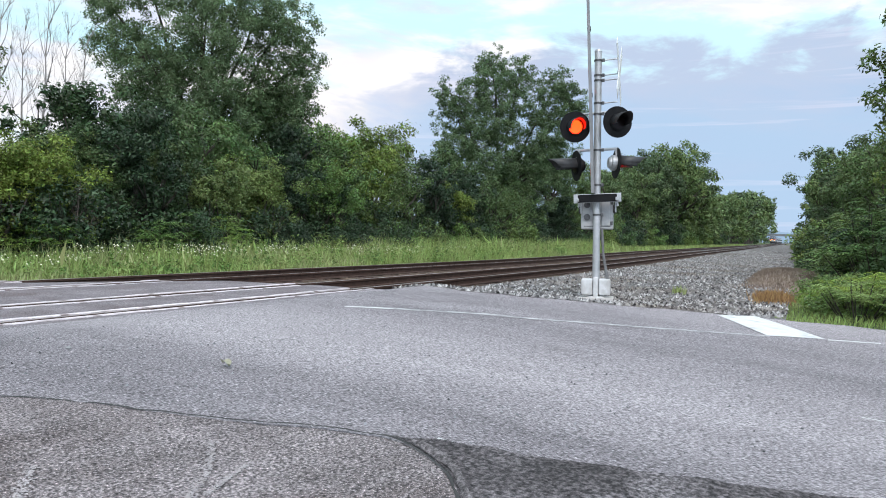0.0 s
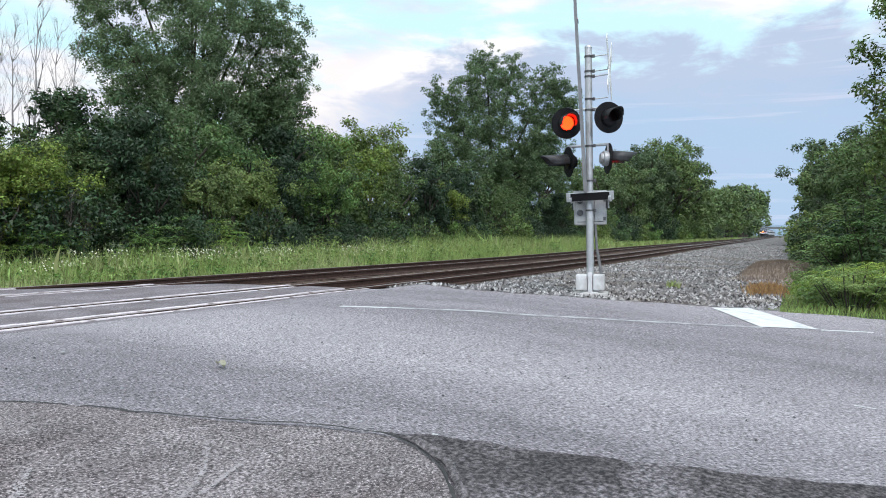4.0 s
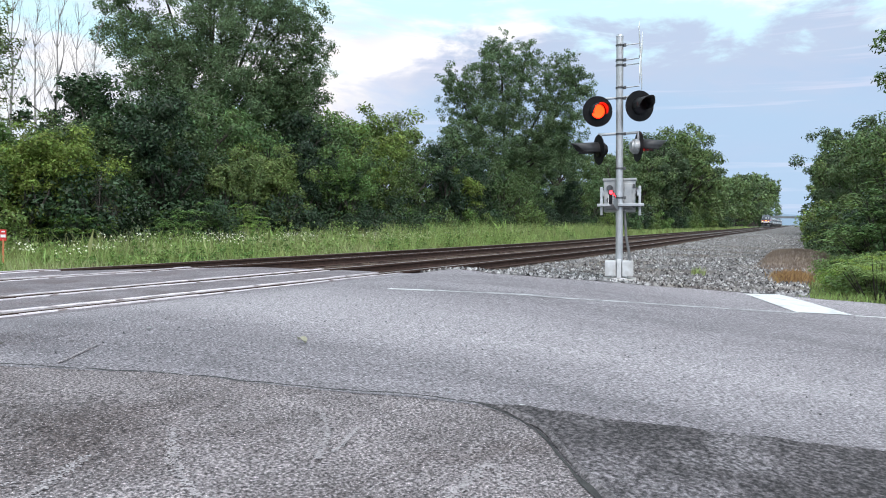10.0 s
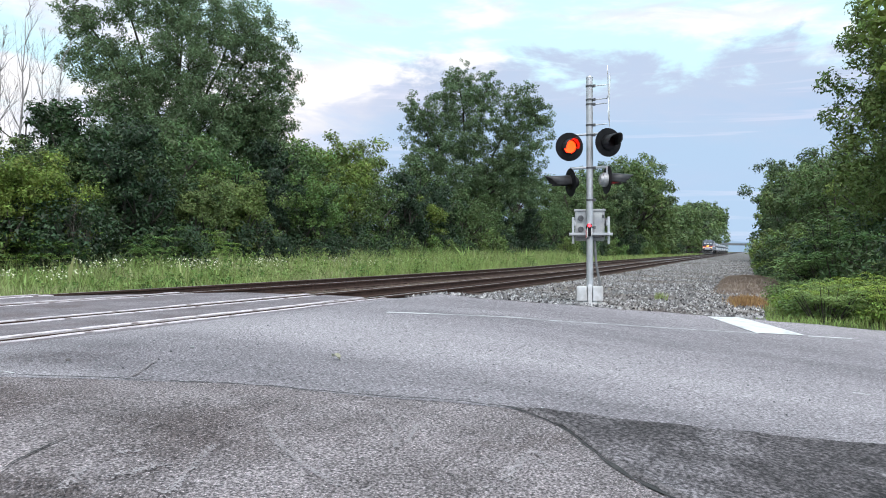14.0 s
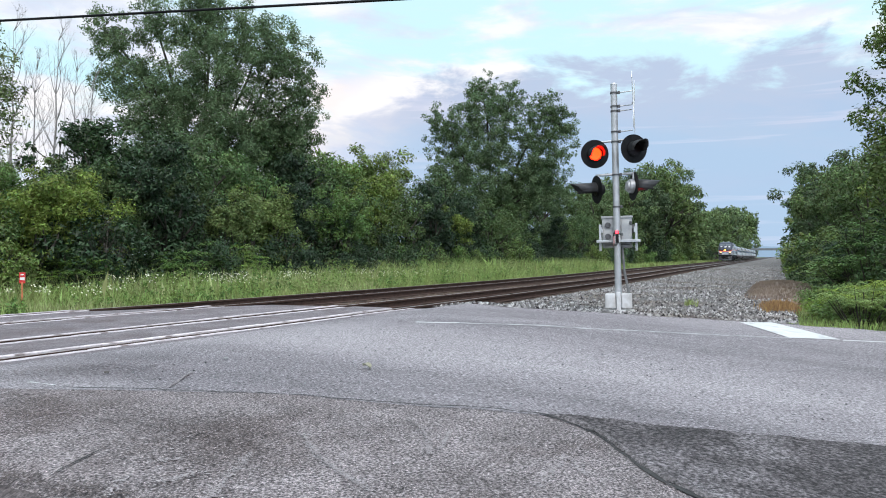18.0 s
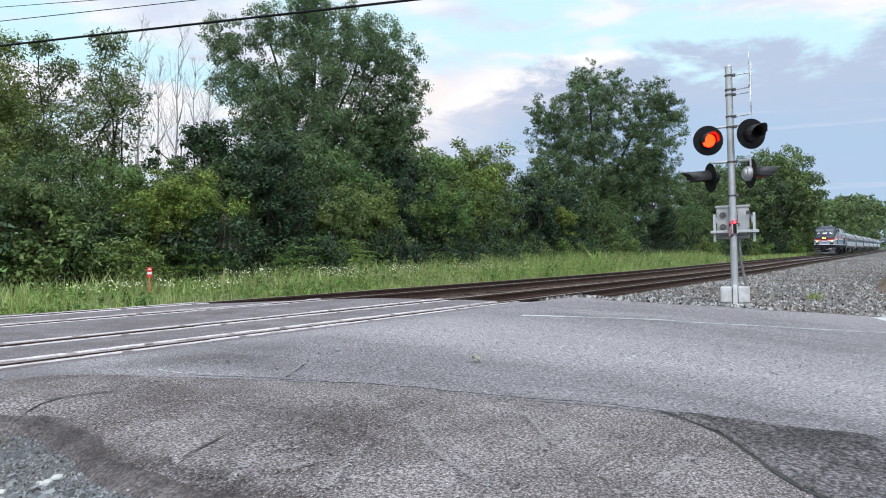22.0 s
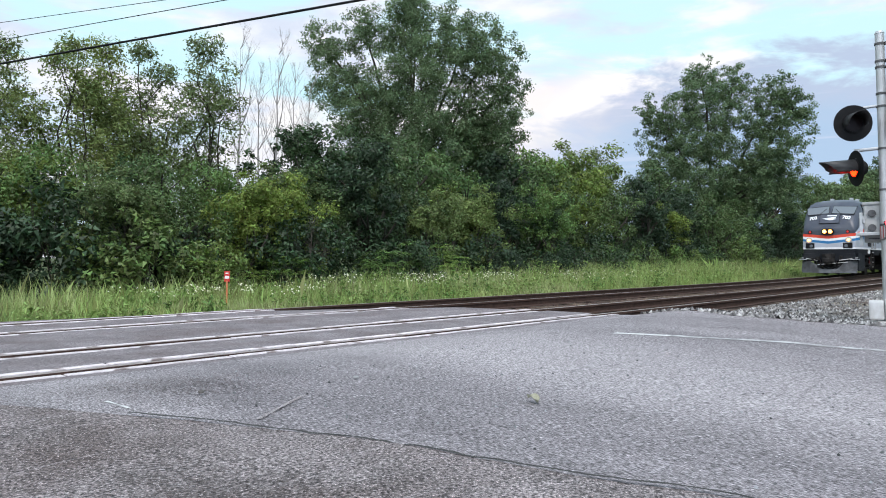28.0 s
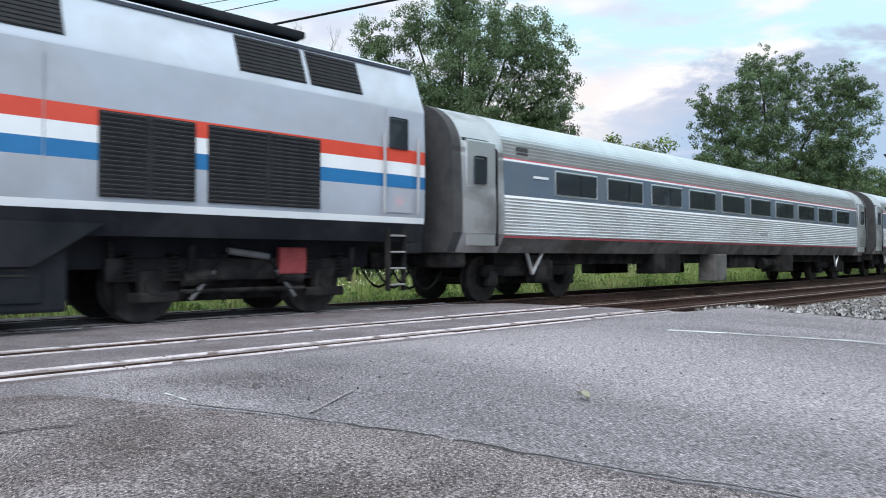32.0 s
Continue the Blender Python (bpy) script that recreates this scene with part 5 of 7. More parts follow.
M_HOOD = surf("hood_paint", (0.03, 0.03, 0.031), (0.045, 0.045, 0.046), 8.0, 0.45, spec=0.3)
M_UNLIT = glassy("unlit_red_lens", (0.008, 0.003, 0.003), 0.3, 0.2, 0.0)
M_REDPAINT = surf("red_paint", (0.5, 0.03, 0.03), (0.62, 0.05, 0.045), 6.0, 0.5, bump=0.05)
M_WHITEPAINT = surf("white_paint", (0.72, 0.72, 0.7), (0.8, 0.8, 0.79), 6.0, 0.55, stain=(0.6, 0.59, 0.56), sscale=2.0)
M_BASEBOX = surf("weathered_white_casting", (0.5, 0.5, 0.5), (0.6, 0.6, 0.6), 6.0, 0.6, stain=(0.42, 0.41, 0.4), sscale=4.0)
M_CONCRETE = surf("concrete", (0.36, 0.34, 0.32), (0.48, 0.46, 0.44), 7.0, 0.9, bump=0.5, bscale=40)
M_CABLE = surf("cable_rubber", (0.1, 0.1, 0.1), (0.16, 0.16, 0.16), 8.0, 0.7)

SIGNAL_AT = (14.83, -3.87)
signal = thing("crossing_signal", (*SIGNAL_AT, -0.12), "galvanised level-crossing signal mast with flashing red lamps and a gate", "crossing signal", rz=191.3)
signal.matrix_basis = pose(*SIGNAL_AT, -0.12, 0, 0, 191.3) @ pose(0, 0, 0, 1.3, 0, 0) @ Matrix.Scale(0.984, 4)
mast = part("mast", rod((0, 0, 0.0), (0, 0, 4.84), 0.072, 0.068, 20), M_GALV, signal)
part("mast_cap", rod((0, 0, 4.835), (0, 0, 4.87), 0.074, 0.06, 20), M_GALV, signal)
foundation = box(0.62, 0.66, 0.12, (0, 0, 0.0), 0.02)
part("foundation", foundation, M_CONCRETE, signal, "rough stained concrete footing")
for s in (-1, 1):
    part("base_box", box(0.3, 0.22, 0.31, (0.02, s * 0.165, 0.26), 0.03), M_BASEBOX, signal, "white junction box at the mast's foot")
flange = box(0.34, 0.09, 0.4, (0.03, 0, 0.25), 0.012)
box(0.4, 0.3, 0.03, (0, 0, 0.065), 0.005, flange)
part("base_flange", flange, M_BASEBOX, signal, "white cast mast base")


M_CLAMP = surf("dark_clamp_steel", (0.06, 0.06, 0.062), (0.13, 0.13, 0.132), 9.0, 0.5, metal=0.5)


def clamp_ring(z, name="clamp"):
    b = disc_solid(0.08, 0.036, (0, 0, z), "z", 18)
    box(0.05, 0.05, 0.06, (0.02, 0.1, z), 0.008, b)
    return part(name, b, M_CLAMP, signal, "dark clamp band round the mast")


for z in (4.66, 4.37, 4.27, 3.83, 3.62, 2.92, 2.24, 1.66):
    clamp_ring(z)
# crossbuck, seen nearly edge-on: two crossed boards on four brackets
for z in (4.66, 4.37, 4.27, 3.83):
    part("bracket", rod((0.0, 0.07, z), (0.0, 0.37, z + 0.02), 0.012, n=8), M_GALV, signal)
buck = part("crossbuck", box(0.03, 0.03, 0.05, (0, 0.375, 4.42), 0.004), M_GALV, signal, "white crossbuck boards on edge")
for a, dx in ((42, 0.0), (-42, 0.012)):
    m = Matrix.Rotation(radians(-4), 4, "Z") @ Matrix.Rotation(radians(a), 4, "Y")
    part("board", box(0.23, 0.008, 1.36, (0.0, 0.395 + dx, 4.42), 0.0, rot=m), M_WHITEPAINT, buck, "white crossbuck board")
LENSES = []


def lamp(name, at, turn, tilt, phase, aim):
    """A flashing lamp: black background disc, housing, hood and a lens. Local x of the lamp points where it shines."""
    m = pose(*at, 0, 0, turn) @ pose(0, 0, 0, 0, tilt, 0)
    bg = part(name, disc_solid(0.3, 0.012, (0, 0, 0), "x", 36, bevel=0.003), M_BLACK, signal, "round black lamp background with a hooded red lens")
    bg.matrix_basis = m
    house = disc_solid(0.15, 0.1, (-0.055, 0, 0), "x", 28, bevel=0.012)
    disc_solid(0.11, 0.06, (-0.125, 0, 0), "x", 24, house, 0.015)
    part("housing", house, M_GALV if aim == "away" else M_BLACK, bg, "round metal lamp housing")
    rim = disc_solid(0.165, 0.03, (0.02, 0, 0), "x", 36, bevel=0.006)
    part("rim", rim, M_BLACK, bg)
    # hood: a tapering half tube over the lens
    verts, faces, n = [], [], 16
    reach = 0.48 if at[2] > 3 else 0.58
    for k in range(n + 1):
        a = math.pi * (-0.12 + 1.24 * k / n)
        for r, l in ((0.155, 0.03), (0.148, reach - 0.16 * abs(math.cos(a)) ** 2 * (1.0 if math.sin(a) > 0 else 1.4))):
            verts += [(l, r * math.cos(a), r * math.sin(a) * 0.98)]
    for k in range(n):
        faces.append((2 * k, 2 * k + 1, 2 * k + 3, 2 * k + 2))
    hood = new("hood", obj("hood", verts, faces, M_HOOD, smooth=True))
    hood.parent = bg
    so = hood.modifiers.new("thickness", "SOLIDIFY")
    so.thickness = 0.006
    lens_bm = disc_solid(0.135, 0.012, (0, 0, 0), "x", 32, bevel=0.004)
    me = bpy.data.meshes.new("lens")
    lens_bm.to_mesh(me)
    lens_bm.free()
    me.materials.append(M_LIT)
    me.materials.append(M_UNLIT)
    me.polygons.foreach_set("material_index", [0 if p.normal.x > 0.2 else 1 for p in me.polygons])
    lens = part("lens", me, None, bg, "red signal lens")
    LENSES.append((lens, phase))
    return bg


part("crossarm", rod((0, -0.42, 3.62), (0, 0.4, 3.66), 0.024, n=10), M_GALV, signal)
part("crossarm", rod((0, -0.42, 2.92), (0, 0.4, 2.94), 0.028, n=10), M_GALV, signal)
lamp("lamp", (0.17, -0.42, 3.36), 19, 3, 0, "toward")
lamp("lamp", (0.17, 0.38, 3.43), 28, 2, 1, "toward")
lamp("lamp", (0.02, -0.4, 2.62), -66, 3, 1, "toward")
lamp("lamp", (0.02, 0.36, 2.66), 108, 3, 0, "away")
for y0, y1, z0, z1 in ((-0.4, -0.42, 3.62, 3.42), (0.38, 0.38, 3.65, 3.5), (-0.36, -0.38, 2.92, 2.76), (0.36, 0.36, 2.94, 2.8)):
    part("hanger", rod((0.02, y0, z0), (0.06, y1, z1), 0.022, n=8), M_GALV, signal)
# gate mechanism behind the mast
mech = part("gate_mechanism", box(0.42, 0.62, 0.64, (-0.3, 0.0, 1.7), 0.03), M_ALU, signal, "grey gate mechanism box")
for z in (1.86, 1.62):
    part("bolt_cap", disc_solid(0.062, 0.05, (-0.07, -0.19, z), "x", 16, bevel=0.01), M_CLAMP, mech, "dark round bolt cap")
part("door_seam", box(0.006, 0.014, 0.56, (-0.088, 0.04, 1.7)), M_CLAMP, mech)
part("door_seam", box(0.006, 0.5, 0.012, (-0.088, 0.0, 1.44)), M_CLAMP, mech)
for z in (1.5, 1.9):
    part("hinge", box(0.03, 0.05, 0.07, (-0.08, 0.28, z), 0.008), M_CLAMP, mech)
for e in (-1, 1):
    part("shaft_collar", disc_solid(0.09, 0.05, (-0.2, e * 0.335, 1.78), "y", 18, bevel=0.01), M_CLAMP, mech, "dark collar on the gate shaft")
part("lid", box(0.46, 0.66, 0.05, (-0.3, 0.0, 2.03), 0.015), M_ALU, mech)
part("door_rib", box(0.02, 0.16, 0.5, (-0.08, 0.17, 1.7), 0.008), M_ALU, mech)
part("conduit", rod((-0.05, 0.1, 1.4), (-0.02, 0.13, 0.9), 0.026, n=10), M_CABLE, signal)
cable = rod((-0.02, 0.13, 0.9), (0.0, 0.2, 0.5), 0.03, n=10)
rod((0.0, 0.2, 0.5), (0.0, 0.25, 0.2), 0.03, n=10, bm=cable)
part("conduit", cable, M_CABLE, signal, "grey flexible cable conduit")
# the gate arm lies along local x when down; only its end shows from the road
ARM_L = 4.9
arm_bm = bmesh.new()
v0 = [(0.05, -0.03, -0.11), (0.05, 0.03, -0.11), (0.05, 0.03, 0.11), (0.05, -0.03, 0.11)]
v1 = [(ARM_L, -0.022, -0.055), (ARM_L, 0.022, -0.055), (ARM_L, 0.022, 0.055), (ARM_L, -0.022, 0.055)]
a0, a1 = [arm_bm.verts.new(v) for v in v0], [arm_bm.verts.new(v) for v in v1]
for i in range(4):
    arm_bm.faces.new((a0[i], a0[(i + 1) % 4], a1[(i + 1) % 4], a1[i]))
arm_bm.faces.new(a0[::-1])
arm_bm.faces.new(a1)
bmesh.ops.recalc_face_normals(arm_bm, faces=arm_bm.faces)
gate_arm = part("gate_arm", arm_bm, surf("dull_arm_metal", (0.17, 0.175, 0.18), (0.23, 0.235, 0.24), 4, 0.6), signal, "grey gate arm with red and white bands and small lamps")
part("end_cap", box(0.012, 0.05, 0.12, (ARM_L + 0.004, 0, 0), 0.003), M_BLACK, gate_arm, "black open end of the arm")
for e in ((0, 0.028, 0, 0.006, 0.13), (0, -0.028, 0, 0.006, 0.13)):
    part("end_rim", box(0.014, 0.006, 0.13, (ARM_L + 0.006, e[1], 0), 0.0), M_WHITEPAINT, gate_arm)
for k in range(9):
    x = 0.5 + k * 0.48
    h = 0.22 - 0.11 * x / ARM_L
    part("band", box(0.24, 0.003, h - 0.012, (x, -(0.0315 - 0.008 * x / ARM_L), 0)), M_REDPAINT if k % 2 == 0 else M_WHITEPAINT, gate_arm)
for x in (ARM_L - 0.15, ARM_L * 0.66, ARM_L * 0.4):
    gl = part("arm_lamp", box(0.09, 0.07, 0.08, (x, 0, 0.12 - 0.04 * x / ARM_L), 0.012), M_BLACK, gate_arm, "small gate arm lamp")
    part("arm_lens", disc_solid(0.025, 0.012, (x + 0.05, 0, 0.135 - 0.04 * x / ARM_L), "x", 16), M_ARMLAMP, gate_arm, "glowing red gate lamp lens")
# the arm hangs below its pivot in a frame with two counterweight bars
for o in [gate_arm, *gate_arm.children]:
    o.data.transform(Matrix.Translation((0.23, 0, -0.28)))
part("crossbar", box(0.17, 0.9, 0.055, (0.18, 0.08, -0.28), 0.008), M_GALV, gate_arm, "steel crossbar that carries the arm")
part("crossbar_plate", box(0.15, 0.74, 0.006, (0.18, 0.08, -0.311)), M_BLACK, gate_arm, "black underside of the crossbar")
for e, l in ((-0.29, 0.56), (0.45, 0.58)):
    part("counterweight_bar", box(0.06, 0.05, l, (0.15, e, -0.2), 0.008), M_GALV, gate_arm, "grey upright counterweight bar")
    part("counterweight_pin", rod((0.02, e, 0.0), (0.15, e * 0.95, 0.0), 0.03, n=8), M_GALV, gate_arm)
    part("side_lever", box(0.3, 0.03, 0.08, (0.05, e * 0.9 + 0.01, -0.06), 0.008), M_GALV, gate_arm)

# ------------------------------------------------------------------ small things
marker = thing("marker_post", (11.15, 9.55, land(11.1, 9.5) - 0.12), "small red and white warning marker post in the grass", "marker post")
part("post", rod((0, 0, 0), (0, 0, 0.78), 0.022, n=10), surf("orange_post", (0.5, 0.14, 0.06), (0.6, 0.2, 0.1), 5, 0.6), marker, "orange plastic post")
plate = part("plate", box(0.016, 0.13, 0.26, (0, 0, 0.88), 0.006), M_REDPAINT, marker, "red plate with a white panel")
plate.matrix_basis = pose(0, 0, 0, 0, 0, 52)
part("panel", box(0.004, 0.1, 0.065, (-0.011, 0, 0.86)), M_WHITEPAINT, plate)
part("panel", box(0.004, 0.07, 0.03, (-0.011, 0, 0.96)), M_WHITEPAINT, plate)


def small_stone(x, y, s, material, label, seed):
    bm = bmesh.new()
    bmesh.ops.create_icosphere(bm, subdivisions=2, radius=s)
    for v in bm.verts:
        v.co *= 1 + 0.35 * noise.noise(v.co * (2.2 / s) + Vector((seed, 0, 0)))
        v.co.z *= 0.6
    me = bpy.data.meshes.new("stone")
    bm.to_mesh(me)
    bm.free()
    me.materials.append(material)
    ob = new("stone", me)
    ob.matrix_basis = pose(x, y, land(x, y) + 0.016 + s * 0.3, 0, 0, seed * 40)
    return tagged(ob, label, "stone", "stones on the pavement")


M_CHALK = surf("pale_stone", (0.42, 0.41, 0.4), (0.58, 0.57, 0.55), 20, 0.9, bump=0.5, bscale=60)
small_stone(4.62, -2.46, 0.02, surf("grey_stone", (0.22, 0.22, 0.22), (0.3, 0.3, 0.29), 20, 0.9, bump=0.5), "small pale stone lying on the road", 1)
small_stone(3.63, -2.15, 0.019, surf("dark_stone", (0.08, 0.07, 0.065), (0.15, 0.14, 0.13), 20, 0.9, bump=0.5), "small dark stone lying on the road", 2)
for n, (x, y, r) in enumerate(((1.61, -3.27, 0.03), (1.54, -3.3, 0.032), (1.24, -3.67, 0.032), (1.61, -3.87, 0.022), (1.42, -3.12, 0.022), (1.42, -3.73, 0.02), (1.38, -3.91, 0.02), (1.55, -3.22, 0.016))):
    chip = small_stone(x, y, r, M_CHALK, "white broken stone among slate gravel", n + 3)
    chip.location.z = pit_z(x, y) + r * 0.35
# a curled leaf on the road
lv, lf = [], []
for i in range(9):
    for j in range(5):
        u, v = i / 8 * 2 - 1, j / 4 * 2 - 1
        w = (1 - u * u) ** 0.6 * 0.045
        lv.append((u * 0.05, v * w * 0.6 + 0.006 * math.sin(3 * u), 0.018 + 0.02 * v * v + 0.014 * math.sin(2.5 * u + 1)))
for i in range(8):
    for j in range(4):
        lf.append((i * 5 + j, (i + 1) * 5 + j, (i + 1) * 5 + j + 1, i * 5 + j + 1))
leaf = new("fallen_leaf", obj("fallen_leaf", lv, lf, surf("fallen_leaf", (0.26, 0.25, 0.17), (0.42, 0.41, 0.33), 20, 0.7, sheer=0.2), smooth=True))
leaf.matrix_basis = pose(4.88, -3.75, land(4.88, -3.75) + 0.005, 0, 0, 70)
tagged(leaf, "curled green-yellow fallen leaf on the asphalt", "leaf")


# overhead cables
def wire(p, q, r, sag, label):
    cu = bpy.data.curves.new("overhead_cable", "CURVE")
    cu.dimensions, cu.bevel_depth, cu.bevel_resolution = "3D", r, 2
    sp = cu.splines.new("POLY")
    n = 40
    sp.points.add(n)
    for i in range(n + 1):
        s = i / n
        c = Vector(p).lerp(Vector(q), s)
        sp.points[i].co = (c.x, c.y, c.z - sag * 4 * s * (1 - s), 1)
    cu.materials.append(M_BLACK)
    me_src = bpy.data.objects.new("temp", cu)
    me = bpy.data.meshes.new_from_object(me_src)
    bpy.data.objects.remove(me_src)
    return tagged(new("overhead_cable", me), label, "cable", "overhead cables")


# road bridge and hills far down the line
M_FARCON = surf("far_concrete", (0.13, 0.138, 0.145), (0.18, 0.187, 0.195), 0.2, 0.9)
bridge = thing("road_bridge", (880, 0, 0), "grey concrete road bridge over the tracks far away", "bridge")
part("deck", box(10, 170, 1.5, (0, 0, 12.4), 0.1), M_FARCON, bridge)
part("parapet", box(0.4, 170, 0.9, (-4.9, 0, 13.5), 0.05), M_FARCON, bridge)
for y in (-34, -13, 17, 40):
    part("pier", box(6, 1.4, 10, (0, y, 7.0), 0.1), M_FARCON, bridge)
for y in (-68, 72):
    part("abutment", box(14, 40, 11, (0, y, 7.0), 0.3), M_SOIL, bridge)
# distance haze is mixed into the hills' flat blue colour
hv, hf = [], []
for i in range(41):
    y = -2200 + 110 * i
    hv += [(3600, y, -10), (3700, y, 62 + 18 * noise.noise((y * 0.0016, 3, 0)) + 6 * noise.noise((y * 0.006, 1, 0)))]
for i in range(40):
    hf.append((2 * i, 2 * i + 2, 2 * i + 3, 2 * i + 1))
tagged(new("backdrop_hills", obj("backdrop_hills", hv, hf, surf("haze_tinted_hills", (0.16, 0.22, 0.28), (0.19, 0.25, 0.31), 0.002, 0.95))), "hills on the horizon with haze put into their blue colour", "hills", kind="structure")
wire((1.9, 40, 6.5), (24.6, -40, 6.5), 0.03, 0.0, "thick black overhead cable above the crossing")
wire((1.4, 40, 7.3), (25.5, -36, 7.3), 0.011, 0.0, "thin overhead wire above the crossing")
wire((-1.0, 40, 7.7), (24.5, -22, 7.7), 0.009, 0.0, "thin overhead wire above the crossing")


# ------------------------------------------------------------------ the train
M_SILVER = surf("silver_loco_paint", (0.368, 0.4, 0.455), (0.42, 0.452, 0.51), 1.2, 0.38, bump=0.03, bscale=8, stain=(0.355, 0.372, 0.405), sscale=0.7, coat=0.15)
# paler tone than the sides, for the slopes above them
M_PALE = surf("pale_upper_body", (0.475, 0.52, 0.58), (0.525, 0.57, 0.635), 1.2, 0.4, stain=(0.43, 0.465, 0.5), sscale=0.9, coat=0.15)
M_SLATE = surf("slate_nose_paint", (0.034, 0.041, 0.06), (0.046, 0.054, 0.078), 1.5, 0.45, stain=(0.056, 0.062, 0.08), sscale=1.3, coat=0.2)
M_STRIPE_R = surf("red_stripe", (0.6, 0.06, 0.035), (0.66, 0.08, 0.045), 2, 0.45, coat=0.1)
M_STRIPE_W = surf("white_stripe", (0.74, 0.75, 0.76), (0.8, 0.81, 0.82), 2, 0.45, coat=0.1)
M_STRIPE_B = surf("blue_stripe", (0.018, 0.145, 0.34), (0.026, 0.17, 0.38), 2, 0.45, coat=0.1)
M_SKIRT = surf("black_underframe", (0.008, 0.0095, 0.013), (0.014, 0.016, 0.02), 2, 0.7, stain=(0.022, 0.023, 0.026), sscale=1.2, bump=0.1, spec=0.15)
M_GRIME = surf("grimy_truck", (0.006, 0.0058, 0.0058), (0.018, 0.0172, 0.0172), 4, 0.85, bump=0.4, bscale=20, stain=(0.036, 0.033, 0.031), sscale=2.5, spec=0.15)
M_PILOT = surf("grey_pilot", (0.07, 0.076, 0.084), (0.115, 0.122, 0.13), 2, 0.6, stain=(0.045, 0.045, 0.047), sscale=1.5, bump=0.1)
M_SLAT = surf("louvre_slat", (0.03, 0.03, 0.032), (0.055, 0.055, 0.058), 4, 0.55)
M_LOUVRE = surf("black_louvre", (0.012, 0.012, 0.013), (0.028, 0.028, 0.03), 4, 0.6)
M_WINDOW = glassy("cab_window_glass", (0.03, 0.036, 0.042), 0.04, 0.5, 0.0)
# paler copy of the window glass; its base colour imitates reflected sky
M_WINDOW_LIT = glassy("sky_tinted_glass", (0.13, 0.147, 0.165), 0.06, 0.45, 0.0)
M_HEADLIGHT = glow("headlight", (1.0, 0.36, 0.07), 5.0)
M_BULB = glow("headlight_bulb", (1.0, 0.28, 0.03), 25.0)
M_DITCH = glow("ditch_light", (1.0, 0.36, 0.07), 3.5)
M_STEEL = surf("wheel_steel", (0.03, 0.027, 0.026), (0.06, 0.055, 0.052), 6, 0.6, metal=0.4)
M_CHROME = surf("bright_handrail", (0.44, 0.43, 0.42), (0.54, 0.53, 0.52), 6, 0.35, metal=0.7)
M_RUSTRED = surf("faded_red_box", (0.22, 0.04, 0.042), (0.3, 0.06, 0.06), 5, 0.8)
M_STAINLESS = surf("stainless_fluting", (0.68, 0.7, 0.715), (0.77, 0.79, 0.805), 0.9, 0.28, metal=0.75, stain=(0.66, 0.67, 0.675), sscale=0.6)
M_STAINLESS_LOW = surf("dulled_stainless", (0.72, 0.735, 0.75), (0.8, 0.815, 0.83), 0.9, 0.3, metal=0.5, stain=(0.66, 0.66, 0.66), sscale=0.8)
M_BAND = surf("blue_grey_band", (0.09, 0.12, 0.16), (0.115, 0.15, 0.19), 1.0, 0.4, stain=(0.12, 0.14, 0.16), sscale=0.8)
M_REDLINE = surf("thin_red_line", (0.4, 0.07, 0.09), (0.48, 0.1, 0.12), 2, 0.5)
M_DOORGREY = surf("coach_end_grey", (0.46, 0.465, 0.47), (0.55, 0.555, 0.56), 1.5, 0.36, metal=0.6, stain=(0.3, 0.3, 0.3), sscale=1.2)
M_SILL = surf("dirty_coach_sill", (0.13, 0.125, 0.12), (0.2, 0.192, 0.185), 2.0, 0.6, metal=0.3, stain=(0.08, 0.072, 0.066), sscale=1.5)
M_DIAPHRAGM = surf("diaphragm_rubber", (0.042, 0.042, 0.044), (0.07, 0.07, 0.07), 3, 0.8)
M_LETTER = surf("dark_lettering", (0.04, 0.042, 0.045), (0.06, 0.062, 0.065), 5, 0.5)
M_YELLOW = surf("yellow_ribbon", (0.62, 0.48, 0.06), (0.7, 0.56, 0.1), 5, 0.5)
M_TEAL = surf("emblem_sky", (0.2, 0.42, 0.5), (0.5, 0.68, 0.74), 7.0, 0.5)
M_EMBLEM_GREEN = surf("emblem_green", (0.03, 0.14, 0.1), (0.1, 0.3, 0.2), 12.0, 0.5)
M_NUMBER = surf("white_number", (0.78, 0.79, 0.8), (0.82, 0.83, 0.84), 5, 0.5)

WHEELS = []            # wheelset, its centre, radius


def writing(text, size, material, parent, m, name="lettering", bold=0.0, depth=0.004, label=""):
    cu = bpy.data.curves.new(name, "FONT")
    cu.body, cu.size, cu.extrude, cu.offset, cu.align_x, cu.align_y = text, size, depth, bold, "CENTER", "CENTER"
    temp = bpy.data.objects.new("temp", cu)
    me = bpy.data.meshes.new_from_object(temp)
    bpy.data.objects.remove(temp)
    me.materials.clear()
    me.materials.append(material)
    ob = part(name, me, material, parent, label)
    ob.matrix_basis = m
    return ob


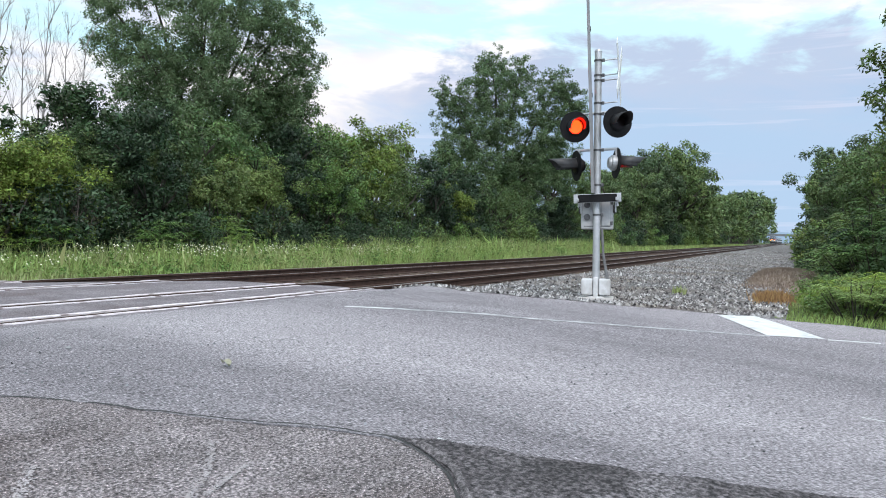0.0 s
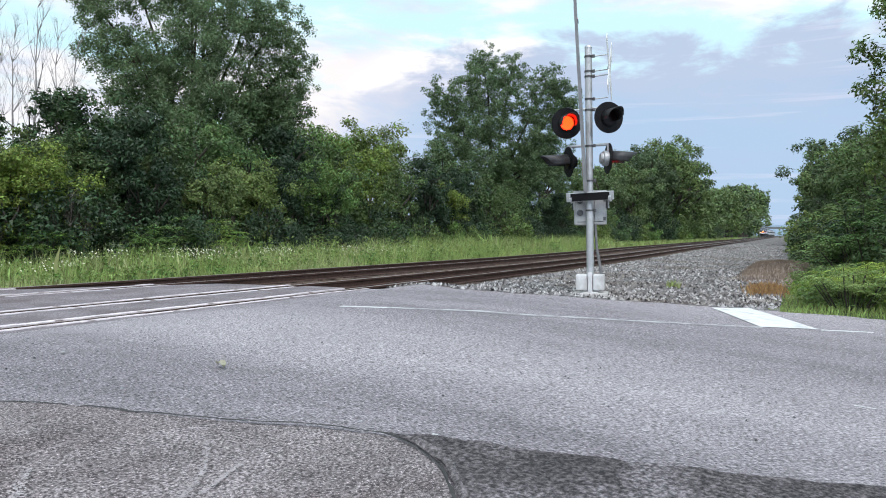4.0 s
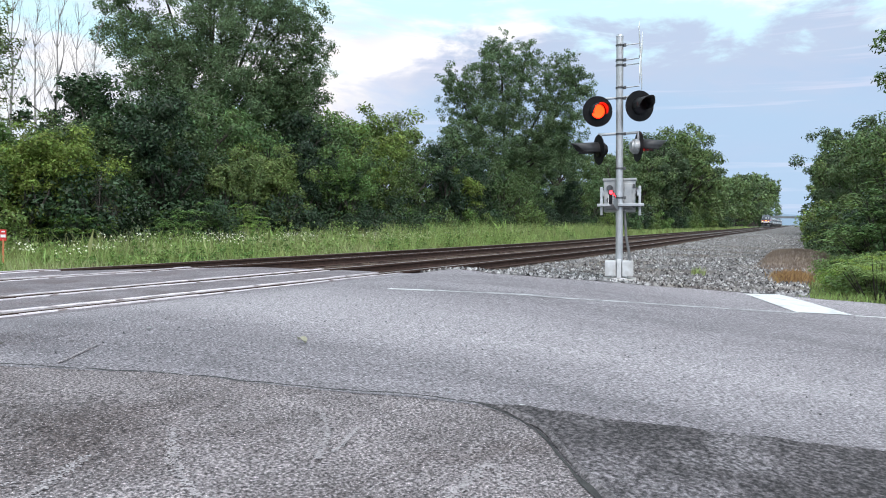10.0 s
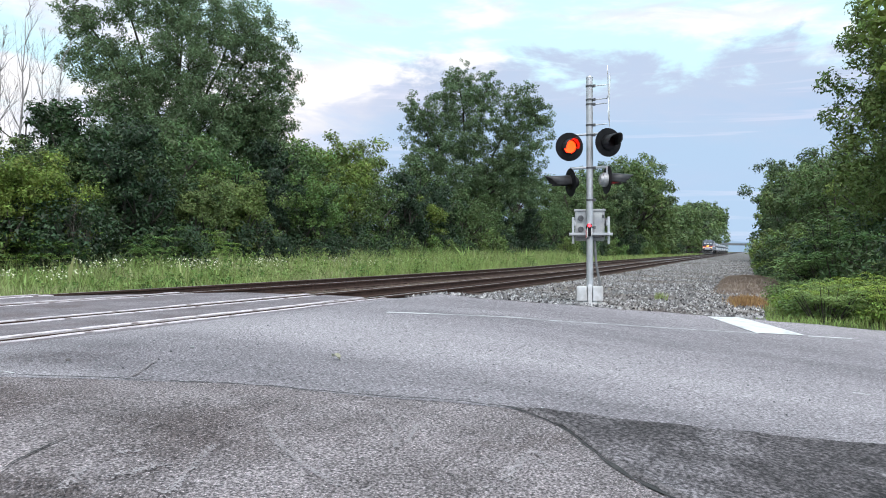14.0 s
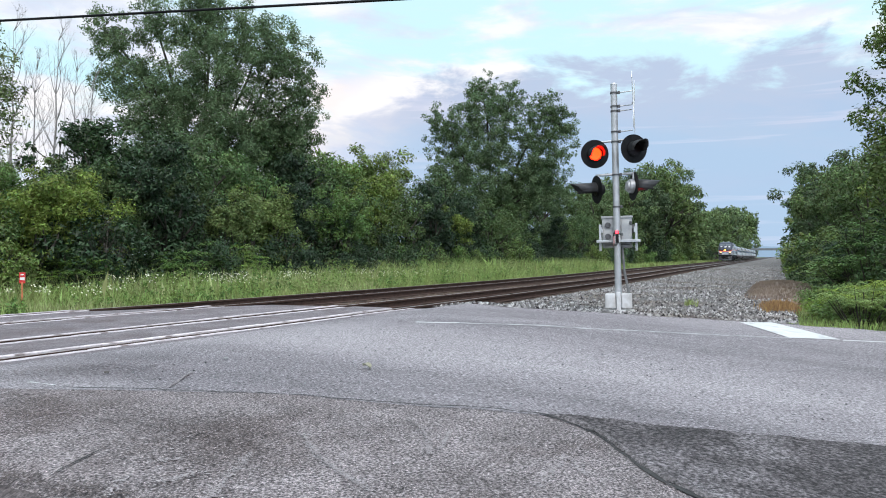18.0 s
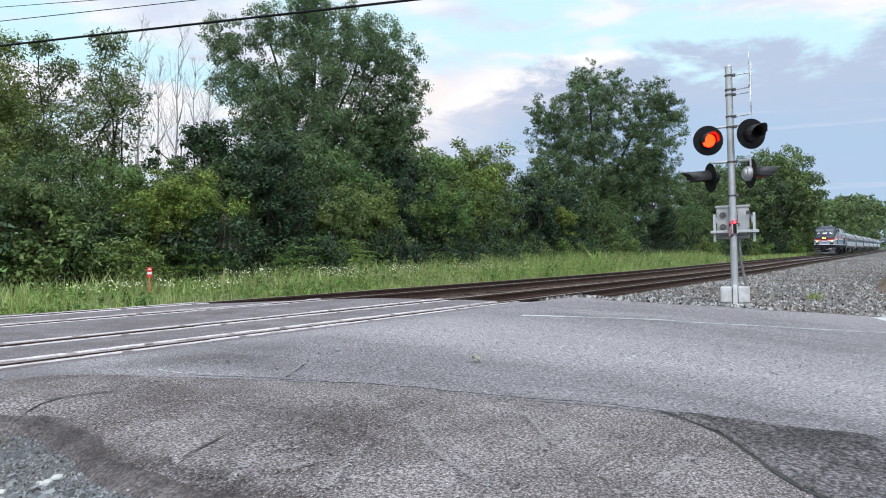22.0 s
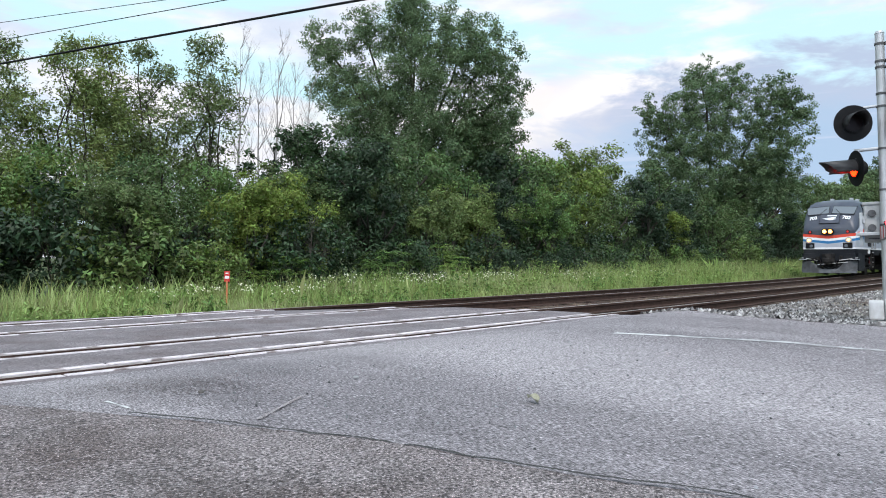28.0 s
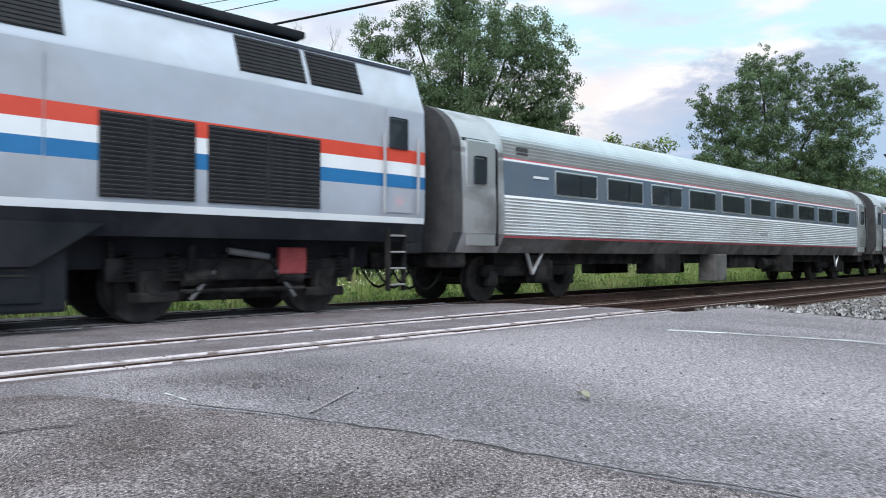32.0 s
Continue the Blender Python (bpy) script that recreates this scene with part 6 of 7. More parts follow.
def louvre(name, x, y, z0, z1, w, parent, side, slope=0.0, bars=14):
    """A sunk black louvre panel on a side wall, with slats."""
    frame_bm = box(w, 0.02, (z1 - z0), (0, 0, 0))
    p = part(name, frame_bm, M_LOUVRE, parent, "black slatted intake grille")
    tilt = math.degrees(slope)
    p.matrix_basis = pose(x + w / 2, y, (z0 + z1) / 2, side * tilt, 0, 0)
    me = bpy.data.meshes.new("slat")
    b = box(w - 0.04, 0.03, (z1 - z0) / bars * 0.42, (0, 0, 0), rot=Matrix.Rotation(radians(25 * -side), 4, "X"))
    b.to_mesh(me)
    b.free()
    me.materials.append(M_SLAT)
    for k in range(bars):
        o = new("slat", me)
        o.parent = p
        o.matrix_basis = pose(0, side * 0.012, -(z1 - z0) / 2 + (k + 0.5) * (z1 - z0) / bars)
    return p


def wheelset(parent, x, r, track_half=0.7175, keyed=True):
    bm = rod((0, -0.7, 0), (0, 0.7, 0), 0.09, n=12)
    ws = part("wheelset", bm, M_STEEL, parent, "steel wheelset")
    ws.matrix_basis = pose(x, 0, r)
    for s in (-1, 1):
        tread = disc_solid(r, 0.13, (0, s * (track_half + 0.02), 0), "y", 40, bevel=0.012)
        disc_solid(r + 0.027, 0.03, (0, s * (track_half - 0.06), 0), "y", 40, tread)
        wheel = part("wheel", tread, M_STEEL, ws, "grimy steel wheel with a bright tread")
        hub = disc_solid(0.16, 0.2, (0, s * (track_half + 0.05), 0), "y", 20, bevel=0.02)
        for k in range(6):
            a = k * math.pi / 3
            disc_solid(0.03, 0.03, (0.11 * math.cos(a), s * (track_half + 0.15), 0.11 * math.sin(a)), "y", 8, hub)
        part("hub", hub, M_GRIME, ws)
    if keyed:
        WHEELS.append((ws, (x, 0, r), r))
    return ws


# ---- locomotive: local x runs back from the nose, z from the rail
loco = thing("locomotive", (417, 0, 0), "silver passenger diesel locomotive with red, white and blue stripes", "locomotive")
LL = 20.2
N0 = 0.62                # where the nose begins
BANDS = [1.15, 1.46, 1.56, 2.05, 2.26, 2.47, 2.69, 3.3, 3.36, 3.4, 3.62, 3.85, 4.08, 4.22, 4.33, 4.4]
HALF = [1.44, 1.5, 1.52, 1.525, 1.525, 1.525, 1.525, 1.505, 1.502, 1.5, 1.416, 1.328, 1.24, 1.03, 0.72, 0.0]
FRONT = {3: (1.92, 1.76), 4: (2.05, 1.9), 5: (2.18, 2.04), 6: (2.34, 2.2)}     # stripe heights at the nose's corner and middle
TOPLINE = ([0.62, 0.68, 0.82, 1.02, 1.25, 1.5, 1.75, 2.05, 2.45, 3.1, 4.2], [2.66, 2.86, 3.14, 3.42, 3.72, 3.98, 4.15, 4.25, 4.32, 4.37, 4.4])
WIDE = ([0.62, 0.68, 0.85, 1.1, 1.45, 1.85, 2.3], [0.87, 0.885, 0.915, 0.945, 0.975, 0.995, 1.0])
TOP = len(BANDS) - 1


def loco_ring(x):
    """Half a cross-section at x as (y, z), from the sill up to the roof's middle; the stripes dip towards the nose."""
    top, wide = float(np.interp(x, *TOPLINE)), float(np.interp(x, *WIDE))
    fall = max(0.0, min(1.0, (2.2 - x) / (2.2 - N0)))
    out = []
    for i, (z, w) in enumerate(zip(BANDS, HALF)):
        zz = z - (fall * (z - FRONT[i][0]) if i in FRONT else 0.0)
        if i in (7, 8):
            # the dark nose paint ends on a line that climbs from the stripes to the side windows
            red = BANDS[6] - fall * (BANDS[6] - FRONT[6][0])
            zz = min(z, max(red + 0.012 * (i - 6), float(np.interp(x, [0.6, 1.0, 1.4, 1.8, 2.15, 2.8], [2.36, 2.62, 2.88, 3.08, 3.21, 3.3])) + (0.0 if i == 7 else 0.06)))
        lim = top - 0.03 * (TOP - i)
        if zz > lim:
            # above the nose line the wall folds inwards over the slope
            over = min(1.0, (zz - lim) / 1.6)
            w, zz = w * (1 - (0.08 if i <= 9 else 0.26) * over ** 0.8) if i < TOP else 0.0, lim
        if i == TOP:
            zz = top
        w *= wide
        if i >= 8:
            # towards the front the roof rounds into a domed nose
            base = out[7][1] + 0.03
            u = (i - 8) / (TOP - 8) * math.pi / 2
            k = smooth((2.4 - x) / 1.5)
            w, zz = w + (1.5 * wide * max(0.0, math.cos(u)) ** 0.36 - w) * k if i < TOP else 0.0, zz + (base + (top - base) * math.sin(u) - zz) * k
        out.append((w, zz))
    return out


stations = [N0, 0.68, 0.75, 0.82, 0.92, 1.02, 1.13, 1.25, 1.37, 1.5, 1.62, 1.75, 1.85, 1.95, 2.05, 2.2, 2.45, 2.75, 3.1, 3.7, 4.2, 4.55, 6, 8, 10, 12, 14, 16, 18, 19.4, 20.0, LL]
mats = [M_SKIRT, M_STRIPE_W, M_SILVER, M_STRIPE_B, M_STRIPE_R, M_PALE, M_SLATE, M_BLACK]
slot = {m.name: i for i, m in enumerate(mats)}
verts, faces, slots = [], [], []
rings = []
for x in stations:
    ring = loco_ring(x)
    shrink = 1.0 if x < LL - 0.1 else 0.985
    left = [(x, -y * shrink, z) for y, z in ring]
    right = [(x, y * shrink, z) for y, z in ring[:-1]][::-1]
    rings.append(range(len(verts), len(verts) + len(left) + len(right)))
    verts += left + right
nb = len(BANDS)


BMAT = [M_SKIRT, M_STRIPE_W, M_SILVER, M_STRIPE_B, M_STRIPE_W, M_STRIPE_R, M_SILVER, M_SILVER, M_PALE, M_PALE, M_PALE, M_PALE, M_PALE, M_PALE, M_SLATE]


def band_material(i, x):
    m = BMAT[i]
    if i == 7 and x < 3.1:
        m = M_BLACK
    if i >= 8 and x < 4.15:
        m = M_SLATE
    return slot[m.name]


for r0, r1, x in zip(rings, rings[1:], stations):
    for j in range(len(r0) - 1):
        i = j if j < nb - 1 else 2 * (nb - 1) - 1 - j
        faces.append((r0[j], r1[j], r1[j + 1], r0[j + 1]))
        slots.append(band_material(i, x))
# the front: each band runs from its corner to a lower point in the middle
front_mid = []
ring0 = loco_ring(N0)
for i in range(nb):
    z = FRONT[i][1] if i in FRONT else ring0[i][1]
    front_mid.append(len(verts))
    verts.append((N0 - 0.1, 0.0, z))
r0 = rings[0]
for i in range(nb - 1):
    lj, rj = i, len(r0) - 1 - i
    l2, r2 = i + 1, len(r0) - 2 - i
    m = slot[BMAT[i].name] if i < 6 else slot["slate_nose_paint"]
    if l2 == r2 + 0 or i == nb - 2:
        faces.append((r0[lj], r0[nb - 1], front_mid[i]))
        slots.append(m)
        faces.append((r0[nb - 1], r0[rj], front_mid[i]))
        slots.append(m)
    else:
        faces.append((r0[lj], r0[l2], front_mid[i + 1], front_mid[i]))
        slots.append(m)
        faces.append((front_mid[i], front_mid[i + 1], r0[r2], r0[rj]))
        slots.append(m)
faces.append(tuple(rings[-1]))
slots.append(slot["silver_loco_paint"])
faces.append(tuple([rings[0][0], front_mid[0], rings[0][-1]] + [r[-1] for r in rings[1:]] + [r[0] for r in rings[:0:-1]]))
slots.append(0)
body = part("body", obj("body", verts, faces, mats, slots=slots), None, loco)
bm = bmesh.new()
bm.from_mesh(body.data)
bmesh.ops.recalc_face_normals(bm, faces=bm.faces)
for f in bm.faces:
    f.smooth = True
for e in bm.edges:
    e.smooth = len(e.link_faces) == 2 and e.calc_face_angle(0) < radians(26)
bm.to_mesh(body.data)
bm.free()


def nose_height(y, x):
    """Height of the nose's skin at (x, y)."""
    ring = loco_ring(x)[7:]
    return float(np.interp(abs(y), [w for w, _ in ring[::-1]], [z for _, z in ring[::-1]]))


def on_nose(y, s):
    """A pose on the nose's skin; local z stands off the face, local y points up the slope."""
    d = 0.1
    along = Vector((2 * d, 0, nose_height(y, s + d) - nose_height(y, s - d))).normalized()
    across = Vector((0, -2 * d, nose_height(y - d, s) - nose_height(y + d, s))).normalized()
    out = across.cross(along).normalized()
    along = out.cross(across)
    m = Matrix((across, along, out)).transposed().to_4x4()
    return Matrix.Translation((s, y, nose_height(y, s))) @ m


# windshields lie in the slope; their frames stand proud
for s in (-1, 1):
    ws_bm = bmesh.new()
    quad = [(-0.66, -0.28), (0.46, -0.28), (0.44, 0.28), (-0.74, 0.28)]
    if s < 0:
        quad = [(-x, y) for x, y in quad][::-1]
    f = [ws_bm.verts.new((x, y, 0.03)) for x, y in quad]
    b = [ws_bm.verts.new((x, y, -0.05)) for x, y in quad]
    ws_bm.faces.new(f)
    for i in range(4):
        ws_bm.faces.new((f[i], b[i], b[(i + 1) % 4], f[(i + 1) % 4]))
    bmesh.ops.recalc_face_normals(ws_bm, faces=ws_bm.faces)
    w = part("windshield", ws_bm, M_WINDOW_LIT, loco, "wide windshield pane with sky reflection put into its colour")
    w.matrix_basis = on_nose(s * 0.53, 1.19) @ pose(0, 0, 0.02, 0, -3 * s, 0)
    fr = bmesh.new()
    for i in range(4):
        (x0, y0), (x1, y1) = quad[i], quad[(i + 1) % 4]
        rod((x0, y0, 0.03), (x1, y1, 0.03), 0.012, n=6, bm=fr)
    part("windshield_frame", fr, M_BLACK, w, "black rubber frame")
    part("wiper", rod((0.0, -0.3, 0.05), (s * 0.3, 0.05, 0.05), 0.01, n=5), M_BLACK, w)
    writing("702", 0.28, M_NUMBER, loco, on_nose(s * 0.84, 0.87) @ pose(0, 0, 0.035), "number", 0.008, label="white number on the nose")
# nose door panel with a pale winged mark
door = part("nose_door", box(1.02, 0.62, 0.02, (0, 0, 0.02), 0.008), M_SLATE, loco, "square nose hatch with a white mark")
door.matrix_basis = on_nose(0, 0.83)
for k in range(3):
    q = bmesh.new()
    pts = [(-0.38, 0.03 + 0.0 * k, 0), (0.36, 0.14 - 0.07 * k, 0), (0.3 - 0.12 * k, 0.09 - 0.09 * k, 0), (-0.1, 0.0 - 0.03 * k, 0)]
    vs = [q.verts.new((x, y - 0.02, 0.034)) for x, y, _ in pts]
    q.faces.new(vs)
    part("mark_stroke", q, M_NUMBER, door)
part("mark_bar", box(0.5, 0.05, 0.004, (0.1, 0.19, 0.034)), M_NUMBER, door)
for s in (-1, 1):
    part("hatch_edge", box(0.015, 0.6, 0.012, (s * 0.5, 0, 0.034)), M_BLACK, door)
part("hatch_edge", box(1.0, 0.015, 0.012, (0, -0.3, 0.034)), M_BLACK, door)
# headlights: a pair in an oval housing, marker lights, ditch lights
hl = disc_solid(0.17, 0.12, (N0 + -0.16, -0.13, 2.44), "x", 24, bevel=0.02)
disc_solid(0.17, 0.12, (N0 + -0.16, 0.17, 2.44), "x", 24, hl, 0.02)
box(0.12, 0.32, 0.33, (N0 + -0.15, 0.02, 2.44), 0.02, hl)
house = part("headlight_housing", hl, M_BLACK, loco, "twin headlight housing")
for y in (-0.13, 0.17):
    part("headlight", disc_solid(0.1, 0.03, (N0 - 0.235, y, 2.44), "x", 24), M_HEADLIGHT, house, "glowing headlight")
    part("bulb", disc_solid(0.045, 0.02, (N0 - 0.25, y, 2.44), "x", 16), M_BULB, house, "white-hot bulb")
for s in (-1, 1):
    mk = part("marker_light", disc_solid(0.1, 0.06, (N0 + -0.02, s * 0.95, 2.42), "x", 20, bevel=0.01), M_BLACK, loco, "red marker light")
    part("marker_lens", disc_solid(0.06, 0.02, (N0 + -0.055, s * 0.95, 2.42), "x", 16), M_REDPAINT, mk)
    dl = part("ditch_light_housing", disc_solid(0.16, 0.08, (N0 + -0.04, s * 1.0, 1.96), "x", 24, bevel=0.01), M_GALV, loco, "round ditch light")
    part("ditch_light", disc_solid(0.078, 0.03, (N0 + -0.09, s * 1.0, 1.96), "x", 20), M_DITCH, dl, "glowing ditch light")
    part("ditch_bulb", disc_solid(0.05, 0.02, (N0 - 0.1, s * 1.0, 1.96), "x", 12), M_BULB, dl, "white-hot bulb")
    bx = part("step_light_box", box(0.12, 0.46, 0.3, (N0 + -0.01, s * 0.95, 1.66), 0.02), M_BLACK, loco, "black corner box")
    part("box_lens", disc_solid(0.09, 0.02, (N0 + -0.08, s * 0.88, 1.64), "x", 16), M_WINDOW_LIT, bx)
# pilot, coupler, hoses
pilot_v = []
for y, x in ((-1.38, 0.15), (-0.9, -0.1), (-0.32, -0.18), (0.32, -0.18), (0.9, -0.1), (1.38, 0.15)):
    low = 0.14 if abs(y) > 0.5 else 0.12
    pilot_v += [(N0 + x - 0.12, y, low), (N0 + x, y, 0.78 if abs(y) > 0.5 else 0.42)]
pf = [(2 * i, 2 * i + 2, 2 * i + 3, 2 * i + 1) for i in range(5)]
pilot = new("pilot", obj("pilot", pilot_v, pf, M_PILOT))
pilot.parent = loco
pilot["label"] = "scuffed grey steel pilot plough"
pilot.modifiers.new("thickness", "SOLIDIFY").thickness = 0.05
for s in (-1, 1):
    part("pilot_wing", box(1.5, 0.05, 1.0, (N0 + 0.95, s * 1.4, 0.75), 0.02), M_SKIRT, loco, "black side skirt behind the pilot")
part("buffer_beam", box(0.5, 2.6, 0.42, (N0 + 0.2, 0, 1.02), 0.03), M_SKIRT, loco)
cp = box(0.5, 0.28, 0.3, (N0 + -0.22, 0, 0.82), 0.04)
box(0.2, 0.36, 0.26, (N0 + -0.45, 0.03, 0.82), 0.05, cp)
part("coupler", cp, M_GRIME, loco, "grimy knuckle coupler")
part("draft_box", box(0.36, 0.66, 0.5, (N0 + 0.02, 0, 0.96), 0.04), M_GRIME, loco)
part("uncoupling_lever", rod((N0 - 0.24, -1.0, 0.74), (N0 - 0.3, 0.5, 0.6), 0.02, n=8), M_CHROME, loco, "bright uncoupling lever")
for k, (y, w) in enumerate(((-0.62, 0.16), (0.55, 0.2), (0.8, 0.14))):
    part("air_valve", box(0.14, w, 0.2, (N0 - 0.1, y, 1.0 - 0.05 * k), 0.02), M_GRIME, loco)
for k in range(3):
    rope, last = bmesh.new(), None
    for i in range(9):
        u = i / 8
        q = (N0 - 0.24 - 0.05 * k, -0.75 + 0.25 * k + (1.1 - 0.2 * k) * u, 0.72 - (0.42 - 0.08 * k) * math.sin(math.pi * u))
        if last:
            rod(last, q, 0.024, n=6, bm=rope)
        last = q
    part("jumper_cable", rope, M_BLACK, loco, "slack black jumper cable")
for s in (-1, 1):
    part("grab_rail", rod((N0 + -0.16, s * 0.55, 0.84), (N0 + 0.02, s * 1.42, 0.98), 0.02, n=8), M_CHROME, loco)
    part("step", box(0.3, 0.4, 0.03, (N0 + 0.0, s * 1.3, 0.88), 0.006), M_GALV, loco)
    for k in range(2):
        hs = rod((N0 - 0.05, s * (0.42 + 0.14 * k), 0.86), (N0 - 0.28, s * (0.4 + 0.1 * k), 0.5), 0.025, n=8)
        rod((N0 - 0.28, s * (0.4 + 0.1 * k), 0.5), (N0 - 0.25, s * (0.2 + 0.05 * k), 0.38), 0.025, n=8, bm=hs)
        part("brake_hose", hs, M_BLACK, loco)
for s in (-1, 1):
    side = s
    # cab side windows, door with long handrails, ladder
    for x0, x1, mt in ((1.99, 2.33, M_WINDOW_LIT), (2.38, 3.2, M_WINDOW)):
        wb = box(x1 - x0, 0.03, 0.5, ((x0 + x1) / 2, 0, 0), 0.01)
        w = part("side_window", wb, mt, loco, "cab side window")
        w.matrix_basis = pose(0, s * 1.392, 3.7, s * 20.9, 0, 0)
        fr = bmesh.new()
        for a, b in (((x0, -0.27), (x1, -0.27)), ((x1, -0.27), (x1, 0.27)), ((x1, 0.27), (x0, 0.27)), ((x0, 0.27), (x0, -0.27))):
            rod((a[0], s * 0.012, a[1]), (b[0], s * 0.012, b[1]), 0.025, n=6, bm=fr)
        part("window_frame", fr, M_BLACK, w)
    cd = part("cab_door", box(0.7, 0.02, 1.75, (3.84, s * 1.53, 2.48), 0.004), M_SILVER, loco, "recessed cab door")
    for z, h, m in ((2.58, 0.22, M_STRIPE_R), (2.365, 0.21, M_STRIPE_W), (2.155, 0.21, M_STRIPE_B)):
        part("door_stripe", box(0.7, 0.006, h, (3.84, s * 1.543, z)), m, cd)
    for x in (3.46, 4.22):
        part("handrail", rod((x, s * 1.6, 1.5), (x, s * 1.6, 3.5), 0.036, n=10), M_CHROME, cd, "long bright handrail")
        for z in (1.54, 3.3):
            part("handrail_bracket", rod((x, s * 1.5, z), (x, s * 1.6, z), 0.025, n=8), M_CHROME, cd)
    for z in (3.15, 2.6):
        part("latch", box(0.12, 0.03, 0.16, (4.08, s * 1.55, z), 0.01), M_BLACK, cd)
    part("door_step_well", box(0.44, 0.03, 0.36, (3.84, s * 1.55, 1.86), 0.01), M_DIAPHRAGM, cd)
    lad = part("ladder", box(0.05, 0.1, 1.1, (3.66, s * 1.47, 0.9), 0.01), M_GRIME, loco, "cab access ladder")
    part("ladder_side", box(0.05, 0.1, 1.1, (4.14, s * 1.47, 0.9), 0.01), M_GRIME, lad)
    for k in range(4):
        part("rung", box(0.46, 0.1, 0.035, (3.9, s * 1.49, 0.46 + 0.28 * k), 0.008), M_CHROME, lad)
    part("number_board", box(0.5, 0.02, 0.26, (3.05, s * 1.49, 1.36), 0.004), M_WHITEPAINT, loco, "white panel on the sill")
    # grilles: low one by the cab, tall pair at the rear, a row in the upper slope
    louvre("grille", 2.62, s * 1.532, 1.62, 2.1, 0.7, loco, s, 0, 11)
    for x, w in ((14.8, 1.22), (16.2, 1.8)):
        g = louvre("radiator_grille", x, s * 1.535, 1.62, 2.66, w, loco, s, 0, 18)
        part("grille_divider", box(0.07, 0.03, 1.04, (0, s * 0.012, 0)), M_LOUVRE, g)
    for x, w in ((4.92, 0.66), (5.82, 0.66), (6.76, 0.66), (7.46, 0.66), (8.24, 0.92), (13.45, 0.98), (16.7, 1.1), (17.88, 0.98)):
        louvre("roof_grille", x, s * 1.368, 3.47, 4.05, w, loco, s, radians(20.9), 9)
    # rear door with handrails and ladder
    rd = part("rear_door", box(0.56, 0.02, 1.7, (19.58, s * 1.53, 2.48), 0.004), M_SILVER, loco, "narrow rear side door")
    part("door_window", box(0.4, 0.02, 0.52, (19.56, s * 1.545, 2.94), 0.03), M_WINDOW, rd)
    for z, h, m in ((2.58, 0.22, M_STRIPE_R), (2.365, 0.21, M_STRIPE_W), (2.155, 0.21, M_STRIPE_B)):
        part("door_stripe", box(0.56, 0.006, h, (19.58, s * 1.543, z)), m, rd)
    for x in (19.22, 19.96):
        part("handrail", rod((x, s * 1.6, 1.6), (x, s * 1.6, 2.9), 0.026, n=10), M_CHROME, rd)
    rl = part("ladder", box(0.05, 0.1, 1.05, (19.4, s * 1.47, 0.86), 0.01), M_GRIME, loco, "rear access ladder")
    part("ladder_side", box(0.05, 0.1, 1.05, (19.74, s * 1.47, 0.86), 0.01), M_GRIME, rl)
    for k in range(4):
        part("rung", box(0.32, 0.1, 0.03, (19.57, s * 1.49, 0.44 + 0.27 * k), 0.008), M_CHROME, rl)
    # plain dark bars and three strokes stand where the operator's name is
    for k in range(3):
        q = bmesh.new()
        rows2 = []
        for i in range(7):
            u = i / 6
            x, z = u * (0.36 + 0.3 * k), 0.28 - 0.42 * u ** 2.2
            rows2.append([q.verts.new((9.0 + (x + d) * 0.95, s * (1.529 + 0.0006 * k), 2.98 + z * 0.95)) for d in (0.0, 0.03 + 0.12 * u)])
        for a, b in zip(rows2, rows2[1:]):
            q.faces.new((a[0], a[1], b[1], b[0]))
        part("name_stroke", q, M_LETTER, loco)
    for k in range(6):
        part("name_bar", box(0.24, 0.006, 0.2, (10.2 + 0.33 * k, s * 1.528, 2.95), 0.0), M_LETTER, loco)
    num = writing("702", 0.54, M_LETTER, loco, pose(10.48, s * 1.535, 2.36, 90, 0, 0 if s < 0 else 180), "number", 0.004, label="dark road number edged in white")
    sh = writing("702", 0.54, M_NUMBER, loco, pose(10.48, s * 1.531, 2.36, 90, 0, 0 if s < 0 else 180), "number_edge", 0.022)
    fl = part("flag_panel", box(0.42, 0.004, 0.26, (2.8, s * 1.528, 2.99)), M_STRIPE_W, loco, "small striped flag panel")
    for k in range(4):
        part("flag_stripe", box(0.42, 0.004, 0.026, (2.8, s * 1.531, 2.885 + 0.065 * k)), M_STRIPE_R, fl)
    part("flag_corner", box(0.18, 0.005, 0.13, (2.68, s * 1.532, 3.055)), M_STRIPE_B, fl)
    # oval emblem
    em = bmesh.new()
    bmesh.ops.create_circle(em, cap_ends=True, segments=40, radius=0.5, matrix=Matrix.Translation((5.28, s * 1.53, 2.34)) @ Matrix.Rotation(math.pi / 2, 4, "X") @ Matrix.Diagonal((0.76, 1.08, 1, 1)))
    oval = part("emblem", em, M_SLATE, loco, "oval blue and green emblem with a yellow ribbon")
    em = bmesh.new()
    bmesh.ops.create_circle(em, cap_ends=True, segments=40, radius=0.44, matrix=Matrix.Translation((5.28, s * 1.534, 2.37)) @ Matrix.Rotation(math.pi / 2, 4, "X") @ Matrix.Diagonal((0.74, 1.06, 1, 1)))
    part("emblem_field", em, M_TEAL, oval, "pale sky over green hills")
    hill = bmesh.new()
    ridge = [(-0.29, 2.3), (-0.2, 2.52), (-0.1, 2.44), (0.02, 2.66), (0.14, 2.5), (0.22, 2.56), (0.3, 2.34), (0.26, 2.14), (-0.26, 2.14)]
    hill.faces.new([hill.verts.new((5.28 + x, s * 1.5365, z)) for x, z in ridge])
    part("emblem_hillside", hill, M_EMBLEM_GREEN, oval)
    snow = bmesh.new()
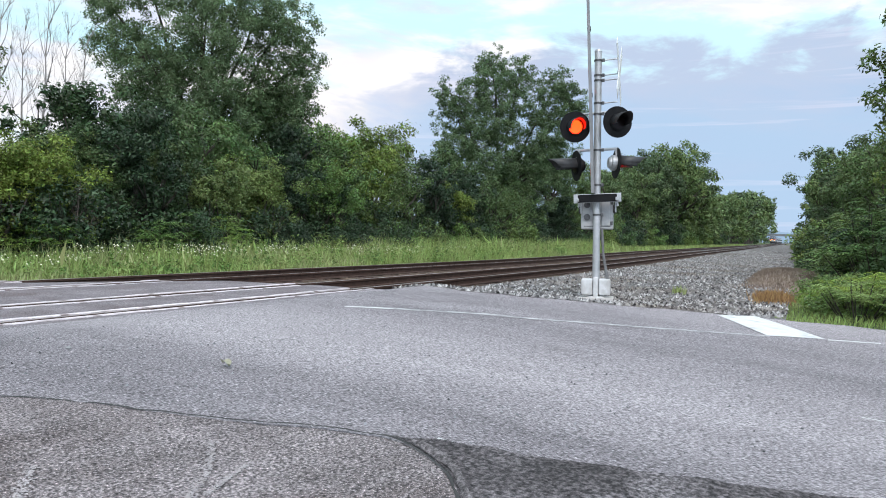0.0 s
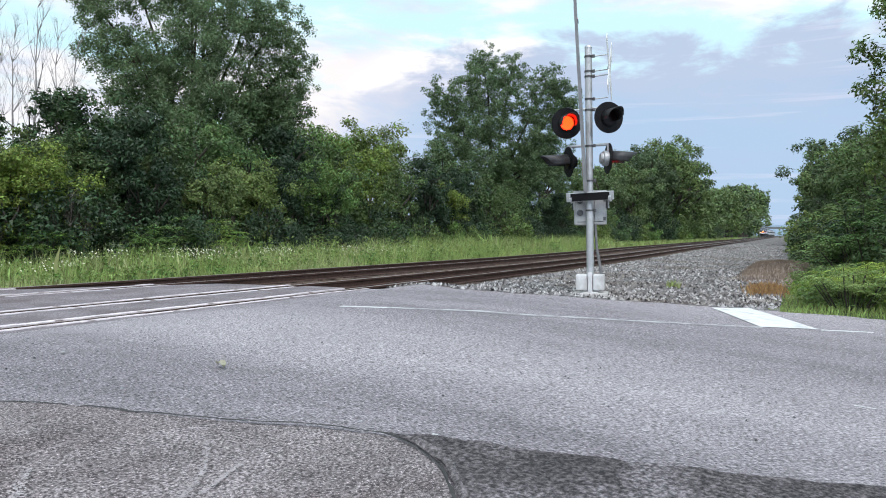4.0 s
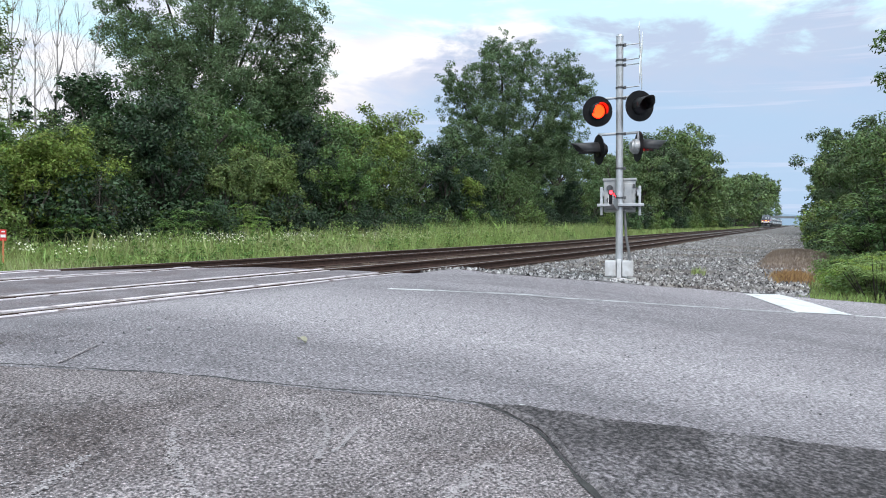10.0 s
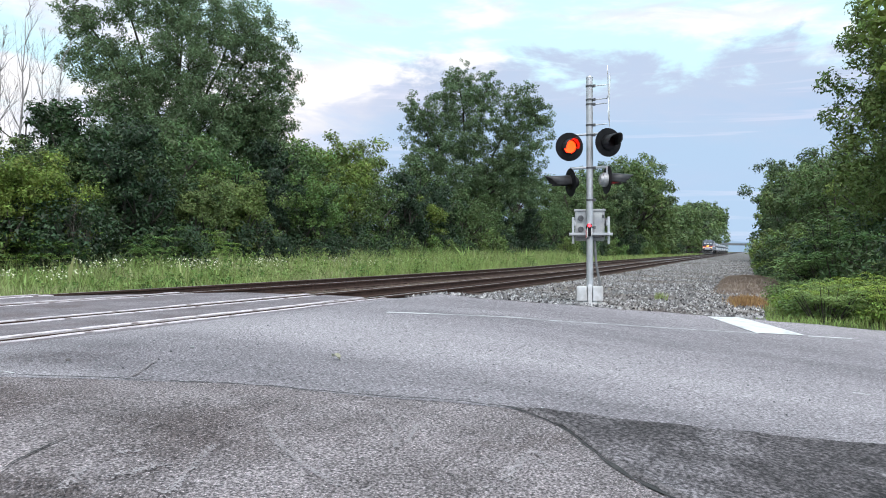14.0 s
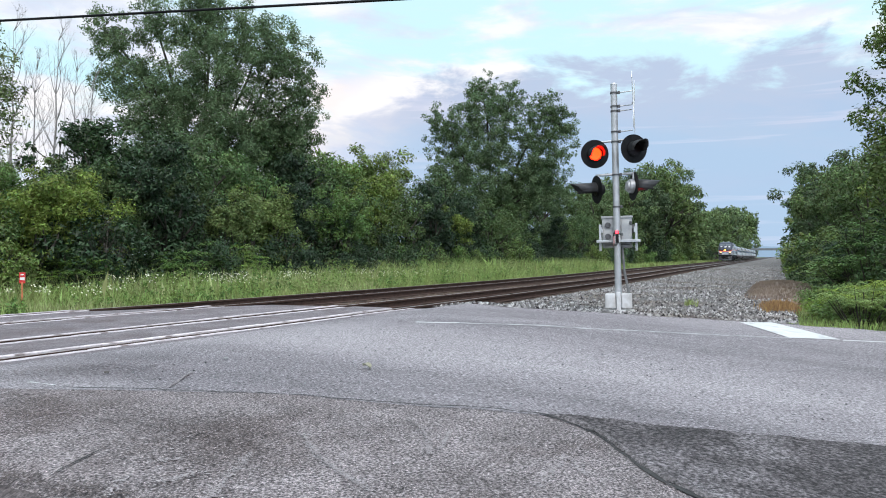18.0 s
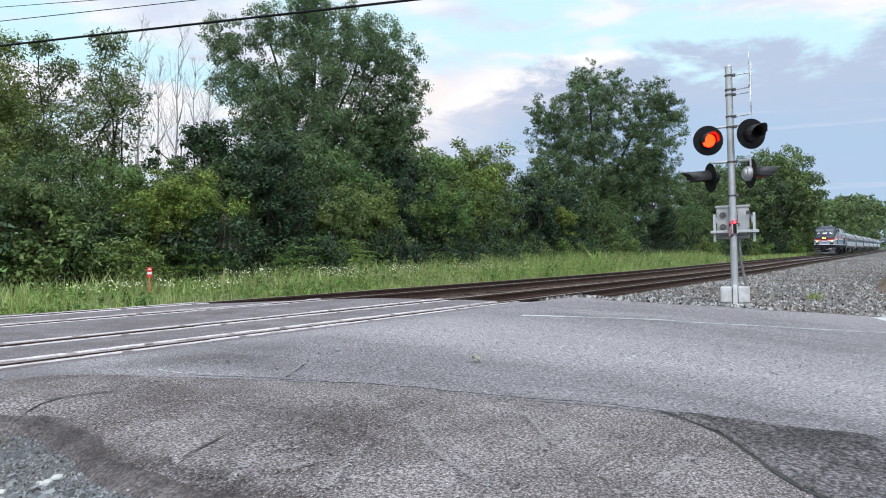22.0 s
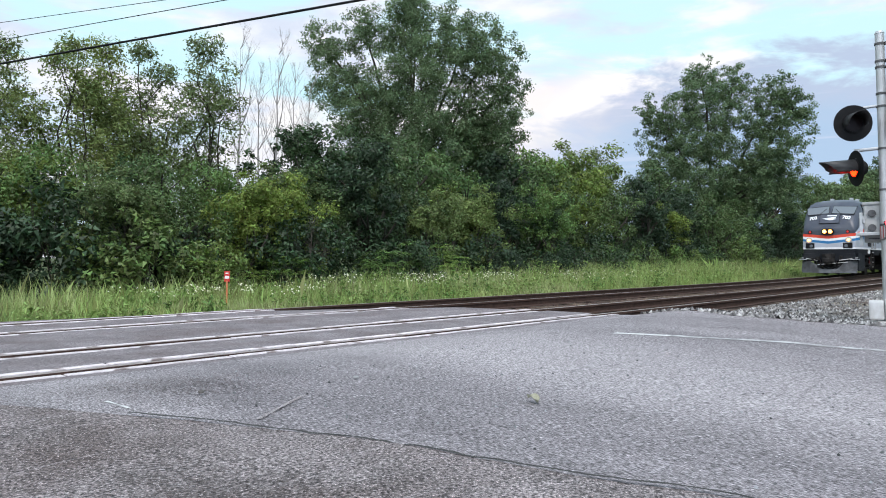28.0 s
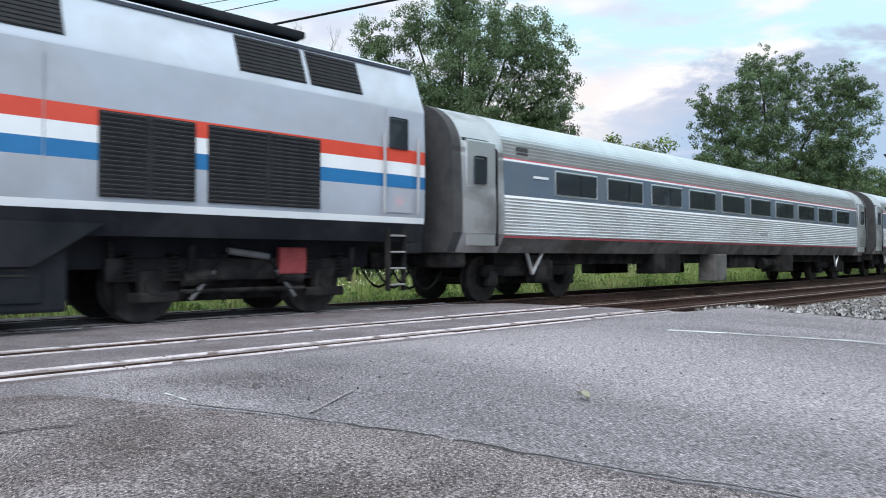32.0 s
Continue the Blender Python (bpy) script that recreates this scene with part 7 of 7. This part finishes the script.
    snow.faces.new([snow.verts.new((5.28 + x, s * 1.538, z)) for x, z in ((-0.07, 2.53), (0.02, 2.66), (0.1, 2.555), (0.03, 2.5))])
    part("emblem_snow", snow, M_NUMBER, oval)
    rib = bmesh.new()
    arc = [[rib.verts.new((5.28 + 0.42 * u, s * 1.54, 2.11 + 0.1 * u * u + d)) for d in (-0.06, 0.06)] for u in (-1, -0.5, 0, 0.5, 1)]
    for a, b in zip(arc, arc[1:]):
        rib.faces.new((a[0], a[1], b[1], b[0]))
    part("ribbon", rib, M_YELLOW, oval)
    part("tank_gauge", box(0.24, 0.012, 0.34, (10.14, s * 1.535, 1.74), 0.01), M_BLACK, loco, "black fuel gauge recess")
    for x in (7.6, 14.2):
        part("panel_seam", box(0.012, 0.004, 1.5, (x, s * 1.527, 2.5)), M_DOORGREY, loco)
    sk = bmesh.new()
    rim = [(5.9, 1.3), (14.9, 1.3), (14.1, 0.78), (7.0, 0.78)]
    outer, inner_v = [sk.verts.new((x, s * 1.5, z)) for x, z in rim], [sk.verts.new((x, s * 1.42, z)) for x, z in rim]
    sk.faces.new(outer)
    sk.faces.new(inner_v[::-1])
    for i in range(4):
        sk.faces.new((outer[i], inner_v[i], inner_v[(i + 1) % 4], outer[(i + 1) % 4]))
    bmesh.ops.recalc_face_normals(sk, faces=sk.faces)
    part("side_skirt", sk, M_SKIRT, loco, "deep black side skirt with sloping ends")
roofline = sweep([(-0.03, -0.02), (0.03, -0.02), (0.03, 0.03), (-0.03, 0.03)], [(3.2, 1.24, 4.09), (LL - 0.1, 1.24, 4.09)])
part("roof_edge", roofline, M_SLATE, loco)
part("roof_edge", sweep([(-0.03, -0.02), (0.03, -0.02), (0.03, 0.03), (-0.03, 0.03)], [(3.2, -1.24, 4.09), (LL - 0.1, -1.24, 4.09)]), M_SLATE, loco)
for x, l, w in ((11.6, 1.6, 1.5), (16.6, 3.2, 1.7)):
    part("roof_fan", box(l, w, 0.12, (x, 0, 4.43), 0.04), M_SKIRT, loco, "dark roof fan hood")
for x, y in ((3.6, -0.5), (3.6, 0.5), (4.6, -0.6)):
    part("horn", box(0.35, 0.16, 0.14, (x, y, 4.41), 0.03), M_GALV, loco)
part("antenna", rod((5.0, 0.3, 4.32), (5.0, 0.3, 4.72), 0.02, n=6), M_BLACK, loco)
part("underframe", box(17.6, 1.9, 0.55, (10.6, 0, 1.0), 0.05), M_SKIRT, loco)
# underframe: tanks, boxes, trucks
part("fuel_tank", box(1.9, 2.4, 0.55, (11.1, 0, 0.56), 0.1), M_GRIME, loco, "grimy fuel tank")
part("air_tank", rod((7.6, -1.1, 0.5), (9.2, -1.1, 0.5), 0.24, n=20), M_GRIME, loco)
part("air_tank", rod((7.6, 1.1, 0.5), (9.2, 1.1, 0.5), 0.24, n=20), M_GRIME, loco)
bat = part("battery_box", box(2.3, 2.84, 0.95, (13.35, 0, 0.72), 0.04), M_SKIRT, loco, "dark equipment box with panel doors")
for s in (-1, 1):
    for x in (12.65, 13.75):
        part("panel_door", box(0.95, 0.03, 0.72, (x, s * 1.425, 0.72), 0.01), M_SKIRT, bat)
        for k in range(5):
            part("vent_slot", box(0.3, 0.02, 0.025, (x + 0.15, s * 1.442, 0.68 + 0.06 * k)), M_GRIME, bat)
for tx in (4.35, 17.0):
    truck = part("truck", box(3.9, 0.16, 0.32, (tx, -1.02, 0.72), 0.05), M_GRIME, loco, "grimy truck side frame with springs")
    part("side_frame", box(3.9, 0.16, 0.32, (tx, 1.02, 0.72), 0.05), M_GRIME, truck)
    part("transom", box(1.0, 2.0, 0.4, (tx, 0, 0.75), 0.05), M_GRIME, truck)
    part("traction_motor", box(3.4, 1.2, 0.5, (tx, 0, 0.5), 0.08), M_GRIME, truck)
    for s in (-1, 1):
        for dx in (-1.3715, 1.3715):
            part("axle_box", box(0.36, 0.2, 0.4, (tx + dx, s * 1.06, 0.52), 0.05), M_GRIME, truck)
            for e in (-0.3, 0.3):
                sp, n = bmesh.new(), 60
                turns = [[sp.verts.new((tx + dx + e + (0.075 + 0.018 * math.cos(b)) * math.cos(i * 0.63), s * 1.06 + (0.075 + 0.018 * math.cos(b)) * math.sin(i * 0.63), 0.6 + 0.006 * i + 0.018 * math.sin(b))) for b in (0, 1.57, 3.14, 4.71)] for i in range(n)]
                for a, b in zip(turns, turns[1:]):
                    for k in range(4):
                        sp.faces.new((a[k], b[k], b[(k + 1) % 4], a[(k + 1) % 4]))
                bmesh.ops.recalc_face_normals(sp, faces=sp.faces)
                part("spring", sp, M_GRIME, truck)
            part("damper", rod((tx + dx + 0.5, s * 1.12, 0.5), (tx + dx + 0.56, s * 1.12, 1.05), 0.045, n=10), M_GRIME, truck)
        part("brake_box", box(0.46, 0.12, 0.4, (tx + 0.75, s * 1.16, 0.84), 0.02), M_RUSTRED, truck, "faded red equipment box")
        for e in (-1, 1):
            part("brake_cylinder", rod((tx + e * 0.55, s * 1.1, 0.62), (tx + e * 0.95, s * 1.1, 0.6), 0.11, n=14), M_GRIME, truck, "round brake cylinder")
            part("brake_link", rod((tx + e * 0.5, s * 1.14, 0.7), (tx + e * 0.84, s * 1.12, 0.3), 0.03, n=6), M_CABLE, truck)
            part("brake_shoe", box(0.1, 0.12, 0.36, (tx + e * 0.82, s * 0.8, 0.45), 0.02), M_GRIME, truck)
            part("pedestal", box(0.7, 0.1, 0.14, (tx + e * 1.3715, s * 1.14, 0.36), 0.03), M_GRIME, truck)
            part("bearing_cap", disc_solid(0.13, 0.06, (tx + e * 1.3715, s * 1.17, 0.51), "y", 16, bevel=0.02), M_GRIME, truck, "round bearing cap")
            part("air_hose", rod((tx + e * 0.3, s * 1.16, 0.95), (tx + e * 0.55, s * 1.14, 0.66), 0.02, n=6), M_BLACK, truck)
        part("lateral_damper", rod((tx - 0.3, s * 1.15, 0.98), (tx + 0.35, s * 1.15, 0.9), 0.05, n=10), M_CABLE, truck)
        part("sand_pipe", rod((tx - 1.9, s * 1.1, 1.1), (tx - 1.75, s * 0.85, 0.18), 0.03, n=8), M_GRIME, truck)
        part("brake_rod", rod((tx - 1.0, s * 1.12, 0.42), (tx + 1.0, s * 1.12, 0.42), 0.035, n=8), M_GRIME, truck)
    for dx in (-1.3715, 1.3715):
        wheelset(loco, tx + dx, 0.508)
cp = box(0.7, 0.28, 0.3, (LL + 0.3, 0, 0.82), 0.04)
part("coupler", cp, M_GRIME, loco)
for k in range(4):
    hose = bmesh.new()
    last = None
    for i in range(9):
        u = i / 8
        p = (LL + 0.05 + 1.1 * u, -0.9 + 0.45 * k, 0.85 - 0.55 * math.sin(math.pi * u))
        if last:
            rod(last, p, 0.025, n=6, bm=hose)
        last = p
    part("jumper_hose", hose, M_BLACK, loco)

# ---- coaches: fluted stainless cars
CL, CGAP = 25.4, 0.3


def coach_profile():
    """One side from sill to roof ridge as (y, z, band): flutes are real ridges."""
    pts = [(1.38, 0.98, "skirt"), (1.5, 1.22, "skirt"), (1.53, 1.27, "red")]
    pts += [(1.535, 1.31, "low")]
    z = 1.31
    for k in range(11):
        y = 1.54 + 0.01 * math.sin(k / 11 * math.pi)
        pts += [(y + 0.026, z + 0.026, "low"), (y, z + 0.058, "low")]
        z += 0.064
    pts += [(1.565, 2.04, "white"), (1.555, 2.09, "band"), (1.53, 2.74, "band"), (1.525, 2.76, "white"), (1.52, 2.8, "red"), (1.51, 2.83, "high")]
    n = 20
    for k in range(1, n + 1):
        a = k / n
        y = 1.5 * math.cos(a * math.pi / 2) ** 0.78
        zz = 2.84 + 0.98 * math.sin(a * math.pi / 2) ** 1.05
        if k < 19:
            pts += [(y + 0.034, zz - 0.014, "high"), (y, zz, "high")]
        else:
            pts.append((max(0.0, y), zz, "high"))
    return pts


PROFILE = coach_profile()
CMATS = [M_SILL, M_REDLINE, M_STAINLESS_LOW, M_STRIPE_W, M_BAND, M_STAINLESS]
CSLOT = {"skirt": 0, "red": 1, "low": 2, "white": 3, "band": 4, "high": 5}


def build_coach():
    coach = thing("passenger_coach", (0, 0, 0), "fluted stainless passenger coach with a blue-grey window band", "passenger coach", "train coaches")
    verts, faces, slots = [], [], []
    ring = [(-y, z, b) for y, z, b in PROFILE] + [(y, z, b) for y, z, b in PROFILE[:-1]][::-1]
    xs = [1.75, CL - 1.75]
    for x in xs:
        for y, z, b in ring:
            verts.append((x, y, z))
    n = len(ring)
    for j in range(n - 1):
        b = ring[j][2] if ring[j][0] < 0 else ring[j + 1][2]
        faces.append((j, n + j, n + j + 1, j + 1))
        slots.append(CSLOT[b])
    faces.append((n - 1, 2 * n - 1, n, 0))
    slots.append(0)
    body = part("body", obj("body", verts, faces, CMATS, slots=slots), None, coach)
    # smooth grey vestibule ends with a door each side
    for e, x0, x1 in ((0, 0.35, 1.76), (1, CL - 1.76, CL - 0.35)):
        prof = [(y, z) for y, z, b in PROFILE[::2]]
        loop = [(-y, z) for y, z in prof] + [(y, z) for y, z in prof[:-1]][::-1]
        end = sweep([(y * 0.995, z) for y, z in loop], [(x0, 0, 0), (x1, 0, 0)])
        ve = part("vestibule", end, M_DOORGREY, coach, "smooth grey vestibule end")
        cap = sweep([(y * 1.004, z + 0.004) for y, z in loop], [((x0 - 0.01) if e == 0 else (x1 - 0.22), 0, 0), ((x0 + 0.22) if e == 0 else (x1 + 0.01), 0, 0)])
        part("end_cap", cap, M_DIAPHRAGM, ve, "dark end frame of the coach")
        for s in (-1, 1):
            dr = part("vestibule_door", box(0.8, 0.05, 1.95, ((x0 + x1) / 2 + (0.05 if e == 0 else -0.05), s * 1.525, 2.08), 0.02), M_STAINLESS, ve, "narrow vestibule door")
            part("door_window", box(0.34, 0.03, 0.52, ((x0 + x1) / 2, s * 1.553, 2.5), 0.05), M_WINDOW, ve, "small rounded door window")
            arch = bmesh.new()
            xa, xb = (x0 + x1) / 2 - 0.42, (x0 + x1) / 2 + 0.48
            rod((xb, s * 1.55, 1.1), (xb, s * 1.53, 2.9), 0.035, n=8, bm=arch)
            rod((xb, s * 1.53, 2.9), (xb - 0.2, s * 1.48, 3.05), 0.035, n=8, bm=arch)
            rod((xb - 0.2, s * 1.48, 3.05), (xa, s * 1.48, 3.05), 0.035, n=8, bm=arch)
            part("door_surround", arch, M_BLACK, ve, "black door seal")
        xf = x0 - 0.16 if e == 0 else x1 + 0.16
        dia = box(0.5, 1.5, 2.5, (xf, 0, 2.2), 0.1)
        part("diaphragm", dia, M_DIAPHRAGM, ve, "dark gangway diaphragm")
        part("coupler", box(0.9, 0.26, 0.28, (xf, 0, 0.8), 0.04), M_GRIME, coach)
        part("end_step", box(0.5, 2.7, 0.3, (x0 + 0.3 if e == 0 else x1 - 0.3, 0, 0.85), 0.04), M_GRIME, coach)
        for y in (-0.5, 0.5):
            part("roof_vent", box(0.5, 0.22, 0.1, ((x0 + 2.4) if e == 0 else (x1 - 2.4), y * 1.6, 3.62), 0.03), M_BLACK, coach, "black roof vent")
            part("roof_vent", box(0.5, 0.22, 0.1, ((x0 + 3.3) if e == 0 else (x1 - 3.3), y * 1.6, 3.62), 0.03), M_BLACK, coach, "black roof vent")
    # window pairs in the dark band
    xw = 3.35
    while xw < CL - 4.0:
        for s in (-1, 1):
            fr = part("window_frame", box(1.56, 0.02, 0.54, (xw + 0.8, s * 1.548, 2.43), 0.02), M_STAINLESS, coach, "bright window frame")
            part("pane", box(1.49, 0.012, 0.47, (xw + 0.8, s * 1.556, 2.43), 0.02), M_WINDOW, fr, "dark window pane reflecting trees")
            part("mullion", box(0.03, 0.014, 0.46, (xw + 0.95, s * 1.56, 2.43)), M_BLACK, fr)
        xw += 1.97
    for s in (-1, 1):
        part("name_plate", box(0.5, 0.004, 0.05, (2.9, s * 1.552, 2.5)), M_STRIPE_W, coach, "small pale lettering strip")
        part("side_vent", box(0.36, 0.03, 0.16, (2.35, s * 1.5, 2.98), 0.02), M_DIAPHRAGM, coach)
        part("side_badge", box(0.6, 0.012, 0.12, (14.2, s * 1.56, 1.62), 0.01), M_DOORGREY, coach)
    # underfloor
    part("centre_sill", box(CL - 4, 2.2, 0.3, (CL / 2, 0, 0.88), 0.03), M_GRIME, coach)
    for x, l, y, h in ((8.4, 1.4, -1.15, 0.5), (11.2, 0.75, -1.3, 0.75), (13.4, 1.8, -1.0, 0.4), (16.4, 0.9, -1.25, 0.55), (9.4, 1.7, 1.1, 0.55), (13.2, 1.5, 1.2, 0.6)):
        part("underfloor_box", box(l, 0.5, h, (x, y, 0.98 - h / 2), 0.03), M_GRIME if h < 0.7 else M_SILL, coach, "underfloor equipment box")
    part("air_tank", rod((14.9, -1.1, 0.72), (16.4, -1.1, 0.72), 0.2, n=16), M_GRIME, coach)
    for tx in (3.25, CL - 3.25):
        tr = part("truck", box(3.1, 0.14, 0.24, (tx, -1.0, 0.62), 0.05), M_GRIME, coach, "coach truck with disc wheels")
        part("side_frame", box(3.1, 0.14, 0.24, (tx, 1.0, 0.62), 0.05), M_GRIME, tr)
        part("bolster", box(0.7, 2.5, 0.3, (tx, 0, 0.8), 0.05), M_GRIME, tr)
        part("brake_unit", box(2.6, 1.2, 0.4, (tx, 0, 0.52), 0.08), M_GRIME, tr)
        for s in (-1, 1):
            part("spring_seat", box(0.62, 0.3, 0.5, (tx + 0.1, s * 1.16, 0.6), 0.08), M_GRIME, tr)
            brace = rod((tx - 0.55, s * 1.3, 1.1), (tx - 0.32, s * 1.3, 0.55), 0.04, n=8)
            rod((tx + 0.1, s * 1.3, 1.1), (tx - 0.32, s * 1.3, 0.55), 0.04, n=8, bm=brace)
            part("brace", brace, M_DOORGREY, tr)
            for dx in (-1.295, 1.295):
                part("axle_box", box(0.3, 0.16, 0.3, (tx + dx, s * 1.02, 0.46), 0.04), M_GRIME, tr)
        for dx in (-1.295, 1.295):
            wheelset(coach, tx + dx, 0.457, keyed=False)
    return coach


coaches = [build_coach()]
for k in range(5):
    coaches.append(copy_thing(coaches[0], pose(0, 0, 0)))


# ------------------------------------------------------------------ motion
NOSE = [(0, 417), (6, 336.6), (13, 242.8), (20, 149), (23, 108.8), (24, 97), (25, 86), (26, 73.5), (27, 60), (28, 45.5), (29, 29.5), (29.5, 21.95), (30, 14.89), (30.5, 8.4), (31, 2.12), (31.5, -4.11), (32, -10.36)]
TRACK_Y = RAILS[2] + 0.7175
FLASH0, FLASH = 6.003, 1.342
GATE = [(0, 89), (3.5, 89), (4.1, 76), (4.8, 53), (5.5, 35), (6, 30), (6.5, 25), (7, 21), (7.5, 17), (8, 12.5), (8.5, 9), (9, 4.5), (9.5, 0.9), (10, -0.5), (10.5, -0.8), (32, -0.8)]


def nose_at(t):
    ts, xs = zip(*NOSE)
    return float(np.interp(t, ts, xs))


def on_track(x):
    return pose(x, TRACK_Y, rise(x + 10))


def hung(a):
    """Angle of the hung arm whose tip is as high as that of a plain arm at angle a."""
    if a > 36:
        return a
    rise_to = 4.9 * math.sin(radians(a)) - 0.3
    best = min(range(-60, 900), key=lambda k: abs(5.13 * math.sin(radians(k / 10)) - 0.28 * math.cos(radians(k / 10)) - rise_to))
    return best / 10


def motions():
    # the train, car by car, along the far track
    times = [i * 0.5 for i in range(65)]
    smoothed = {t: float(np.mean([nose_at(max(0, min(32, t + d))) + (0 if 0 <= t + d <= 32 else (t + d - (0 if t + d < 0 else 32)) * (-13.4 if t + d < 0 else -12.5)) for d in (-0.6, -0.3, 0, 0.3, 0.6)])) for t in times}
    walk(loco, [(t, on_track(smoothed[t])) for t in times])
    for k, coach in enumerate(coaches):
        back = LL + 0.3 + k * (CL + CGAP)
        walk(coach, [(t, on_track(smoothed[t] + back)) for t in times])
    # the locomotive's wheels roll with the way it goes
    for ws, at, r in WHEELS:
        rows, last = [], None
        for i in range(321):
            t = i / 10
            x = float(np.interp(t, times, [smoothed[s] for s in times]))
            turn = math.degrees((x - 417) / r)
            if last is None or abs(turn - last) > 55 or i == 320:
                rows.append((t, pose(*at, 0, turn % 360, 0)))
                last = turn
        walk(ws, rows)
    # the gate comes down
    walk(gate_arm, [(t, pose(-0.15, -0.06, 1.8, 0, -hung(a), 0) @ pose(0, 0, 0, 0, 0, 0.65 - 2.6 * min(1.0, a / 40))) for t, a in GATE])
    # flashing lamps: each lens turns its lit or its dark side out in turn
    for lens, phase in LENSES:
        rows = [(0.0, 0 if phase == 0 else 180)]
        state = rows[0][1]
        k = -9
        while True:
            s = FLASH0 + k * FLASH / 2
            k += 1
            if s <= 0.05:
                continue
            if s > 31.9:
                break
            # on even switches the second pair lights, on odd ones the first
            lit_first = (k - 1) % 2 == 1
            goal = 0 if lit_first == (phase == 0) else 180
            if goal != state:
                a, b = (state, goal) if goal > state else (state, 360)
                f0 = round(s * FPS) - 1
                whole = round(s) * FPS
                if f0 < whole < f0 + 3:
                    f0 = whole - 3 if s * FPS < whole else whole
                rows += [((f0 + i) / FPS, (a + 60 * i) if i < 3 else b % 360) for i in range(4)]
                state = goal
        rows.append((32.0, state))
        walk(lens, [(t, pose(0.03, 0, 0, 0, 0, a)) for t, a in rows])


motions()
